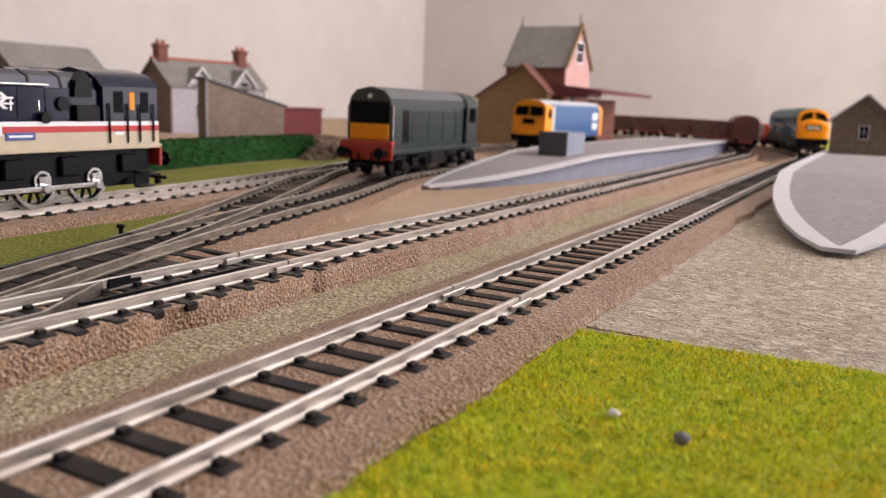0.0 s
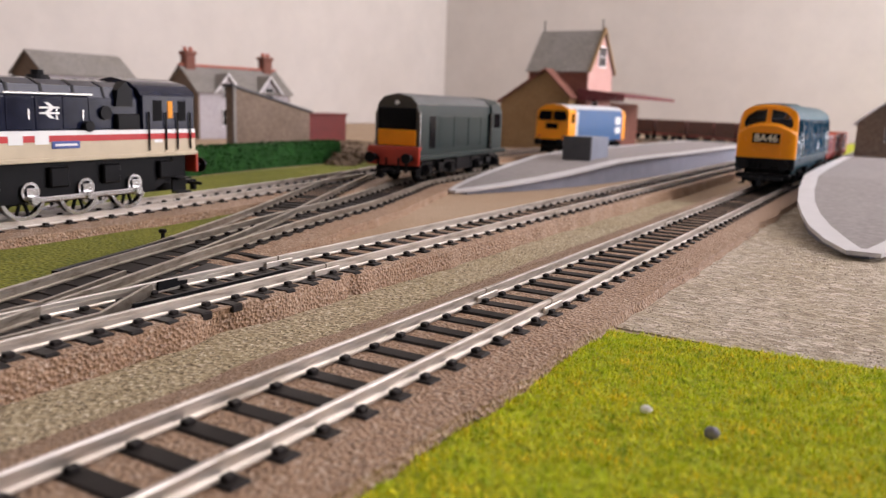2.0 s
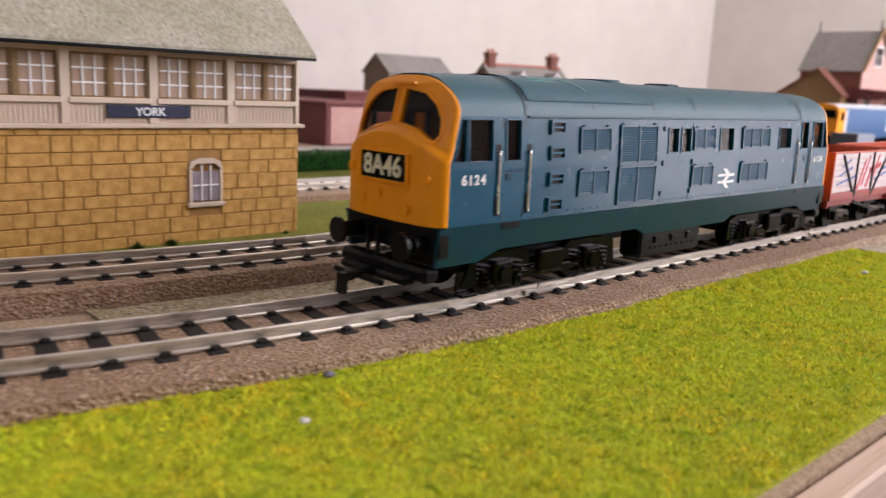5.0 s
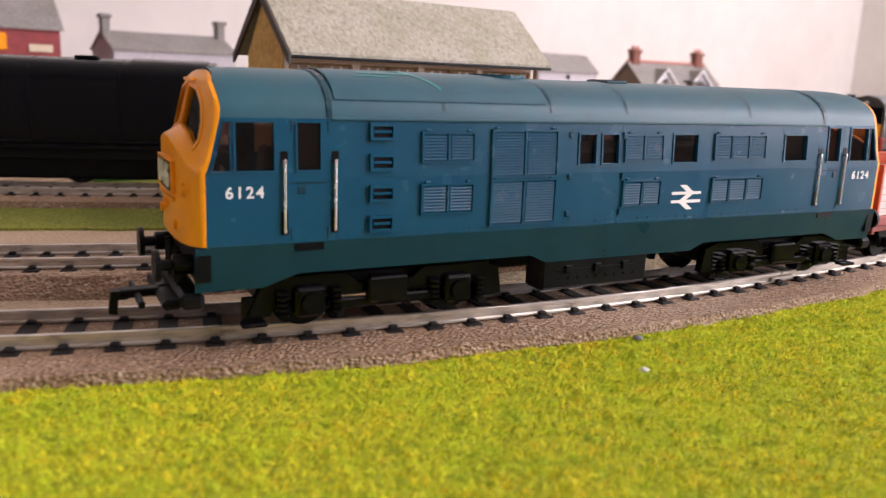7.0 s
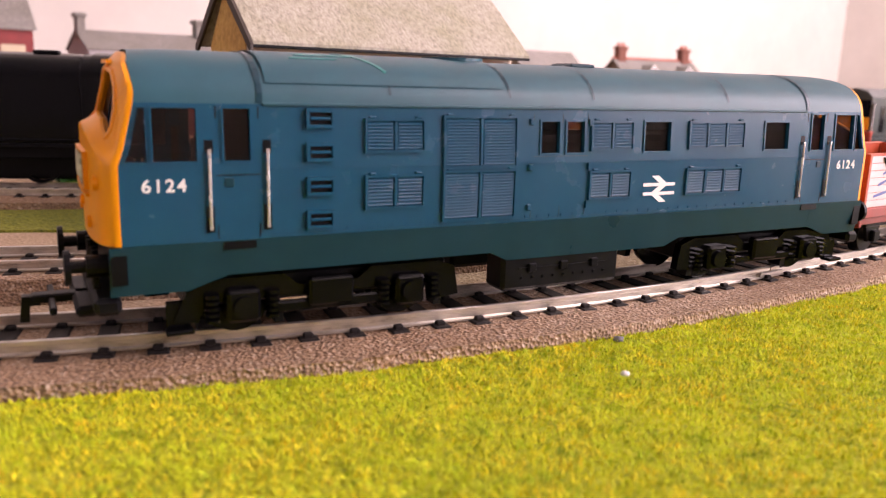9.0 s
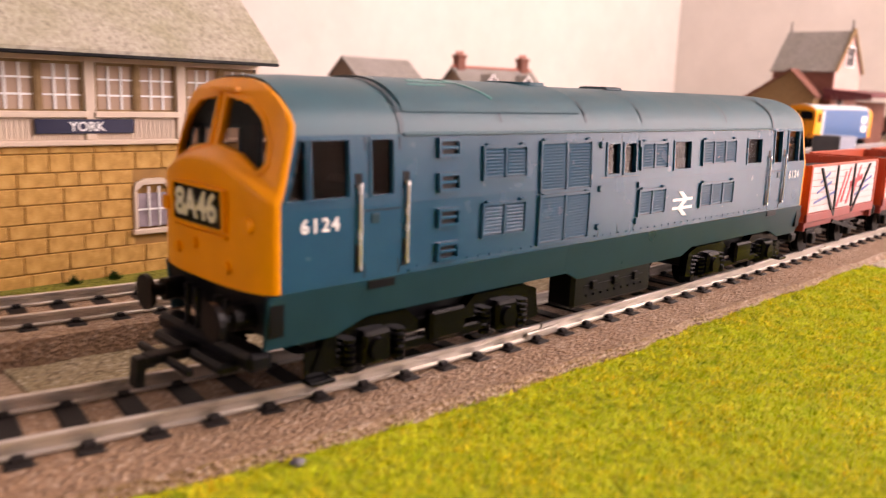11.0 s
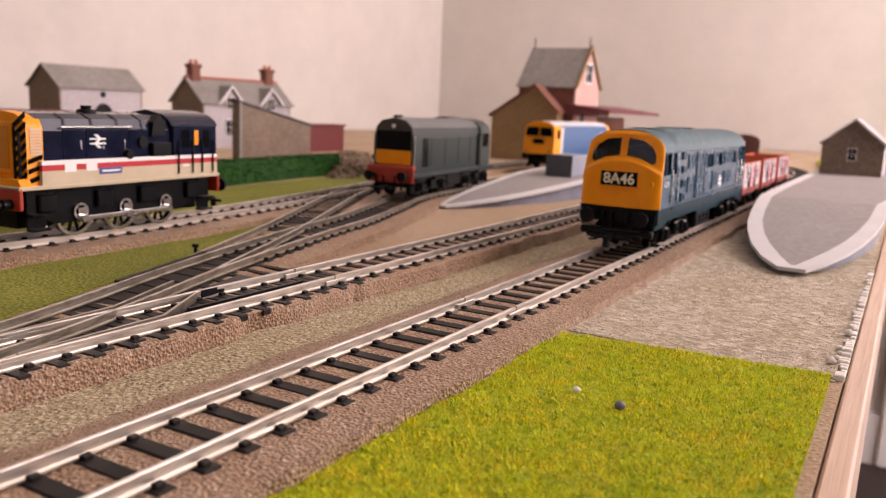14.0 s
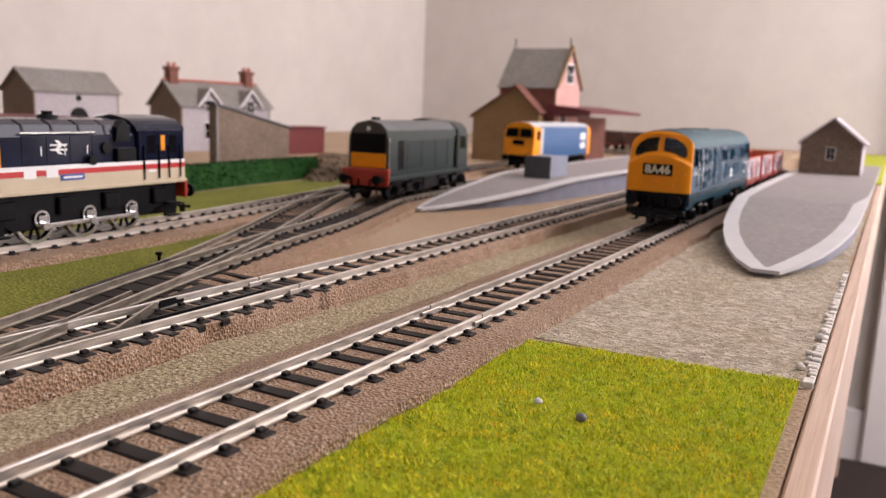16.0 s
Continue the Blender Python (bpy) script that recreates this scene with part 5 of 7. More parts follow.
def shunter():
    """Six-wheel shunting engine: long bonnet, cab behind, outside frames and coupling rods. The bonnet points to -y."""
    L = 108.0
    w = thing("shunting_locomotive", "dark shunting engine with red, white and cream bands", "locomotive")
    # running plate and frames
    part("running_plate", Shape().box(-16.6, 16.6, 0, L, 20.4, 22.0, 0.3), M_CREAM, w)
    for sd in (-1, 1):
        s = Shape().prism([(6, 20.5), (L - 5, 20.5), (L - 5, 16), (L - 12, 11), (86, 6.5), (18, 6.5), (10, 11), (6, 14)], 0, *sorted((sd * 10.8, sd * 12.6)))
        part("outside_frame", s, M_DULLBLACK, w)
        for k, y in enumerate((29.5, 52.5, 75.5)):
            wheel = part("driving_wheel", Shape().ring(0, y, 9.0, 9.0, 7.6, *sorted((sd * 7.4, sd * 9.8)), 32).cyl(0, y, 9.0, 2.0, *sorted((sd * 7.4, sd * 13.2)), 14), M_STEEL, w)
            s = Shape()
            for q in range(10):
                a = 2 * math.pi * q / 10
                p0 = Vector((0, math.cos(a) * 1.5, math.sin(a) * 1.5))
                p1 = Vector((0, math.cos(a) * 7.8, math.sin(a) * 7.8))
                n = Vector((0, -math.sin(a), math.cos(a))) * 0.35
                s.add([(sd * 8.0, y + p[1], 9.0 + p[2]) for p in (p0 - n, p0 + n, p1 + n, p1 - n)] + [(sd * 9.2, y + p[1], 9.0 + p[2]) for p in (p0 - n, p0 + n, p1 + n, p1 - n)], [(0, 1, 2, 3), (4, 5, 6, 7), (0, 1, 5, 4), (1, 2, 6, 5), (2, 3, 7, 6), (3, 0, 4, 7)])
            part("spoke", s, M_DULLBLACK, wheel)
            part("crank", Shape().prism([(y - 2.0, 11.8), (y + 2.0, 11.8), (y + 1.6, 6.0), (y - 1.6, 6.0)], 0, *sorted((sd * 12.8, sd * 14.4))).cyl(0, y, 7.6, 1.6, *sorted((sd * 13.6, sd * 16.2)), 14).ring(0, y, 10.2, 3.6, 2.6, *sorted((sd * 12.9, sd * 13.7)), 20), M_STEEL, w, "bright steel crank")
        part("coupling_rod", Shape().box(*sorted((sd * 14.4, sd * 15.4)), 29.0, 76.0, 6.7, 8.5, 0.3), M_STEEL, w, "bright steel coupling rod")
        for y in (14.0, 41.0, 64.0, 92.0):
            part("spring_block", Shape().box(*sorted((sd * 12.5, sd * 14.6)), y - 4, y + 4, 11.2, 18.5, 0.6), M_DULLBLACK, w)
        # front and rear steps
        for y in (5.5, 96.0):
            s = Shape().box(*sorted((sd * 12.4, sd * 16.2)), y, y + 8, 4.6, 5.4, 0.2).box(*sorted((sd * 12.4, sd * 16.2)), y, y + 8, 10.4, 11.2, 0.2).box(*sorted((sd * 12.2, sd * 13.0)), y, y + 8, 4.6, 20.4, 0.2)
            part("step_ladder", s, M_DULLBLACK, w)
        # bands along bonnet and cab
        x = sorted((sd * 14.0, sd * 15.9))
        band = part("cream_band", Shape().box(*x, 10.5, L - 1, 22.0, 27.4, 0.1), M_CREAM, w, "cream lower band")
        part("red_band", Shape().box(*sorted((sd * 14.2, sd * 16.0)), 10.5, L - 1.2, 27.4, 29.6), M_RED, band, "red band")
        part("white_band", Shape().box(*sorted((sd * 14.2, sd * 15.97)), 10.5, L - 1.2, 29.6, 31.2), M_WHITE, band, "white band")
        for y in (20.5, 30.5):
            part("band_break", Shape().box(*sorted((sd * 15.5, sd * 16.06)), y, y + 5.4, 26.6, 30.4), M_WHITE, band)
        plate = part("nameplate", Shape().box(*sorted((sd * 15.8, sd * 16.25)), 37.0, 48.5, 25.0, 27.6, 0.1), M_BLUEPRINT, band, "small blue nameplate")
        part("plate_bar", Shape().box(*sorted((sd * 16.2, sd * 16.32)), 38.2, 47.3, 25.9, 26.7), M_WHITE, plate)
        # bonnet doors, rails and grab irons
        xd = sorted((sd * 13.6, sd * 14.25))
        for k in range(4):
            y = 21.0 + k * 11.0
            part("bonnet_door", Shape().box(*xd, y + 0.4, y + 10.6, 31.6, 43.0, 0.25), M_NAVY, w)
            part("door_handle", Shape().box(*sorted((sd * 14.2, sd * 14.5)), y + 8.6, y + 9.1, 35.0, 38.6), M_HANDRAIL, w)
        part("bonnet_rail", Shape().box(*sorted((sd * 14.3, sd * 14.9)), 20.5, 56.0, 43.6, 44.3, 0.2), M_HANDRAIL, w, "long silver handrail")
        arrow_mark(w, pose(sd * 14.34 * MM, 38.0 * MM, 38.2 * MM, 0, 0, 90 if sd > 0 else -90), 8.0, 5.6, M_WHITE)
        # air tanks, horn box and cable gear before the cab
        part("toolbox", Shape().box(*sorted((sd * 12.0, sd * 16.2)), 66, 77, 31.2, 37.2, 0.4), M_DULLBLACK, w)
        part("filler_cap", Shape().cyl(0, 61.5, 37.5, 2.6, *sorted((sd * 13, sd * 15.4)), 14).cyl(0, 53, 32.6, 2.0, *sorted((sd * 13.4, sd * 16.6)), 12), M_DULLBLACK, w)
        part("exhaust_trunk", Shape().prism([(66, 40), (74, 40), (74, 46), (71, 49.4), (67, 46)], 0, *sorted((sd * 11.0, sd * 15.4))), M_DULLBLACK, w)
        # cab side with windows and door
        cab = part("cab_side", Shape().box(*sorted((sd * 15.0, sd * 15.85)), 78.5, L - 1.5, 22.0, 44.6, 0.2), M_NAVY, w)
        for y0, y1 in ((83.5, 88.5), (97.2, 101.6)):
            part("cab_window", Shape().box(*sorted((sd * 15.6, sd * 16.0)), y0, y1, 34.5, 42.6, 0.15), M_DARKGLASS, cab)
        part("lit_window", Shape().box(*sorted((sd * 15.6, sd * 16.05)), 91.5, 94.2, 35.6, 42.4, 0.15), M_YELLOW, cab, "yellow slip in the cab window")
        part("cab_numbers", Shape().box(*sorted((sd * 15.7, sd * 16.0)), 84, 88.4, 26.0, 27.2), M_WHITE, cab)
        for y in (81.0, 90.0, 96.3, 103.5):
            part("cab_handrail", Shape().cyl(2, sd * 16.5, y, 0.35, 23, 38, 8), M_DULLBLACK, cab)
    # bonnet, cab and roofs
    prof = [(14.0, 22.0), (14.0, 42.4), (12.3, 47.0), (8.0, 48.9), (0, 49.6), (-8.0, 48.9), (-12.3, 47.0), (-14.0, 42.4), (-14.0, 22.0)]
    part("bonnet", Shape().loft([[(x, y, z) for x, z in prof] for y in (11.0, 79.0)], close=True), M_NAVY, w, "dark grey bonnet", auto=12)
    for y in (23, 36, 49, 62):
        part("bonnet_strap", Shape().loft([[(x * 1.012, yy, z * 1.004 + 0.1) for x, z in prof[1:-1]] for yy in (y - 0.5, y + 0.5)], caps=False), M_DULLBLACK, w)
    part("shine_panel", Shape().box(-14.12, 14.12, 14, 64, 42.1, 42.4), M_NAVY, w)
    prof2 = [(15.6, 44.4), (14.6, 46.4), (10, 49.4), (0, 51.2), (-10, 49.4), (-14.6, 46.4), (-15.6, 44.4)]
    part("cab_roof", Shape().loft([[(x, y, z) for x, z in prof2] for y in (77.6, L - 0.6)], close=True), M_NAVY, w, "dark rounded cab roof", auto=40)
    part("cab_back", Shape().box(-15.2, 15.2, L - 2.2, L - 1.2, 22, 45), M_NAVY, w)
    part("cab_front", Shape().box(-15.2, 15.2, 78.2, 79.2, 22, 45), M_NAVY, w)
    part("exhaust_cap", Shape().cyl(2, 0, 45, 4.6, 49.0, 50.6, 18, 3.6).cyl(2, 0, 45, 2.2, 50.4, 52.2, 12), M_DULLBLACK, w)
    # yellow radiator end with wasp stripes
    prof3 = [(14.2, 22.0), (14.2, 43.6), (12.6, 46.8), (8.1, 48.8), (0, 49.6), (-8.1, 48.8), (-12.6, 46.8), (-14.2, 43.6), (-14.2, 22.0)]
    end = part("radiator_end", Shape().loft([[(x, y, z) for x, z in prof3] for y in (5.6, 12.6)], close=True), M_YELLOW, w, "yellow radiator end with black stripes", auto=40)
    part("radiator_panel", Shape().box(-7.0, 7.0, 4.9, 6.0, 26.0, 45.6, 0.5), M_YELLOW, end)
    part("radiator_louvres", Shape().box(-5.6, 5.6, 4.6, 5.4, 28.0, 44.0, 0.2), paint("amber_grille_paint", (0.6, 0.2, 0.004), 0.45), end)
    s = Shape()
    for sd in (-1, 1):
        for k in range(7):
            z = 23.0 + k * 3.7
            s.prism([(sd * 7.3, z - 2.4), (sd * 14.1, z + 2.4), (sd * 14.1, z + 4.4), (sd * 7.3, z - 0.4)], 1, 5.2, 5.75)
            if k < 3:
                s.prism([(6.0, 22.6 + k * 3.7), (12.2, 24.6 + k * 3.7), (12.2, 26.4 + k * 3.7), (6.0, 24.4 + k * 3.7)], 0, *sorted((sd * 14.1, sd * 14.45)))
    part("wasp_stripe", s, M_BLACK, end, "black diagonal stripes")
    for sd in (-1, 1):
        s = Shape()
        for k in range(9):
            s.box(*sorted((sd * 14.1, sd * 14.5)), 7.0, 11.8, 33.4 + k * 1.15, 34.1 + k * 1.15)
        part("side_louvre", s, M_CREAM, end)
        part("ladder", Shape().box(sd * 9.6 - 0.35, sd * 9.6 + 0.35, 3.6, 4.4, 22, 44).box(sd * 12.4 - 0.35, sd * 12.4 + 0.35, 3.6, 4.4, 22, 42), M_DULLBLACK, end)
    part("front_plate", Shape().prism([(-16.4, 22.0), (16.4, 22.0), (14.4, 24.6), (-14.4, 24.6)], 1, 1.2, 6), M_YELLOW, w)
    for y, d in ((0.0, -1), (L, 1)):
        part("buffer_beam", Shape().box(-16.6, 16.6, *sorted((y, y - 1.8 * d)), 13.0, 21.6, 0.4), M_BEAM, w, "vermilion buffer beam")
        buffers(w, y, d, 15.4, 11.4)
        coupling(w, y, d, 6.5)
    part("inner_frames", Shape().box(-6.5, 6.5, 6, L - 6, 5.0, 20.4), M_DULLBLACK, w)
    return w


SHUNTER = place(shunter(), -192.2, -38.5, RAIL_TOP, 4.5)


def bonnet_diesel():
    """Green-grey bo-bo with a flat nose end, yellow half panel and red buffer beam. Nose towards -y."""
    L = 148.0
    w = thing("bonnet_diesel_locomotive", "faded green-grey diesel with yellow panel and red beam", "locomotive")
    prof = [(13.9, 15.0), (13.9, 39.5), (12.7, 44.4), (8.6, 48.6), (0, 50.6), (-8.6, 48.6), (-12.7, 44.4), (-13.9, 39.5), (-13.9, 15.0)]
    part("body", Shape().loft([[(x, y, z) for x, z in prof[:3] + prof[-3:]] for y in (4, 128)], close=True), M_DKGREEN, w, auto=40)
    part("roof", Shape().loft([[(x * 1.004, y, z + 0.2) for x, z in prof[2:-2]] for y in (3.4, 128)], close=True), M_ROOFGREY, w, "pale grey roof", auto=50)
    part("cab", Shape().loft([[(x * 1.1, y, z + 0.4) for x, z in prof] for y in (122, 142)], close=True), M_DKGREEN, w, auto=40)
    part("footplate", Shape().box(-16.8, 16.8, 0, L, 12.6, 15.2, 0.4), M_DKGREEN, w)
    nose = part("nose_end", Shape().loft([[(x * 0.985, 3.2, z * 0.99 + 0.2) for x, z in prof], [(x, 4.2, z) for x, z in prof]], close=True), paint("olive_grey_nose", (0.045, 0.036, 0.022), 0.5, vary=0.2), w)
    part("nose_screen", Shape().box(-12.3, 12.3, 2.6, 3.6, 30.2, 42.6, 0.5), M_BLACK, nose, "black upper nose panel")
    part("yellow_panel", Shape().box(-12.3, 12.3, 2.5, 3.6, 20.8, 30.0, 0.4), M_YELLOW, nose, "yellow warning panel")
    part("headlamp", Shape().cyl(1, 0, 45.4, 1.3, 2.4, 3.6, 14), M_WHITE, nose)
    beam = part("buffer_beam", Shape().box(-16.8, 16.8, -1.6, 0.2, 9.6, 19.4, 0.5), M_BEAM, w, "vermilion buffer beam")
    part("beam_shelf", Shape().box(-16.4, 16.4, -1.4, 3.2, 18.6, 20.4, 0.4), M_BEAM, w)
    for x in (-9, -4, 4, 9):
        part("brake_pipe", Shape().cyl(2, x, -2.2, 0.6, 5, 14, 8), M_DULLBLACK, beam)
    buffers(w, -1.4, -1, 14.0, 11.6)
    coupling(w, -1.5, -1, 6.4)
    for sd in (-1, 1):
        for k, (y0, y1) in enumerate(((18, 27), (31, 52), (55, 76), (79, 99), (102, 116))):
            part("side_door", Shape().box(*sorted((sd * 13.7, sd * 14.25)), y0, y1, 19, 38, 0.3), M_BLACK if k == 0 else M_DKGREEN, w, "dark side grille" if k == 0 else "")
        part("cab_window", Shape().box(*sorted((sd * 15.0, sd * 15.5)), 125, 138, 30, 40, 0.3), M_DARKGLASS, w)
        part("cab_doorway", Shape().box(*sorted((sd * 13.8, sd * 15.5)), 117, 121.5, 16, 40, 0.3), M_BLACK, w)
        part("nose_handrail", Shape().cyl(2, sd * 14.4, 4, 0.4, 16, 40, 8), M_HANDRAIL, w)
        part("tank", Shape().box(*sorted((sd * 6, sd * 14.5)), 60, 84, 4, 12.8, 0.8), M_DULLBLACK, w)
    for yc, fl in ((33.0, True), (115.0, False)):
        bogie(w, yc, fl)
    return w


place(bonnet_diesel(), -181.0, 215, RAIL_TOP, 7.0)


def striped_diesel():
    """Large-logo diesel at the platform: yellow cab, blue side, white emblem."""
    L = 190.0
    w = thing("platform_diesel_locomotive", "blue and white diesel with yellow cab at the platform", "locomotive")
    pale = paint("pale_grey_panel_paint", (0.5, 0.52, 0.54), 0.45, vary=0.08)
    mid = paint("large_logo_blue_paint", (0.02, 0.09, 0.22), 0.4, vary=0.1)
    prof = [(17, 13), (17, 41), (15, 45), (9, 48.6), (0, 49.6), (-9, 48.6), (-15, 45), (-17, 41), (-17, 13)]
    part("body", Shape().loft([[(x, y, z) for x, z in prof] for y in (26, L - 14)], close=True), mid, w, auto=40)
    part("roof", Shape().loft([[(x * 1.003, y, z + 0.25) for x, z in prof[2:-2]] for y in (6, L - 6)], close=True), pale, w, "pale grey roof", auto=50)
    for y0, y1 in ((2.5, 22), (L - 14, L - 2.5)):
        part("cab_side", Shape().loft([[(x * 0.99, y, z) for x, z in prof] for y in (y0, y1)], close=True), M_YELLOW, w, "yellow cab", auto=40)
    part("white_panel", Shape().box(-17.1, 17.1, 20, 27, 14, 44, 0.2), pale, w)
    front = part("cab_front", Shape().loft([[(x * 0.97, -0.5 + max(0, z - 34) * 0.3, z) for x, z in prof], [(x * 0.99, 3.0 + max(0, z - 34) * 0.3, z) for x, z in prof]], close=True), M_YELLOW, w, auto=40)
    for sd in (-1, 1):
        part("windscreen", Shape().prism([(sd * 1.4, 34.5), (sd * 14.6, 34.5), (sd * 13.0, 43.0), (sd * 1.4, 43.5)], 1, -0.4, 2.6), M_DARKGLASS, front)
        part("white_emblem", Shape().box(*sorted((sd * 16.9, sd * 17.2)), 150, 168, 20, 27, 0.1).box(*sorted((sd * 16.9, sd * 17.2)), 150, 168, 30, 38, 0.1), M_WHITE, w, "large white emblem")
        part("side_window", Shape().box(*sorted((sd * 16.9, sd * 17.2)), 8, 16, 32, 41, 0.1), M_DARKGLASS, w)
    part("headcode_strip", Shape().box(-6, 6, -1.2, 0, 26.5, 31.5, 0.3), M_BLACK, front)
    part("buffer_beam", Shape().box(-16.8, 16.8, -1.4, 2, 10, 16, 0.4), M_BLACK, w)
    part("red_light", Shape().box(-14, -11, -1.8, -1.2, 18, 20, 0.2).box(11, 14, -1.8, -1.2, 18, 20, 0.2), M_BEAM, w)
    buffers(w, -1.0, -1, 14.0, 11.6)
    for yc, fl in ((36.0, True), (L - 36.0, False)):
        bogie(w, yc, fl)
    return w


place(striped_diesel(), -228, 558, RAIL_TOP, 1.5)


def boiler_engine(length, mats, name, label, cab):
    """Steam engine: boiler, smokebox door, chimney, dome, footplate and wheels. Smokebox towards -y."""
    black, accent = mats
    w = thing(name, label, "steam locomotive")
    part("boiler", Shape().cyl(1, 0, 32, 12.0, 6, length * 0.72, 28), black, w, auto=40)
    part("smokebox_door", Shape().cyl(1, 0, 32, 11.0, 3.4, 6.2, 24, 12.2), black, w)
    part("door_ring", Shape().ring(1, 0, 32, 9.4, 8.6, 2.6, 3.6), M_DULLBLACK, w)
    for k in range(4):
        part("boiler_band", Shape().ring(1, 0, 32, 12.25, 11.6, 18 + k * length * 0.15, 19 + k * length * 0.15, 28), accent, w)
    part("chimney", Shape().cyl(2, 0, 13, 3.4, 42, 50.4, 18, 4.2), M_DULLBLACK, w)
    part("dome", Shape().cyl(2, 0, length * 0.4, 5.0, 42, 48, 18, 2.4), accent, w)
    part("footplate", Shape().box(-16, 16, 0, length, 17, 18.6, 0.3), black, w)
    part("front_beam", Shape().box(-16.4, 16.4, -1.2, 1, 10, 18.6, 0.4), M_BEAM, w, "red buffer beam")
    buffers(w, -1, -1, 14.2, 11.4)
    for sd in (-1, 1):
        for k in range(4):
            y = 22 + k * (length - 44) / 3
            part("driving_wheel", Shape().ring(0, y, 9.5, 9.5, 8.0, *sorted((sd * 7.4, sd * 9.8)), 28).cyl(0, y, 9.5, 2, *sorted((sd * 7.4, sd * 11.5)), 12), M_DULLBLACK, w)
        part("side_rod", Shape().box(*sorted((sd * 11.4, sd * 12.4)), 22, length - 22, 8.5, 10.2, 0.3), M_STEEL, w)
        part("valance", Shape().box(*sorted((sd * 14.6, sd * 15.6)), 2, length - 2, 14.4, 17.2, 0.2), black, w)
    part("firebox", Shape().box(-13, 13, length * 0.64, length * 0.8, 18, 44, 4), black, w)
    if cab:
        part("cab", Shape().prism([(-15.5, 18), (15.5, 18), (15.5, 42), (10, 48.5), (0, 50.4), (-10, 48.5), (-15.5, 42)], 1, length * 0.8, length), black, w)
    return w


place(boiler_engine(150, (M_BLACK, M_BROWN), "steam_locomotive", "dark steam engine with copper dome behind the diesel", True), -285, 370, RAIL_TOP, 8.5)


def tender_engine():
    """Black coach-like steam tender engine standing on the inner curve."""
    L = 250.0
    w = thing("black_locomotive", "black steam engine and tender on the inner line", "steam locomotive")
    prof = [(15.6, 17.0), (15.9, 40.0), (14.4, 47.5), (9.0, 52.0), (0, 53.6), (-9.0, 52.0), (-14.4, 47.5), (-15.9, 40.0), (-15.6, 17.0)]
    part("casing", Shape().loft([[(x, y, z) for x, z in prof] for y in (-L, -36)], close=True), M_BLACK, w, "glossy black streamlined casing", auto=40)
    part("cab", Shape().loft([[(x * 1.02, y, z + 0.6) for x, z in prof] for y in (-36, -4)], close=True), M_BLACK, w, auto=40)
    part("tender_end", Shape().loft([[(x, y, z) for x, z in prof] for y in (-4, -0.5)], close=True), M_BLACK, w)
    for k in range(6):
        y = -L + 30 + k * 36
        part("casing_band", Shape().loft([[(x * 1.006, yy, z + 0.05) for x, z in prof] for yy in (y, y + 0.6)], caps=False), M_DULLBLACK, w)
    for sd in (-1, 1):
        part("running_board", Shape().box(*sorted((sd * 12, sd * 17)), -L, -1, 15.4, 17.2, 0.3), M_DULLBLACK, w)
        part("pipe_run", Shape().cyl(1, sd * 16.6, 18.6, 0.6, -L + 10, -8, 8), M_DULLBLACK, w)
        for k in range(6):
            y = -18 - k * 40
            wh = part("wheel", Shape().ring(0, y, 8.2, 8.2, 6.8, *sorted((sd * 7.4, sd * 9.8)), 28).cyl(0, y, 8.2, 1.8, *sorted((sd * 7.4, sd * 11)), 12), M_DULLBLACK, w)
            part("spring_hanger", Shape().box(*sorted((sd * 11, sd * 13)), y - 7, y + 7, 12, 14.8, 0.4), M_DULLBLACK, wh)
        part("cab_window", Shape().box(*sorted((sd * 16, sd * 16.4)), -226, -214, 28, 40, 0.3), M_DARKGLASS, w)
        part("number_patch", Shape().box(*sorted((sd * 15.6, sd * 16.1)), -232, -218, 22, 24, 0.1), paint("dim_gilt_print", (0.12, 0.08, 0.02), 0.5), w)
    part("roof_vent", Shape().box(-3, 3, -60, -50, 53.2, 54.6, 0.5), M_DULLBLACK, w)
    part("rear_beam", Shape().box(-16, 16, -1, 1.2, 10, 17.5, 0.4), M_DULLBLACK, w)
    part("inner_frame", Shape().box(-7, 7, -L + 4, -4, 1.5, 17), M_DULLBLACK, w)
    for sd in (-1, 1):
        part("frame_plate", Shape().prism([(-L + 6, 16), (-3, 16), (-3, 7), (-8, 3.5), (-L + 12, 3.5), (-L + 6, 8)], 0, *sorted((sd * 10.6, sd * 11.6))), M_DULLBLACK, w)
        part("side_pipe", Shape().box(*sorted((sd * 14.8, sd * 15.6)), -L + 4, -2, 11.0, 15.6, 0.3), M_DULLBLACK, w)
    buffers(w, 1, 1, 14.0, 11.4)
    return w


te = tender_engine()
x, y, h = on_line(197, -300)
te.matrix_basis = pose(-221.0 * MM, -258 * MM, RAIL_TOP * MM, 0, 0, -23)


# ------------------------------------------------------------------ platforms
M_PLATTOP = speckled("grey_platform_card", [(0.3, (0.22, 0.2, 0.19)), (0.6, (0.29, 0.265, 0.255)), (0.8, (0.35, 0.32, 0.31))], 12, 300, (0.93, 0.92, 0.92), 0.0001, 0.8)
M_PLATEDGE = paint("pale_grey_platform_edging", (0.56, 0.55, 0.55), 0.55, vary=0.06, scale=60)
M_PLATSIDE = paint("blue_grey_platform_wall", (0.2, 0.21, 0.26), 0.6, vary=0.12, scale=90)


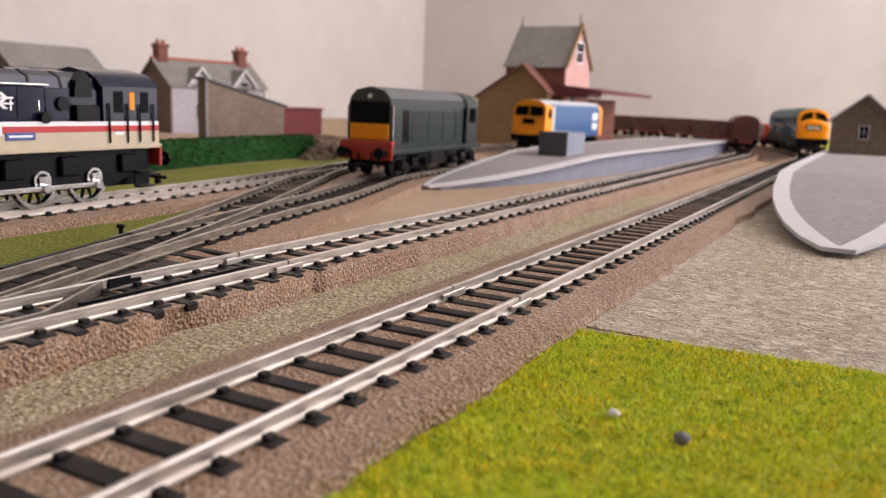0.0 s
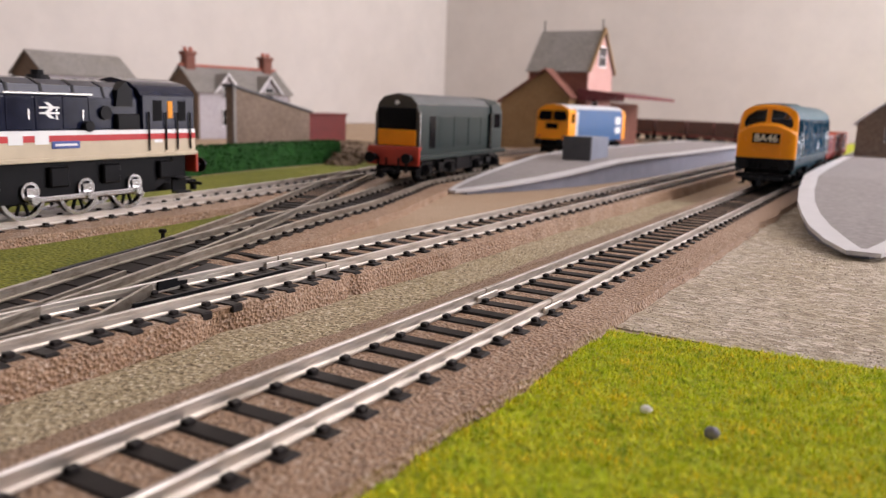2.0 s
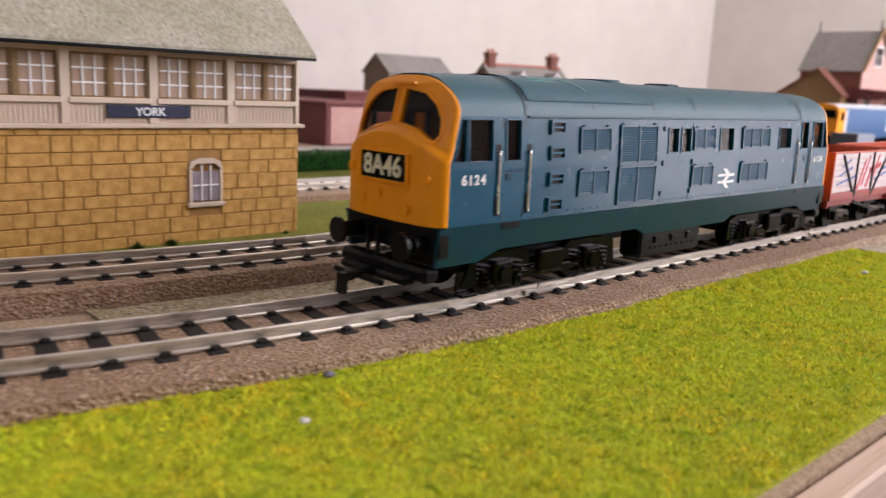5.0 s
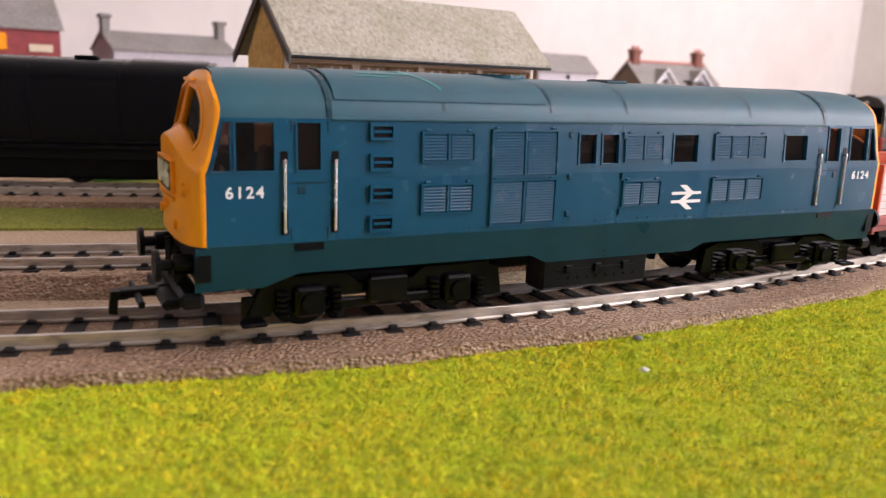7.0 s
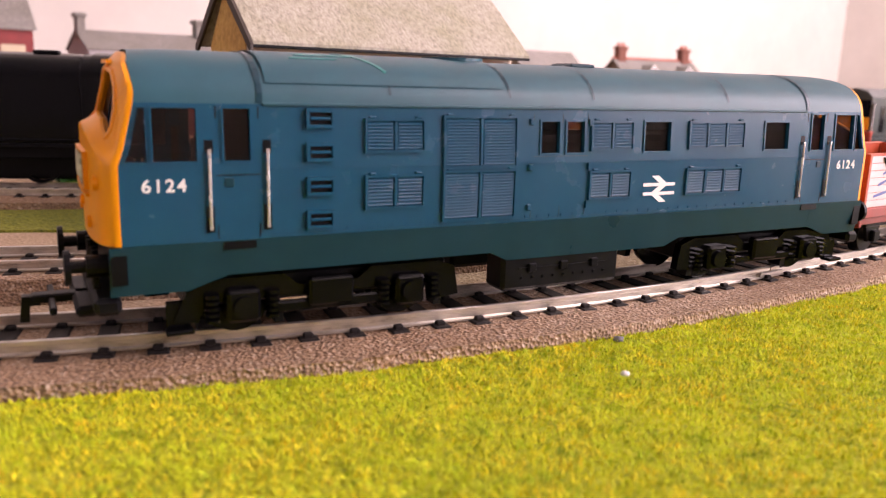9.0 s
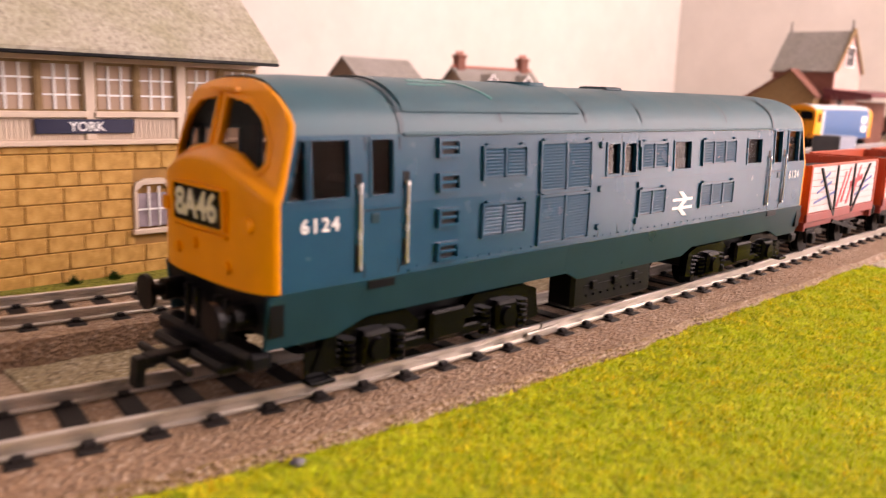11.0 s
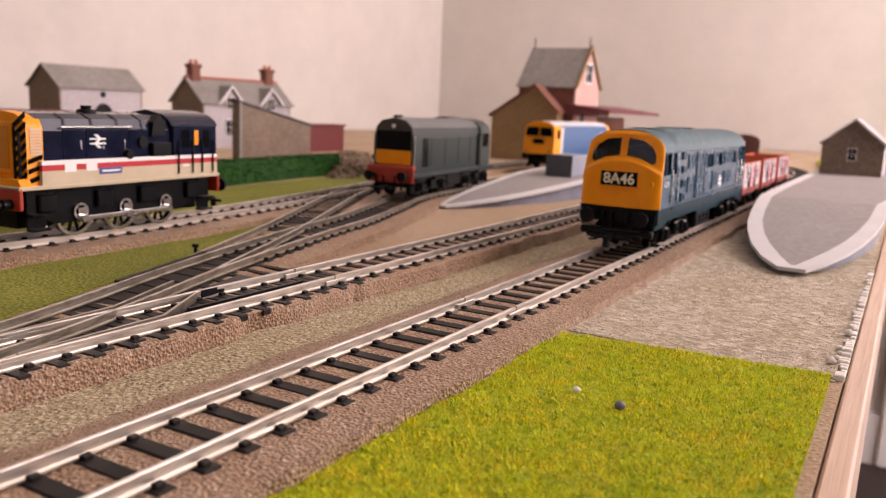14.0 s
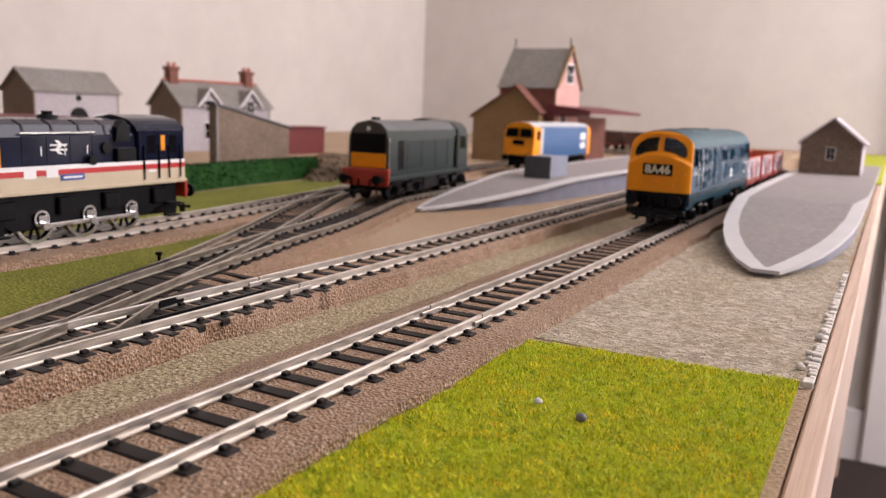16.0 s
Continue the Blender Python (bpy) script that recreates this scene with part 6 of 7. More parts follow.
def platform(name, label, outline, inner, z, z_tip):
    """Platform with a ramp: outline runs round the top; z rises along the ramp."""
    p = thing(name, label, "platform", "station platforms")
    n = len(outline)
    s = Shape()
    top = [(x, y, z(y)) for x, y in outline]
    cx, cy = sum(q[0] for q in outline) / n, max(q[1] for q in outline)
    wall = [(x + math.copysign(min(4.0, abs(cx - x)), cx - x), y + 7.0 * max(0.0, 1 - (y - outline[0][1]) / 60.0), h) for x, y, h in top]
    low = [(x, y, GROUND) for x, y, _ in wall]
    s.loft([low, [(a, b, c - 1.5) for a, b, c in wall]], close=True, caps=False)
    part("platform_wall", s, M_PLATSIDE, p, "blue-grey platform wall")
    s = Shape()
    outer = [(a, b, c) for a, b, c in top]
    inn = [(x, y, z(y)) for x, y in inner]
    drop = [(a, b, c - 1.6) for a, b, c in top]
    s.loft([[(a, b, c - 1.5) for a, b, c in wall], drop, outer, inn], close=True, caps=False)
    part("edging", s, M_PLATEDGE, p, "pale slab edging")
    s = Shape()
    inn2 = [(x, y, z(y) - 0.02) for x, y in inner]
    m = n // 2
    s.add(inn2, [(i, i + 1, n - 2 - i, n - 1 - i) for i in range(m - 1)])
    part("platform_surface", s, M_PLATTOP, p, "smooth grey platform surface")
    return p


def plat_outline(left, right):
    return left + right[::-1]


zr = lambda y: 7.0 + 15.0 * min(1.0, max(0.0, (y - 152) / 175.0))
ys = [152, 168, 190, 215, 245, 280, 330, 400, 520, 700, 880]
xl = [61.5, 52.5, 44.5, 38.5, 33.0, 29.0, 25.5, 24.0, 23.5, 23.5, 23.5]
xr = [73.0, 79.5, 86.0, 91.0, 95.0, 97.5, 98.8, 99.0, 99.0, 99.0, 99.0]
inl = [66.0, 60.0, 52.5, 46.0, 40.5, 36.5, 33.0, 31.5, 31.0, 31.0, 31.0]
inr = [68.0, 72.5, 78.0, 83.0, 87.0, 90.0, 91.5, 97.8, 98.6, 98.6, 98.6]
iy = [157.5, 172, 193, 217, 246, 280, 330, 400, 520, 700, 879]
platform("platform", "grey ramped station platform with pale curved edging", plat_outline(list(zip(xl, ys)), list(zip(xr, ys))), plat_outline(list(zip(inl, iy)), list(zip(inr, iy))), zr, 7)

zl = lambda y: 5.0 + 15.5 * min(1.0, max(0.0, (y - 228) / 190.0))
ys = [236, 250, 275, 305, 345, 400, 470, 560, 680, 800, 900]
xl = [-156, -160, -165, -169, -172, -175, -178, -180, -182, -184, -184]
xr = [-151, -142, -131, -122, -113, -105, -99, -96, -95, -95, -95]
inl = [-154.8, -157, -161, -164, -166.5, -169, -172, -174, -176, -178, -178]
inr = [-152.6, -147, -138, -129.5, -121, -113, -107, -104, -103, -103, -103]
iy = [241, 254, 278, 307, 346, 400, 470, 560, 680, 800, 899]
platform("platform", "grey island platform ramp with pale edging and blue-grey wall", plat_outline(list(zip(xl, ys)), list(zip(xr, ys))), plat_outline(list(zip(inl, iy)), list(zip(inr, iy))), zl, 5)

M_CRATE = paint("dark_grey_card", (0.075, 0.075, 0.08), 0.6, vary=0.15)
M_CRATE2 = paint("mid_grey_card", (0.22, 0.24, 0.29), 0.6, vary=0.1)
b = thing("stair_block", "dark grey card block standing on the platform", "stair block")
part("block_front", Shape().box(-11, 11, 0, 2, 0, 17.5, 0.4), M_CRATE, b)
part("block_side", Shape().box(-10.6, 10.6, 2, 40, 0, 17.0, 0.4), M_CRATE2, b)
place(b, -136, 388, 18.0, 0)


# ------------------------------------------------------------------ buildings
M_SLATE = speckled("grey_slate_print", [(0.3, (0.16, 0.15, 0.14)), (0.55, (0.24, 0.22, 0.2)), (0.8, (0.34, 0.32, 0.29))], 30, 260, (0.85, 0.84, 0.8), 0.0002, 0.75, False, (1, 2.2, 1))
M_SLATE2 = speckled("weathered_slate_print", [(0.28, (0.2, 0.18, 0.14)), (0.5, (0.36, 0.33, 0.26)), (0.75, (0.48, 0.45, 0.37))], 60, 480, (0.8, 0.82, 0.7), 0.0002, 0.7, False, (1, 2.0, 1))
M_REDTILE = paint("red_ridge_tile", (0.42, 0.1, 0.06), 0.6, vary=0.15)
M_BRICK = speckled("brown_red_brick_print", [(0.3, (0.13, 0.045, 0.03)), (0.55, (0.2, 0.075, 0.05)), (0.8, (0.29, 0.13, 0.09))], 40, 420, (0.85, 0.8, 0.8), 0.0002, 0.8)
M_BROWNWALL = speckled("brown_stone_print", [(0.3, (0.13, 0.09, 0.065)), (0.55, (0.2, 0.145, 0.105)), (0.8, (0.28, 0.21, 0.155))], 40, 380, (0.85, 0.84, 0.8), 0.0002, 0.8)
M_GREYWALL = speckled("pale_grey_render_print", [(0.3, (0.36, 0.33, 0.34)), (0.6, (0.44, 0.41, 0.42)), (0.8, (0.5, 0.47, 0.48))], 20, 300, (0.92, 0.9, 0.92), 0.0001, 0.85)
M_PINKBRICK = speckled("pink_brick_print", [(0.3, (0.46, 0.25, 0.21)), (0.6, (0.54, 0.33, 0.29)), (0.8, (0.6, 0.4, 0.36))], 30, 420, (0.92, 0.88, 0.88), 0.0001, 0.85)
M_MAROON = paint("maroon_canopy_card", (0.12, 0.02, 0.025), 0.6, vary=0.15)
M_BARGE = paint("white_bargeboard", (0.72, 0.7, 0.69), 0.5, vary=0.04)
M_CREAMBOARD = paint("cream_weatherboard", (0.62, 0.5, 0.39), 0.5, vary=0.05, scale=60)
M_SANDSTONE = speckled("golden_sandstone_print", [(0.3, (0.42, 0.22, 0.05)), (0.55, (0.58, 0.33, 0.085)), (0.8, (0.68, 0.43, 0.15))], 60, 420, (0.86, 0.8, 0.7), 0.0002, 0.75)
M_MORTAR = paint("dark_ochre_mortar", (0.34, 0.18, 0.05), 0.8, vary=0.2)
M_OLIVEWALL = speckled("ochre_brown_card", [(0.3, (0.2, 0.12, 0.05)), (0.6, (0.28, 0.18, 0.085)), (0.8, (0.34, 0.23, 0.12))], 30, 300, (0.9, 0.86, 0.8), 0.0001, 0.85)


def gable_roof(b, x0, x1, y0, y1, ze, zr_, over, mat, along="y", thick=1.4, name="roof", over_y=None):
    """Two roof slabs on a ridge that runs along y or x."""
    oy = over if over_y is None else over_y
    if along == "y":
        xm = (x0 + x1) / 2
        sl = (zr_ - ze) / (xm - x0)
        s = Shape()
        for d, xe in ((-1, x0 - over), (1, x1 + over)):
            ze2 = ze - over * sl
            s.prism([(xe, ze2), (xm, zr_), (xm, zr_ + thick), (xe, ze2 + thick)], 1, y0 - oy, y1 + oy)
    else:
        ym = (y0 + y1) / 2
        sl = (zr_ - ze) / (ym - y0)
        s = Shape()
        for d, ye in ((-1, y0 - over), (1, y1 + over)):
            ze2 = ze - over * sl
            s.prism([(ye, ze2), (ym, zr_), (ym, zr_ + thick), (ye, ze2 + thick)], 0, x0 - over, x1 + over)
    return part(name, s, mat, b)


def house_walls(b, x0, x1, y0, y1, z0, ze, zr_, mat, gable_mat, along="y", t=2.0):
    if along == "y":
        part("front_wall", Shape().box(x1 - t, x1, y0 + t, y1 - t, z0, ze), mat, b)
        part("back_wall", Shape().box(x0, x0 + t, y0 + t, y1 - t, z0, ze), mat, b)
        xm = (x0 + x1) / 2
        for a, c in ((y0, y0 + t), (y1 - t, y1)):
            part("gable_wall", Shape().prism([(x0, z0), (x1, z0), (x1, ze), (xm, zr_ - 0.2), (x0, ze)], 1, a, c), gable_mat, b)
    else:
        part("front_wall", Shape().box(x0 + t, x1 - t, y0, y0 + t, z0, ze), mat, b)
        part("back_wall", Shape().box(x0 + t, x1 - t, y1 - t, y1, z0, ze), mat, b)
        ym = (y0 + y1) / 2
        for a, c in ((x0, x0 + t), (x1 - t, x1)):
            part("gable_wall", Shape().prism([(y0, z0), (y1, z0), (y1, ze), (ym, zr_ - 0.2), (y0, ze)], 0, a, c), gable_mat, b)


def house_window(b, axis, pos, a0, a1, z0, z1, out, frame_mat, bars=(1, 1)):
    """Window on a wall facing along an axis: frame, pane and glazing bars."""
    def bx(p0, p1, q0, q1, r0, r1):
        lo, hi = sorted((p0, p1))
        return (lo, hi, q0, q1, r0, r1) if axis == 0 else (q0, q1, lo, hi, r0, r1)
    t = max(0.6, (a1 - a0) * 0.07)
    s = Shape()
    s.box(*bx(pos, pos + out, a0 - t, a1 + t, z1, z1 + t)).box(*bx(pos, pos + out, a0 - t, a1 + t, z0 - t, z0)).box(*bx(pos, pos + out, a0 - t, a0, z0, z1)).box(*bx(pos, pos + out, a1, a1 + t, z0, z1))
    fr = part("window_frame", s, frame_mat, b)
    part("pane", Shape().box(*bx(pos - out * 0.2, pos + out * 0.3, a0, a1, z0, z1)), M_DARKGLASS, fr)
    s = Shape()
    for k in range(1, bars[0] + 1):
        c = a0 + (a1 - a0) * k / (bars[0] + 1)
        s = Shape()
        part("glazing_bar", s.box(*bx(pos, pos + out * 0.8, c - t * 0.3, c + t * 0.3, z0, z1)), frame_mat, fr)
    for k in range(1, bars[1] + 1):
        c = z0 + (z1 - z0) * k / (bars[1] + 1)
        part("glazing_bar", Shape().box(*bx(pos, pos + out * 0.75, a0, a1, c - t * 0.3, c + t * 0.3)), frame_mat, fr)
    return fr


def cottage():
    b = thing("house", "brown stone house with red ridge and two chimneys", "house", "low-relief houses")
    x0, x1, y0, y1, z0, ze, zt = -38, 38, 0, 143, GROUND, 64, 94
    house_walls(b, x0, x1, y0, y1, z0, ze, zt, M_GREYWALL, M_BROWNWALL)
    gable_roof(b, x0, x1, y0, y1, ze, zt, 4, M_SLATE)
    part("ridge_tile", Shape().box((x0 + x1) / 2 - 3, (x0 + x1) / 2 + 3, y0 - 4, y1 + 4, zt, zt + 3, 1), M_REDTILE, b, "red ridge tiles")
    for y in (10, 130):
        ch = part("chimney", Shape().box(-7, 7, y - 7, y + 7, 84, 112, 1).box(-8.5, 8.5, y - 8.5, y + 8.5, 108, 113, 1), M_BRICK, b, "red brick chimney")
        for d in (-4, 4):
            part("chimney_pot", Shape().cyl(2, 0, y + d, 2.4, 113, 118, 12), M_REDTILE, ch)
    for y in (42, 108):
        d = part("dormer", Shape().prism([(y - 17, 60), (y + 17, 60), (y + 17, 62), (y, 82), (y - 17, 62)], 0, 5, 39), M_GREYWALL, b, "small front gable")
        part("dormer_roof", Shape().prism([(y - 20, 61), (y, 84), (y, 86), (y - 20, 63)], 0, 4, 42).prism([(y + 20, 61), (y, 84), (y, 86), (y + 20, 63)], 0, 4, 42), M_SLATE, d)
        part("bargeboard", Shape().prism([(y - 20, 60), (y, 83), (y, 86), (y - 20, 63)], 0, 42, 44).prism([(y + 20, 60), (y, 83), (y, 86), (y + 20, 63)], 0, 42, 44), M_BARGE, d, "white bargeboard")
        house_window(b, 0, 39, y - 6, y + 6, 56, 70, 1.5, M_BARGE)
        house_window(b, 0, 38, y - 7, y + 7, 20, 40, 1.5, M_BARGE)
    return place(b, -742.3, 559.3, 0, -11)


def grey_house():
    b = thing("house", "grey rendered house with plain slate roof", "house", "low-relief houses")
    house_walls(b, -754, -700, 342, 451, GROUND, 75, 97, M_GREYWALL, M_BROWNWALL)
    gable_roof(b, -754, -700, 342, 451, 75, 97, 3, M_SLATE)
    part("round_window", Shape().cyl(0, 397, 67, 3.6, -701, -699.4, 16), M_DULLBLACK, b, "small dark round window")
    part("arched_doorway", Shape().prism([(397 + 12 * math.cos(math.pi * i / 12), 44 + 13 * math.sin(math.pi * i / 12)) for i in range(13)] + [(385, GROUND), (409, GROUND)], 0, -701, -699.4), M_DULLBLACK, b, "dark arched doorway")
    house_window(b, 0, -700, 360, 372, 30, 48, 1.2, M_BARGE)
    house_window(b, 0, -700, 418, 430, 30, 48, 1.2, M_BARGE)
    return b


def lean_to():
    b = thing("goods_shed", "brown card shed with a single sloping roof", "shed")
    part("long_wall", Shape().prism([(378, GROUND), (486, GROUND), (486, 43), (378, 65)], 0, -472, -470), M_BROWNWALL, b)
    part("back_wall", Shape().prism([(378, GROUND), (486, GROUND), (486, 43), (378, 65)], 0, -480, -478), M_BROWNWALL, b)
    part("tall_end", Shape().box(-478, -472, 378, 380, GROUND, 65), M_BROWNWALL, b)
    part("low_end", Shape().box(-478, -472, 484, 486, GROUND, 43), M_BROWNWALL, b)
    part("roof", Shape().prism([(374, 66.2), (490, 42.6), (490, 44.2), (374, 67.8)], 0, -482, -468), M_CRATE, b, "dark sloping roof")
    part("corner_post", Shape().box(-471, -468.6, 376.5, 380, GROUND, 66, 0.3), M_SLATE, b)
    return b


def station():
    b = thing("station_building", "brick station with steep slate tower roof and canopy", "station")
    # tower with a steep roof, ridge along x
    house_walls(b, -374, -290, 815, 905, GROUND, 105, 157, M_BRICK, M_PINKBRICK, "x")
    gable_roof(b, -374, -290, 815, 905, 105, 157, 2.5, M_SLATE, "x")
    part("gable_trim", Shape().prism([(813, 103), (860, 157), (860, 162), (809, 103)], 0, -289, -286).prism([(907, 103), (860, 157), (860, 162), (911, 103)], 0, -289, -286), M_OLIVEWALL, b)
    for x in (-373, -291):
        part("finial", Shape().cyl(2, x, 860, 0.9, 157, 172, 8), M_DULLBLACK, b)
    house_window(b, 0, -290, 848, 872, 112, 136, 1.4, M_BARGE)
    house_window(b, 0, -290, 832, 850, 40, 70, 1.4, M_BARGE)
    # lower wing whose plain gable faces the track
    part("wing", Shape().prism([(-400, GROUND), (-304, GROUND), (-304, 72), (-338, 103), (-400, 63)], 1, 790, 812), M_OLIVEWALL, b, "ochre brown gabled wing")
    part("wing_roof", Shape().prism([(-404, 61), (-338, 103.5), (-338, 106), (-404, 63.5)], 1, 786, 815).prism([(-300, 68), (-338, 103.5), (-338, 106), (-300, 70.5)], 1, 786, 815), M_BRICK, b)
    # platform range and its canopy
    part("long_range", Shape().box(-330, -292, 906, 1040, GROUND, 66), M_BRICK, b, "brick platform range")
    part("canopy", Shape().prism([(-300, 76), (-238, 71), (-238, 75), (-300, 82)], 1, 806, 1040), M_MAROON, b, "maroon platform canopy")
    s = Shape()
    for k in range(15):
        x = -298 + k * 4
        s.prism([(x, 75), (x + 3.4, 75), (x + 3.4, 68), (x + 1.7, 65.5), (x, 68)], 1, 805, 806.2)
    part("canopy_valance", s, M_MAROON, b)
    return b


def hut():
    b = thing("platform_hut", "small brown brick hut with white-edged gable roof", "hut")
    x0, x1, y0, y1, z0, ze, zt = 31, 84, 640, 745, 22, 52, 74
    house_walls(b, x0, x1, y0, y1, z0, ze, zt, M_GREYWALL, M_BROWNWALL)
    gable_roof(b, x0, x1, y0, y1, ze, zt, 3, M_GREYWALL)
    xm = (x0 + x1) / 2
    part("bargeboard", Shape().prism([(x0 - 3.6, ze - 3.2), (xm, zt - 0.2), (xm, zt + 1.8), (x0 - 3.6, ze - 0.6)], 1, y0 - 4.4, y0 - 3).prism([(x1 + 3.6, ze - 3.2), (xm, zt - 0.2), (xm, zt + 1.8), (x1 + 3.6, ze - 0.6)], 1, y0 - 4.4, y0 - 3), M_BARGE, b, "white bargeboard")
    house_window(b, 1, y0 - 0.2, 54, 61, 36, 47, -1.0, M_BARGE)
    return b


def signal_box():
    b = thing("signal_box", "sandstone and cream timber signal box with slate roof", "signal box")
    x0, x1, y0, y1 = -146.0, -114.0, -272.0, -164.0
    z0, zb, ze, zt = GROUND, 42.0, 67.0, 88.5
    core = part("base_wall", Shape().box(x0, x1 - 0.5, y0 + 0.5, y1 - 0.5, z0 - 1, zb), M_MORTAR, b, "golden sandstone base")
    rnd = random.Random(3)
    meshes = {}

    def block(axis, pos, a0, a1, za, zb_, out):
        w, h = round(a1 - a0, 1), round(zb_ - za, 1)
        key = (axis, w, h)
        if key not in meshes:
            s = Shape().box(0, out, 0, w, 0, h, 0.25) if axis == 0 else Shape().box(0, w, 0, out, 0, h, 0.25)
            me = s.mesh("stone_block")
            me.materials.append(M_SANDSTONE)
            meshes[key] = me
        if axis == 0:
            share("stone_block", meshes[key], core, pos, a0, za)
        else:
            share("stone_block", meshes[key], core, a0, pos, za)
    wy0, wy1, wz0, wz1 = -205.5, -196.0, 17.5, 29.5
    z = z0
    row = 0
    while z < zb - 1.0:
        h = min((4.0, 5.2, 4.6)[row % 3], zb - z)
        for axis in (0, 1):
            a, end = (y0, y1) if axis == 0 else (x0, x1)
            a -= (row * 3.7) % 6
            while a < end:
                w = rnd.choice((6.0, 8.0, 10.0, 12.0))
                lo, hi = max(a, y0 if axis == 0 else x0), min(a + w, end)
                if hi - lo > 1.2:
                    spans = [(lo, hi)]
                    if axis == 0 and z + h > wz0 - 1.5 and z < wz1 + 2.5 and hi > wy0 - 1.2 and lo < wy1 + 1.2:
                        spans = [(lo, min(hi, wy0 - 1.2)), (max(lo, wy1 + 1.2), hi)]
                    for q0, q1 in spans:
                        if q1 - q0 > 1.0:
                            block(axis, (x1 - 0.6) if axis == 0 else (y1 - 0.6), q0 + 0.12, q1 - 0.12, z + 0.12, z + h - 0.12, 0.6 + rnd.choice((0.0, 0.12)))
                a += w
        z += h
        row += 1
    # arched window in the base
    win = part("base_window", Shape().box(x1 - 0.6, x1 + 0.5, wy0, wy1, wz0, wz1 - 2), paint("lilac_grey_glazing", (0.3, 0.25, 0.28), 0.2, vary=0.3, scale=200), b)
    part("window_surround", Shape().box(x1 - 0.3, x1 + 0.9, wy0 - 1.4, wy0 - 0.2, wz0 - 1, wz1 - 1.5, 0.2).box(x1 - 0.3, x1 + 0.9, wy1 + 0.2, wy1 + 1.4, wz0 - 1, wz1 - 1.5, 0.2).box(x1 - 0.3, x1 + 1.6, wy0 - 2, wy1 + 2, wz0 - 2.2, wz0 - 0.6, 0.3).prism([(wy0 - 1.4, wz1 - 1.8), (wy0 + 1.5, wz1 + 0.6), (wy1 - 1.5, wz1 + 0.6), (wy1 + 1.4, wz1 - 1.8), (wy1 + 0.8, wz1 + 1.2), (wy1 - 2, wz1 + 2.4), (wy0 + 2, wz1 + 2.4), (wy0 - 0.8, wz1 + 1.2)][::-1], 0, x1 - 0.3, x1 + 0.9), M_CREAMBOARD, win)
    for k in (1, 2):
        c = wy0 + (wy1 - wy0) * k / 3
        part("glazing_bar", Shape().box(x1 + 0.4, x1 + 0.9, c - 0.25, c + 0.25, wz0, wz1), M_WHITE, win)
    part("glazing_bar", Shape().box(x1 + 0.4, x1 + 0.85, wy0, wy1, wz0 + 5, wz0 + 5.5), M_WHITE, win)
    # string course
    part("string_course", Shape().box(x0 - 1.5, x1 + 1.8, y0 - 1.5, y1 + 1.8, zb, zb + 1.4, 0.3), M_CREAMBOARD, b)
    # timber upper floor: corner posts, boarded panels and windows
    part("inner_floor", Shape().box(x0 + 1, x1 - 1, y0 + 1, y1 - 1, zb + 1, zb + 1.8), M_INTERIOR, b)
    part("inner_wall", Shape().box(x0 + 1, x0 + 2, y0 + 1, y1 - 1, zb + 1.8, ze - 1), M_CREAMBOARD, b)
    n = 4
    for k in range(n + 1):
        y = y0 + (y1 - y0) * k / n
        part("corner_post", Shape().box(x1 - 1.6, x1 + 0.4, max(y0, y - 1.5), min(y1, y + 1.5), zb + 1.4, ze, 0.2), M_CREAMBOARD, b)
    for k in range(n):
        a0, a1 = y0 + (y1 - y0) * k / n + 1.5, y0 + (y1 - y0) * (k + 1) / n - 1.5
        panel = part("boarded_panel", Shape().box(x1 - 1.4, x1 - 0.5, a0, a1, zb + 1.4, 50.5), M_CREAMBOARD, b)
        s = Shape()
        y = a0 + 0.7
        while y < a1 - 0.4:
            s.box(x1 - 0.6, x1 - 0.2, y - 0.28, y + 0.28, zb + 1.6, 49.4)
            y += 1.35
        tagged(part("cover_strip", s, M_CREAMBOARD, panel), kind="stuff")
        part("window_sill", Shape().box(x1 - 1.0, x1 + 0.9, a0 - 0.6, a1 + 0.6, 49.6, 51.4, 0.25), M_CREAMBOARD, panel)
        mid = (a0 + a1) / 2
        for q0, q1 in ((a0 + 0.3, mid - 0.7), (mid + 0.7, a1 - 0.3)):
            fr = part("sash", Shape().box(x1 - 1.2, x1 - 0.2, q0, q0 + 0.5, 51.4, 64.6).box(x1 - 1.2, x1 - 0.2, q1 - 0.5, q1, 51.4, 64.6).box(x1 - 1.2, x1 - 0.2, q0, q1, 64.0, 64.8).box(x1 - 1.2, x1 - 0.2, q0, q1, 51.4, 51.9), M_OLIVEWALL, b)
            part("pane", Shape().box(x1 - 1.0, x1 - 0.85, q0, q1, 51.4, 64.6), M_PANE, fr)
            for j in (1, 2):
                c = q0 + (q1 - q0) * j / 3
                part("glazing_bar", Shape().box(x1 - 0.9, x1 - 0.45, c - 0.28, c + 0.28, 51.6, 64.4), M_WHITE, fr)
                c = 51.4 + 13.2 * j / 3
                part("glazing_bar", Shape().box(x1 - 0.9, x1 - 0.5, q0, q1, c - 0.28, c + 0.28), M_WHITE, fr)
        part("mullion", Shape().box(x1 - 1.4, x1 + 0.1, mid - 0.7, mid + 0.7, 51.0, 65.0, 0.15), M_OLIVEWALL, b)
    part("head_beam", Shape().box(x1 - 1.6, x1 + 0.3, y0, y1, 64.8, ze, 0.2), M_CREAMBOARD, b)
    xm = (x0 + x1) / 2
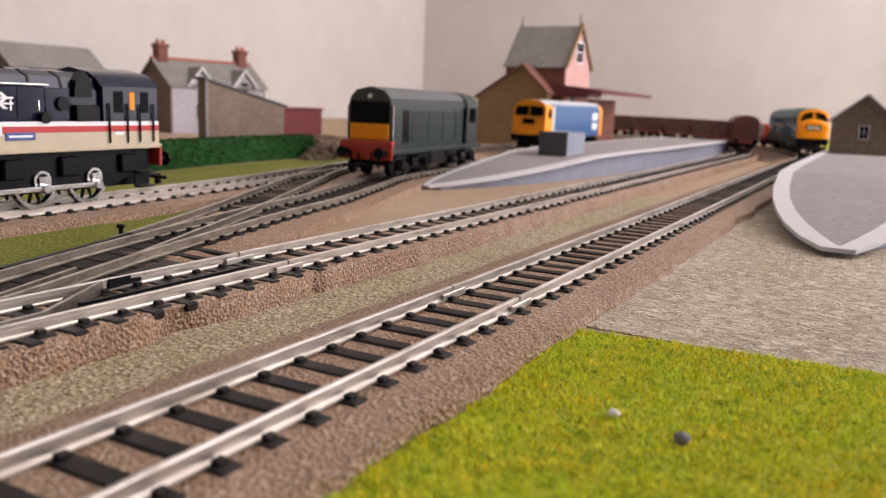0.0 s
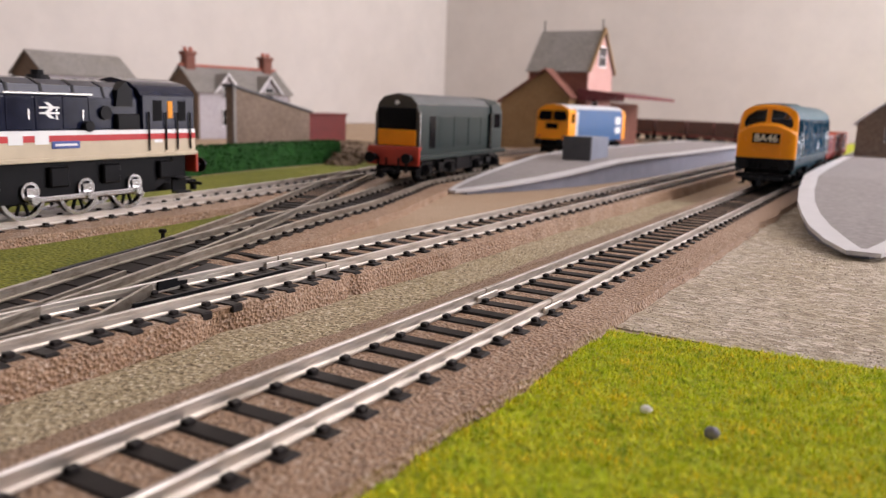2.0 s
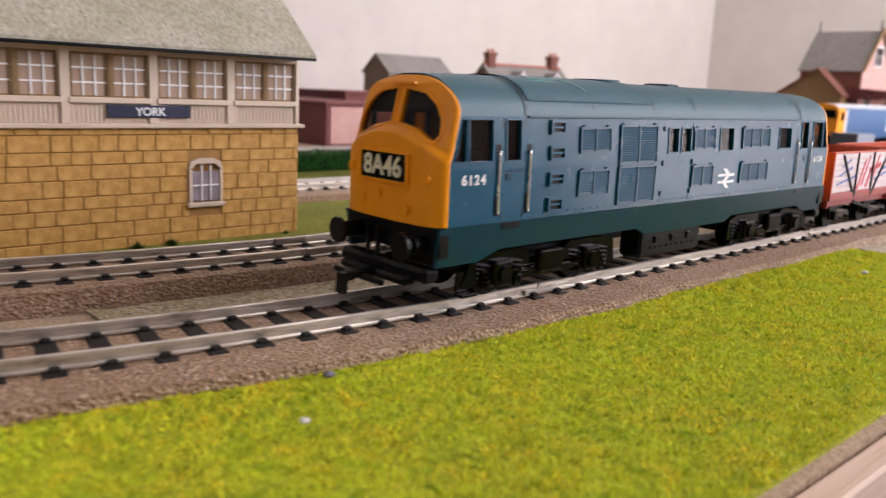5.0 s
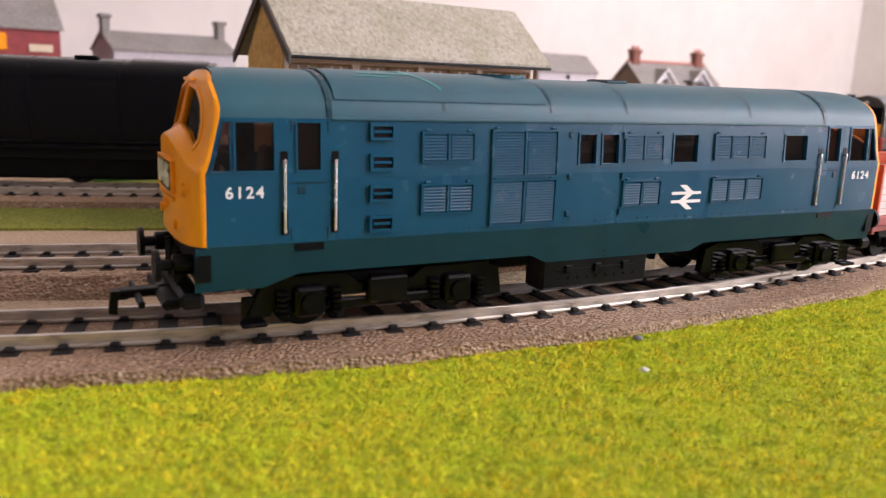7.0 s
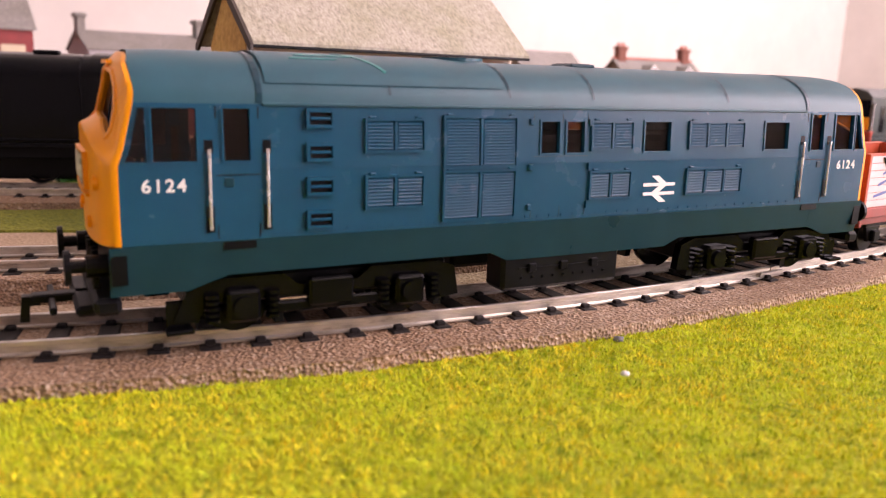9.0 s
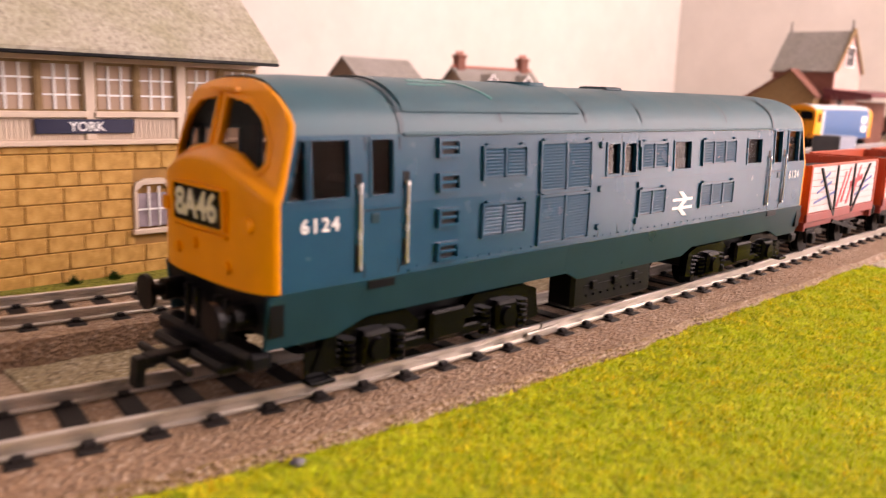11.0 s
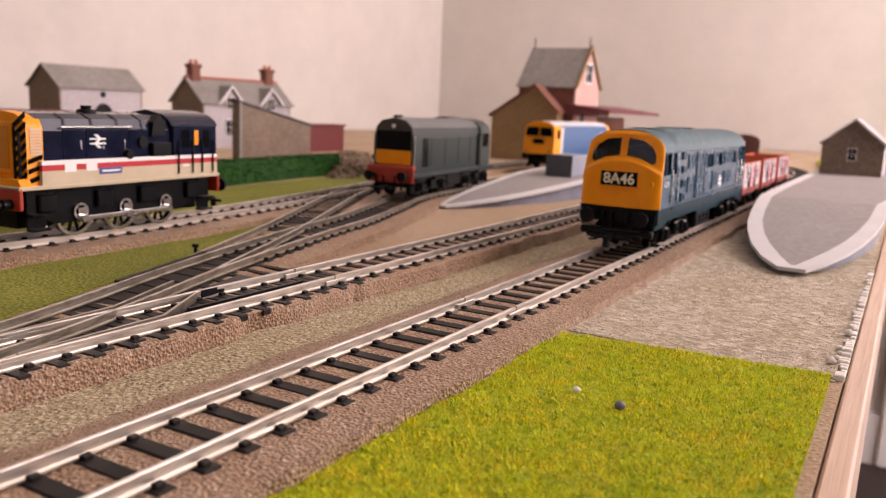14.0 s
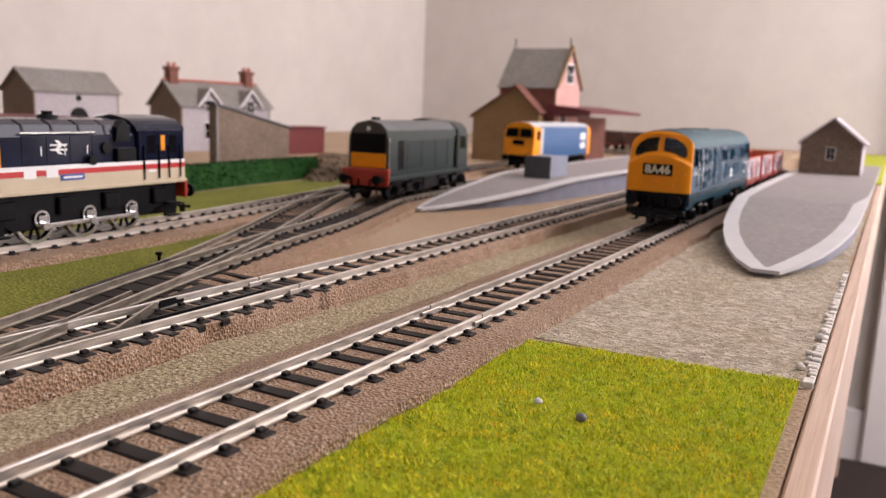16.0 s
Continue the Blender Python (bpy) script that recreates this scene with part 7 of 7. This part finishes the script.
    # south end of stone under dark bargeboards
    part("stone_end_wall", Shape().prism([(x0, zb + 1.4), (x1, zb + 1.4), (x1, ze), (xm, zt - 1.5), (x0, ze)], 1, y0 - 0.3, y0 + 1.2), M_SANDSTONE, b, "golden sandstone gable")
    bargewood = paint("dark_brown_bargeboard", (0.05, 0.035, 0.025), 0.6, vary=0.2)
    for sg in (-1, 1):
        part("bargeboard", Shape().prism([(xm, zt - 2.6), (xm, zt + 1.4), (xm + sg * 25.6, zt - 21.2), (xm + sg * 25.6, zt - 24.4)], 1, y0 - 2.6, y0 - 1.6), bargewood, b)
    for ya, yb in ((y1 - 1.2, y1),):
        g = part("end_wall", Shape().prism([(x0, zb + 1.4), (x1, zb + 1.4), (x1, ze), (xm, zt - 1.5), (x0, ze)], 1, ya, yb), M_CREAMBOARD, b)
        for k in range(22):
            zz = zb + 2.6 + k * 2.1
            half = (x1 - x0) / 2 if zz < ze else (x1 - x0) / 2 * (zt - 1.5 - zz) / (zt - 1.5 - ze)
            if half > 1:
                part("weatherboard", Shape().box(xm - half, xm + half, ya - 0.35 if ya == y0 else yb - 0.1, ya + 0.1 if ya == y0 else yb + 0.35, zz - 0.8, zz + 0.8, 0.2), M_CREAMBOARD, g)
    part("back_wall", Shape().box(x0, x0 + 1, y0, y1, zb, ze), M_CREAMBOARD, b)
    gable_roof(b, x0, x1, y0, y1, 74.6, zt, 9, M_SLATE2, "y", 1.2, over_y=1.5)
    part("gutter", Shape().box(x1 + 8.4, x1 + 9.6, y0 - 1.5, y1 + 1.5, 66.0, 67.0, 0.2), M_DULLBLACK, b)
    part("soffit", Shape().box(x1 - 0.5, x1 + 8.4, y0, y1, 66.3, 67.2), M_CREAMBOARD, b)
    # name board
    nb = part("name_board", Shape().box(x1 + 0.1, x1 + 0.7, -233.0, -206.0, 45.3, 49.2, 0.1), paint("navy_name_board", (0.012, 0.014, 0.045), 0.4), b, "navy name board")
    put_text("YORK", 3.6, M_WHITE, nb, pose((x1 + 0.74) * MM, -219.3 * MM, 47.1 * MM, 90, 0, 90), "name_letters", 0.1)
    # tufts at its foot
    for k, y in enumerate((-214.5, -226.0, -171.0)):
        tuft("grass_tuft", x1 + 3.0, y, GROUND, 26, 4.5 if k < 2 else 2.5, 10 + k)
    return b


def tuft(name, x, y, z, n, h, seed, mat=None):
    rnd = random.Random(seed)
    t = thing(name, "small green scatter tuft beside the wall", "tuft", "scatter tufts")
    s = Shape()
    for _ in range(n * 5):
        a, r = rnd.uniform(0, 6.28), rnd.uniform(0, h * 0.5)
        px, py = math.cos(a) * r, math.sin(a) * r
        hh = h * rnd.uniform(0.4, 1.0) * (1 - r / h)
        dx, dy = rnd.uniform(-0.5, 0.5) * h * 0.4, rnd.uniform(-0.5, 0.5) * h * 0.4
        s.add([(px - 0.3, py, 0), (px + 0.3, py, 0), (px + dx, py + dy, hh)], [(0, 1, 2)])
    tagged(part("blades", s, mat or M_HEDGE, t), kind="stuff")
    place(t, x, y, z)
    return t


cottage()
grey_house()
lean_to()
station()
hut()
signal_box()


def brick_range():
    """Low maroon brick buildings behind the hedge."""
    b = thing("brick_outbuilding", "low maroon brick outbuilding behind the path", "outbuilding")
    brick = speckled("maroon_brick_print", [(0.3, (0.13, 0.04, 0.038)), (0.55, (0.19, 0.06, 0.055)), (0.8, (0.26, 0.1, 0.09))], 40, 420, (0.85, 0.8, 0.8), 0.0002, 0.8)
    part("south_wall", Shape().box(-620, -450, 76, 79, GROUND, 39), brick, b)
    part("east_wall", Shape().box(-453, -450, 79, 140, GROUND, 39), brick, b)
    part("pale_panel", Shape().box(-450, -449, 80, 116, GROUND + 2, 37), M_PINKBRICK, b)
    part("west_wall", Shape().box(-620, -617, 79, 140, GROUND, 39), brick, b)
    part("north_wall", Shape().box(-620, -450, 140, 143, GROUND, 39), brick, b)
    part("flat_roof", Shape().box(-622, -448, 74, 145, 39, 41.5, 0.5), brick, b)
    c = thing("brick_outbuilding", "taller maroon brick block behind the path", "outbuilding")
    part("block_wall", Shape().box(-640, -540, 160, 290, GROUND, 47, 0.4), brick, c)
    part("flat_roof", Shape().box(-642, -538, 158, 292, 47, 50, 0.5), brick, c)
    d = thing("boundary_wall", "long dark maroon brick boundary wall", "wall")
    part("wall_run", Shape().box(-560, -557, -420, 74, GROUND, 30), brick, d)
    part("coping", Shape().box(-561, -556, -420, 74, 30, 32, 0.4), brick, d)
    red = paint("dull_red_card", (0.13, 0.02, 0.018), 0.6, vary=0.15)
    e = thing("red_hut", "small plain red brick hut by the far line", "hut")
    part("hut_wall", Shape().box(-620, -590, 628, 706, 3, 37, 0.4), red, e)
    part("hut_roof", Shape().box(-622, -588, 626, 708, 37, 40, 0.6), red, e)


brick_range()


def west_houses():
    """The two buildings seen over the black engine."""
    b = thing("house", "long grey slated house with two end chimneys", "house", "low-relief houses")
    house_walls(b, -800, -700, -198, -76, GROUND, 74, 92, M_GREYWALL, M_GREYWALL)
    gable_roof(b, -800, -700, -198, -76, 74, 92, 2, M_SLATE)
    for y in (-196, -78):
        part("chimney", Shape().box(-752, -738, y - 4, y + 4, 84, 108, 0.8).box(-754, -736, y - 5.5, y + 5.5, 105, 109, 0.6), M_SLATE, b)
    c = thing("shop_building", "red brick building with yellow sign and slate roof", "shop")
    red = paint("red_brick_card", (0.23, 0.03, 0.028), 0.6, vary=0.15)
    house_walls(c, -800, -700, -420, -245, GROUND, 90, 124, red, red)
    gable_roof(c, -800, -700, -420, -245, 90, 124, 3, M_SLATE)
    part("yellow_sign", Shape().box(-700, -698, -360, -290, 69, 84, 0.4), M_YELLOW, c, "yellow sign strip")
    part("pale_sign", Shape().box(-700, -698.4, -272, -252, 68, 75, 0.4), M_CREAM, c)


west_houses()


def hedge(name, pts, h, w, seed, label):
    """Clipped foam hedge: dark core under a rough coat of small leaves."""
    t = thing(name, label, "hedge", "hedges")
    core = Shape()
    prof = [(-w / 2, GROUND - 0.5), (w / 2, GROUND - 0.5), (w / 2 - 0.6, GROUND + h - 1.4), (w / 2 - 2, GROUND + h - 0.4), (-w / 2 + 2, GROUND + h - 0.4), (-w / 2 + 0.6, GROUND + h - 1.4)]
    sweep(core, pts, prof)
    part("core", core, M_HEDGE, t)
    rnd = random.Random(seed)
    s = Shape()
    for a, b in zip(pts, pts[1:]):
        ln = math.dist(a, b)
        dx, dy = (b[0] - a[0]) / ln, (b[1] - a[1]) / ln
        for _ in range(int(ln * 26)):
            u = rnd.uniform(0, ln)
            q = rnd.random()
            if q < 0.5:
                sw, z = w / 2, GROUND + rnd.uniform(0, h)
            elif q < 0.85:
                sw, z = rnd.uniform(-w / 2, w / 2), GROUND + h
            else:
                sw, z = -w / 2, GROUND + rnd.uniform(0, h)
            p = Vector((a[0] + dx * u + dy * sw, a[1] + dy * u - dx * sw, z))
            p += Vector((rnd.uniform(-1, 1), rnd.uniform(-1, 1), rnd.uniform(-0.8, 0.8)))
            e1 = Vector((rnd.uniform(-1, 1), rnd.uniform(-1, 1), rnd.uniform(-1, 1))) * 1.1
            e2 = Vector((rnd.uniform(-1, 1), rnd.uniform(-1, 1), rnd.uniform(-1, 1))) * 1.1
            s.add([p - e1, p + e2, p + e1], [(0, 1, 2)])
    tagged(part("leaves", s, M_HEDGE, t), kind="stuff")
    return t


hedge("hedge", spline([(-290, -300), (-289, -120), (-289, 0), (-300, 60)], 20), 12, 15, 1, "clipped dark green hedge along the siding")
hedge("hedge", spline([(-325, 150), (-341, 220), (-352, 300), (-358, 385)], 20), 18.5, 14, 2, "clipped bright green hedge before the shed")

def earth_bank(x0, y0, x1, y1, width, height, seed, label):
    """Uneven heap of earth scatter along a line."""
    rnd = random.Random(seed)
    n, m = max(8, int(math.dist((x0, y0), (x1, y1)) / 6)), 9
    ln = math.dist((x0, y0), (x1, y1))
    dx, dy = (x1 - x0) / ln, (y1 - y0) / ln
    s = Shape()
    rings = []
    for i in range(n + 1):
        u = i / n
        sw = width * (0.55 + 0.45 * math.sin(math.pi * u)) * rnd.uniform(0.8, 1.15)
        row = []
        for j in range(m):
            v = j / (m - 1) * 2 - 1
            z = GROUND - 0.6 + height * (1 - v * v) * (math.sin(math.pi * u) ** 0.6) * rnd.uniform(0.55, 1.2)
            row.append((x0 + dx * ln * u - dy * v * sw / 2 + rnd.uniform(-1, 1), y0 + dy * ln * u + dx * v * sw / 2 + rnd.uniform(-1, 1), z))
        rings.append(row)
    s.loft(rings, close=False, caps=False)
    for _ in range(int(ln * width / 60)):
        i, j = rnd.randrange(1, n), rnd.randrange(1, m - 1)
        x, y, z = rings[i][j]
        r = rnd.uniform(0.8, 2.4)
        x, y = x + rnd.uniform(-4, 4), y + rnd.uniform(-4, 4)
        s.box(x - r, x + r * rnd.uniform(0.5, 1), y - r, y + r * rnd.uniform(0.5, 1.2), z - 1.5, z + r * 0.7, r * 0.4)
    tagged(part("earth_bank", s, M_EARTH), label, "earth bank", kind="structure")


earth_bank(-368, 418, -322, 345, 34, 9, 33, "heap of tan and brown rubble at the end of the hedge")
earth_bank(-372, 400, -560, 690, 62, 7, 31, "heap of loose brown earth scatter behind the hedge")
earth_bank(-330, 400, -420, 560, 40, 6, 32, "heap of dark brown earth scatter between the far tracks")


def grain_material(name, stops):
    def build(nt, b):
        geo = nt.nodes.new("ShaderNodeNewGeometry")
        nt.links.new(ramp(nt, geo.outputs["Random Per Island"], stops), b.inputs["Base Color"])
        b.inputs["Roughness"].default_value = 0.55
    return material(name, build)


def grain_scatter(name, label, pts, small, large, flat, mat, seed):
    """Many loose angular grains half sunk in a surface; pts is an array of x, y, z."""
    rng = np.random.default_rng(seed)
    n = len(pts)
    corner = np.array([(1, 0, 0), (-0.5, 0.87, 0), (-0.5, -0.87, 0), (0.1, 0.05, 1.0)])
    v = corner[None] * rng.uniform(0.6, 1.4, (n, 4, 3)) * rng.uniform(small, large, n)[:, None, None]
    a = rng.uniform(0, 2 * np.pi, n)
    c, sn = np.cos(a)[:, None], np.sin(a)[:, None]
    x, y = v[:, :, 0] * c - v[:, :, 1] * sn, v[:, :, 0] * sn + v[:, :, 1] * c
    v = np.stack([x, y, v[:, :, 2] * flat], 2) + pts[:, None]
    faces = np.array([(0, 1, 3), (1, 2, 3), (2, 0, 3)])[None] + 4 * np.arange(n)[:, None, None]
    me = bpy.data.meshes.new(name)
    me.from_pydata((v.reshape(-1, 3) * MM).tolist(), [], faces.reshape(-1, 3).tolist())
    me.materials.append(mat)
    return tagged(new(name, me), label, "loose grains", kind="stuff")


def bed_points(count, seed, s0, s1):
    """Places on the shoulders and between the rails of the outer track."""
    rng = np.random.default_rng(seed)
    out = []
    while len(out) < count:
        q, w = rng.uniform(s0, s1), rng.uniform(-33, 22.5)
        if 8.0 < abs(w) < 10.2:
            continue
        z = 6.85 if abs(w) < 14 else (6.6 if w > 0 else (6.9 - (-14.6 - w) * 0.19 if w > -20 else 5.9 - (-20 - w) * 0.387))
        x, y, h = on_line(0, q)
        c, sn = math.cos(math.radians(h)), math.sin(math.radians(h))
        out.append((x + c * w, y + sn * w, z))
    return np.array(out)


grain_scatter("ballast_grains", "fine brown and pale ballast grains on the foam bed", bed_points(15000, 41, -330, 260), 0.1, 0.27, 0.7,
              grain_material("ballast_grain", [(0.0, (0.1, 0.055, 0.03)), (0.3, (0.25, 0.16, 0.098)), (0.85, (0.38, 0.26, 0.168)), (1.0, (0.68, 0.57, 0.47))]), 42)
rng = np.random.default_rng(43)
flakes = np.stack([rng.uniform(-56, -31, 15000), rng.uniform(-255, 320, 15000), np.full(15000, 0.88)], 1)
grain_scatter("stone_flakes", "small buff and grey stone flakes on the mat", flakes, 0.2, 0.55, 0.4,
              grain_material("stone_flake", [(0.0, (0.12, 0.09, 0.05)), (0.35, (0.33, 0.265, 0.16)), (0.8, (0.48, 0.395, 0.255)), (1.0, (0.68, 0.61, 0.46))]), 44)
fibres = np.stack([rng.uniform(21, 95.5, 6000), 8 + 200 * rng.uniform(0, 1, 6000) ** 1.3, np.full(6000, GROUND + 0.42)], 1)
grain_scatter("board_crumbs", "torn paper crumbs and fibres on the bare board", fibres, 0.15, 0.55, 0.5,
              grain_material("paper_crumb", [(0.0, (0.3, 0.24, 0.17)), (0.3, (0.42, 0.35, 0.27)), (0.85, (0.54, 0.46, 0.37)), (1.0, (0.7, 0.63, 0.53))]), 45)

# loose stones and scraps on the grass and board
M_PEBBLE = paint("pale_chip", (0.72, 0.7, 0.66), 0.6, vary=0.1)
M_PEBBLE2 = paint("grey_chip", (0.16, 0.15, 0.17), 0.6, vary=0.2)
M_POLY = paint("torn_polystyrene_white", (0.72, 0.68, 0.62), 0.7, vary=0.1, scale=300)


def chip(name, label, x, y, z, r, mat, seed, flat=0.6):
    rnd = random.Random(seed)
    t = thing(name, label, "stone", "loose chips")
    rings = []
    for j in range(5):
        a = math.pi * (j + 0.5) / 5
        rings.append([(r * math.sin(a) * math.cos(b * math.pi / 4) * rnd.uniform(0.75, 1.2), r * math.sin(a) * math.sin(b * math.pi / 4) * rnd.uniform(0.7, 1.1), r * flat * (1 - math.cos(a)) * rnd.uniform(0.9, 1.1)) for b in range(8)])
    part("chip_body", Shape().loft(rings, close=True), mat, t, smooth=True)
    return place(t, x, y, z, rnd.uniform(0, 90))


chip("pebble", "small white stone chip lying on the grass", 45.3, -44, GROUND + 1.2, 1.1, M_PEBBLE, 1)
chip("pebble", "small grey stone chip lying on the grass", 57.2, -48.9, GROUND + 1.2, 1.3, M_PEBBLE2, 2, 0.8)
chip("pebble", "tiny white chip lying on the grass", 37.9, -257.8, GROUND + 1.6, 0.9, M_PEBBLE, 3)
chip("pebble", "brown crumb at the grass edge", 21.5, -242, GROUND + 1.0, 1.3, M_PEBBLE2, 4, 0.5)
for k, (x, y, r) in enumerate(((95.6, 22, 2.0), (96.6, 27, 1.5), (96.4, 38, 1.7), (97.4, 47, 1.2), (97.6, 58, 2.2), (98.0, 66, 2.0), (97.4, 90, 1.7), (98.2, 112, 1.2), (98.6, 140, 1.1), (96.8, 33, 1.3), (97.9, 74, 1.4))):
    chip("polystyrene_crumb", "torn white polystyrene crumb at the board edge", x - 2.2, y, GROUND + 0.5, r * 0.7, M_POLY, 20 + k, 0.7)
s = Shape()
rnd = random.Random(8)
for k in range(70):
    y = 8 + k * 2.6
    s.box(95.8 + rnd.uniform(-1.1, 0.4), 97.7, y, y + 2.2, GROUND - 0.2, GROUND + rnd.uniform(0.5, 1.7), 0.3)
tagged(part("torn_edge", s, M_POLY), "ragged white torn edge of the baseboard", "torn edge", kind="structure")


# ------------------------------------------------------------------ what moves
def motions():
    """The train runs in, stops, and backs away again along the outer line."""
    front = [(0.0, 832), (0.5, 706), (1.0, 580), (1.5, 465), (2.0, 350), (2.5, 237), (3.0, 124), (3.5, 22), (4.0, -72), (4.2, -106),
             (4.6, -164), (5.0, -212), (5.5, -258), (6.0, -293.5), (6.5, -318.5), (7.0, -336), (7.5, -342), (8.0, -342.5), (8.5, -342), (9.0, -339), (9.2, -335.0),
             (9.6, -324), (10.0, -308), (10.5, -281), (11.0, -244), (11.3, -214), (11.5, -190), (12.0, -122.5), (12.5, -52), (13.0, 11), (13.5, 73), (14.0, 119), (14.5, 156), (15.0, 193), (15.5, 214), (16.0, 227)]
    for ob, back, a, b in TRAIN:
        rows = []
        for t, s in front:
            lead = s
            for _ in range(4):
                set_on(TRAIN[0][0], 0, lead, TRAIN[0][2], TRAIN[0][3])
                lead += s - TRAIN[0][0].matrix_basis.translation.y / MM
            set_on(ob, 0, lead + back, a, b)
            rows.append((t, ob.matrix_basis.copy()))
        walk(ob, rows)


motions()
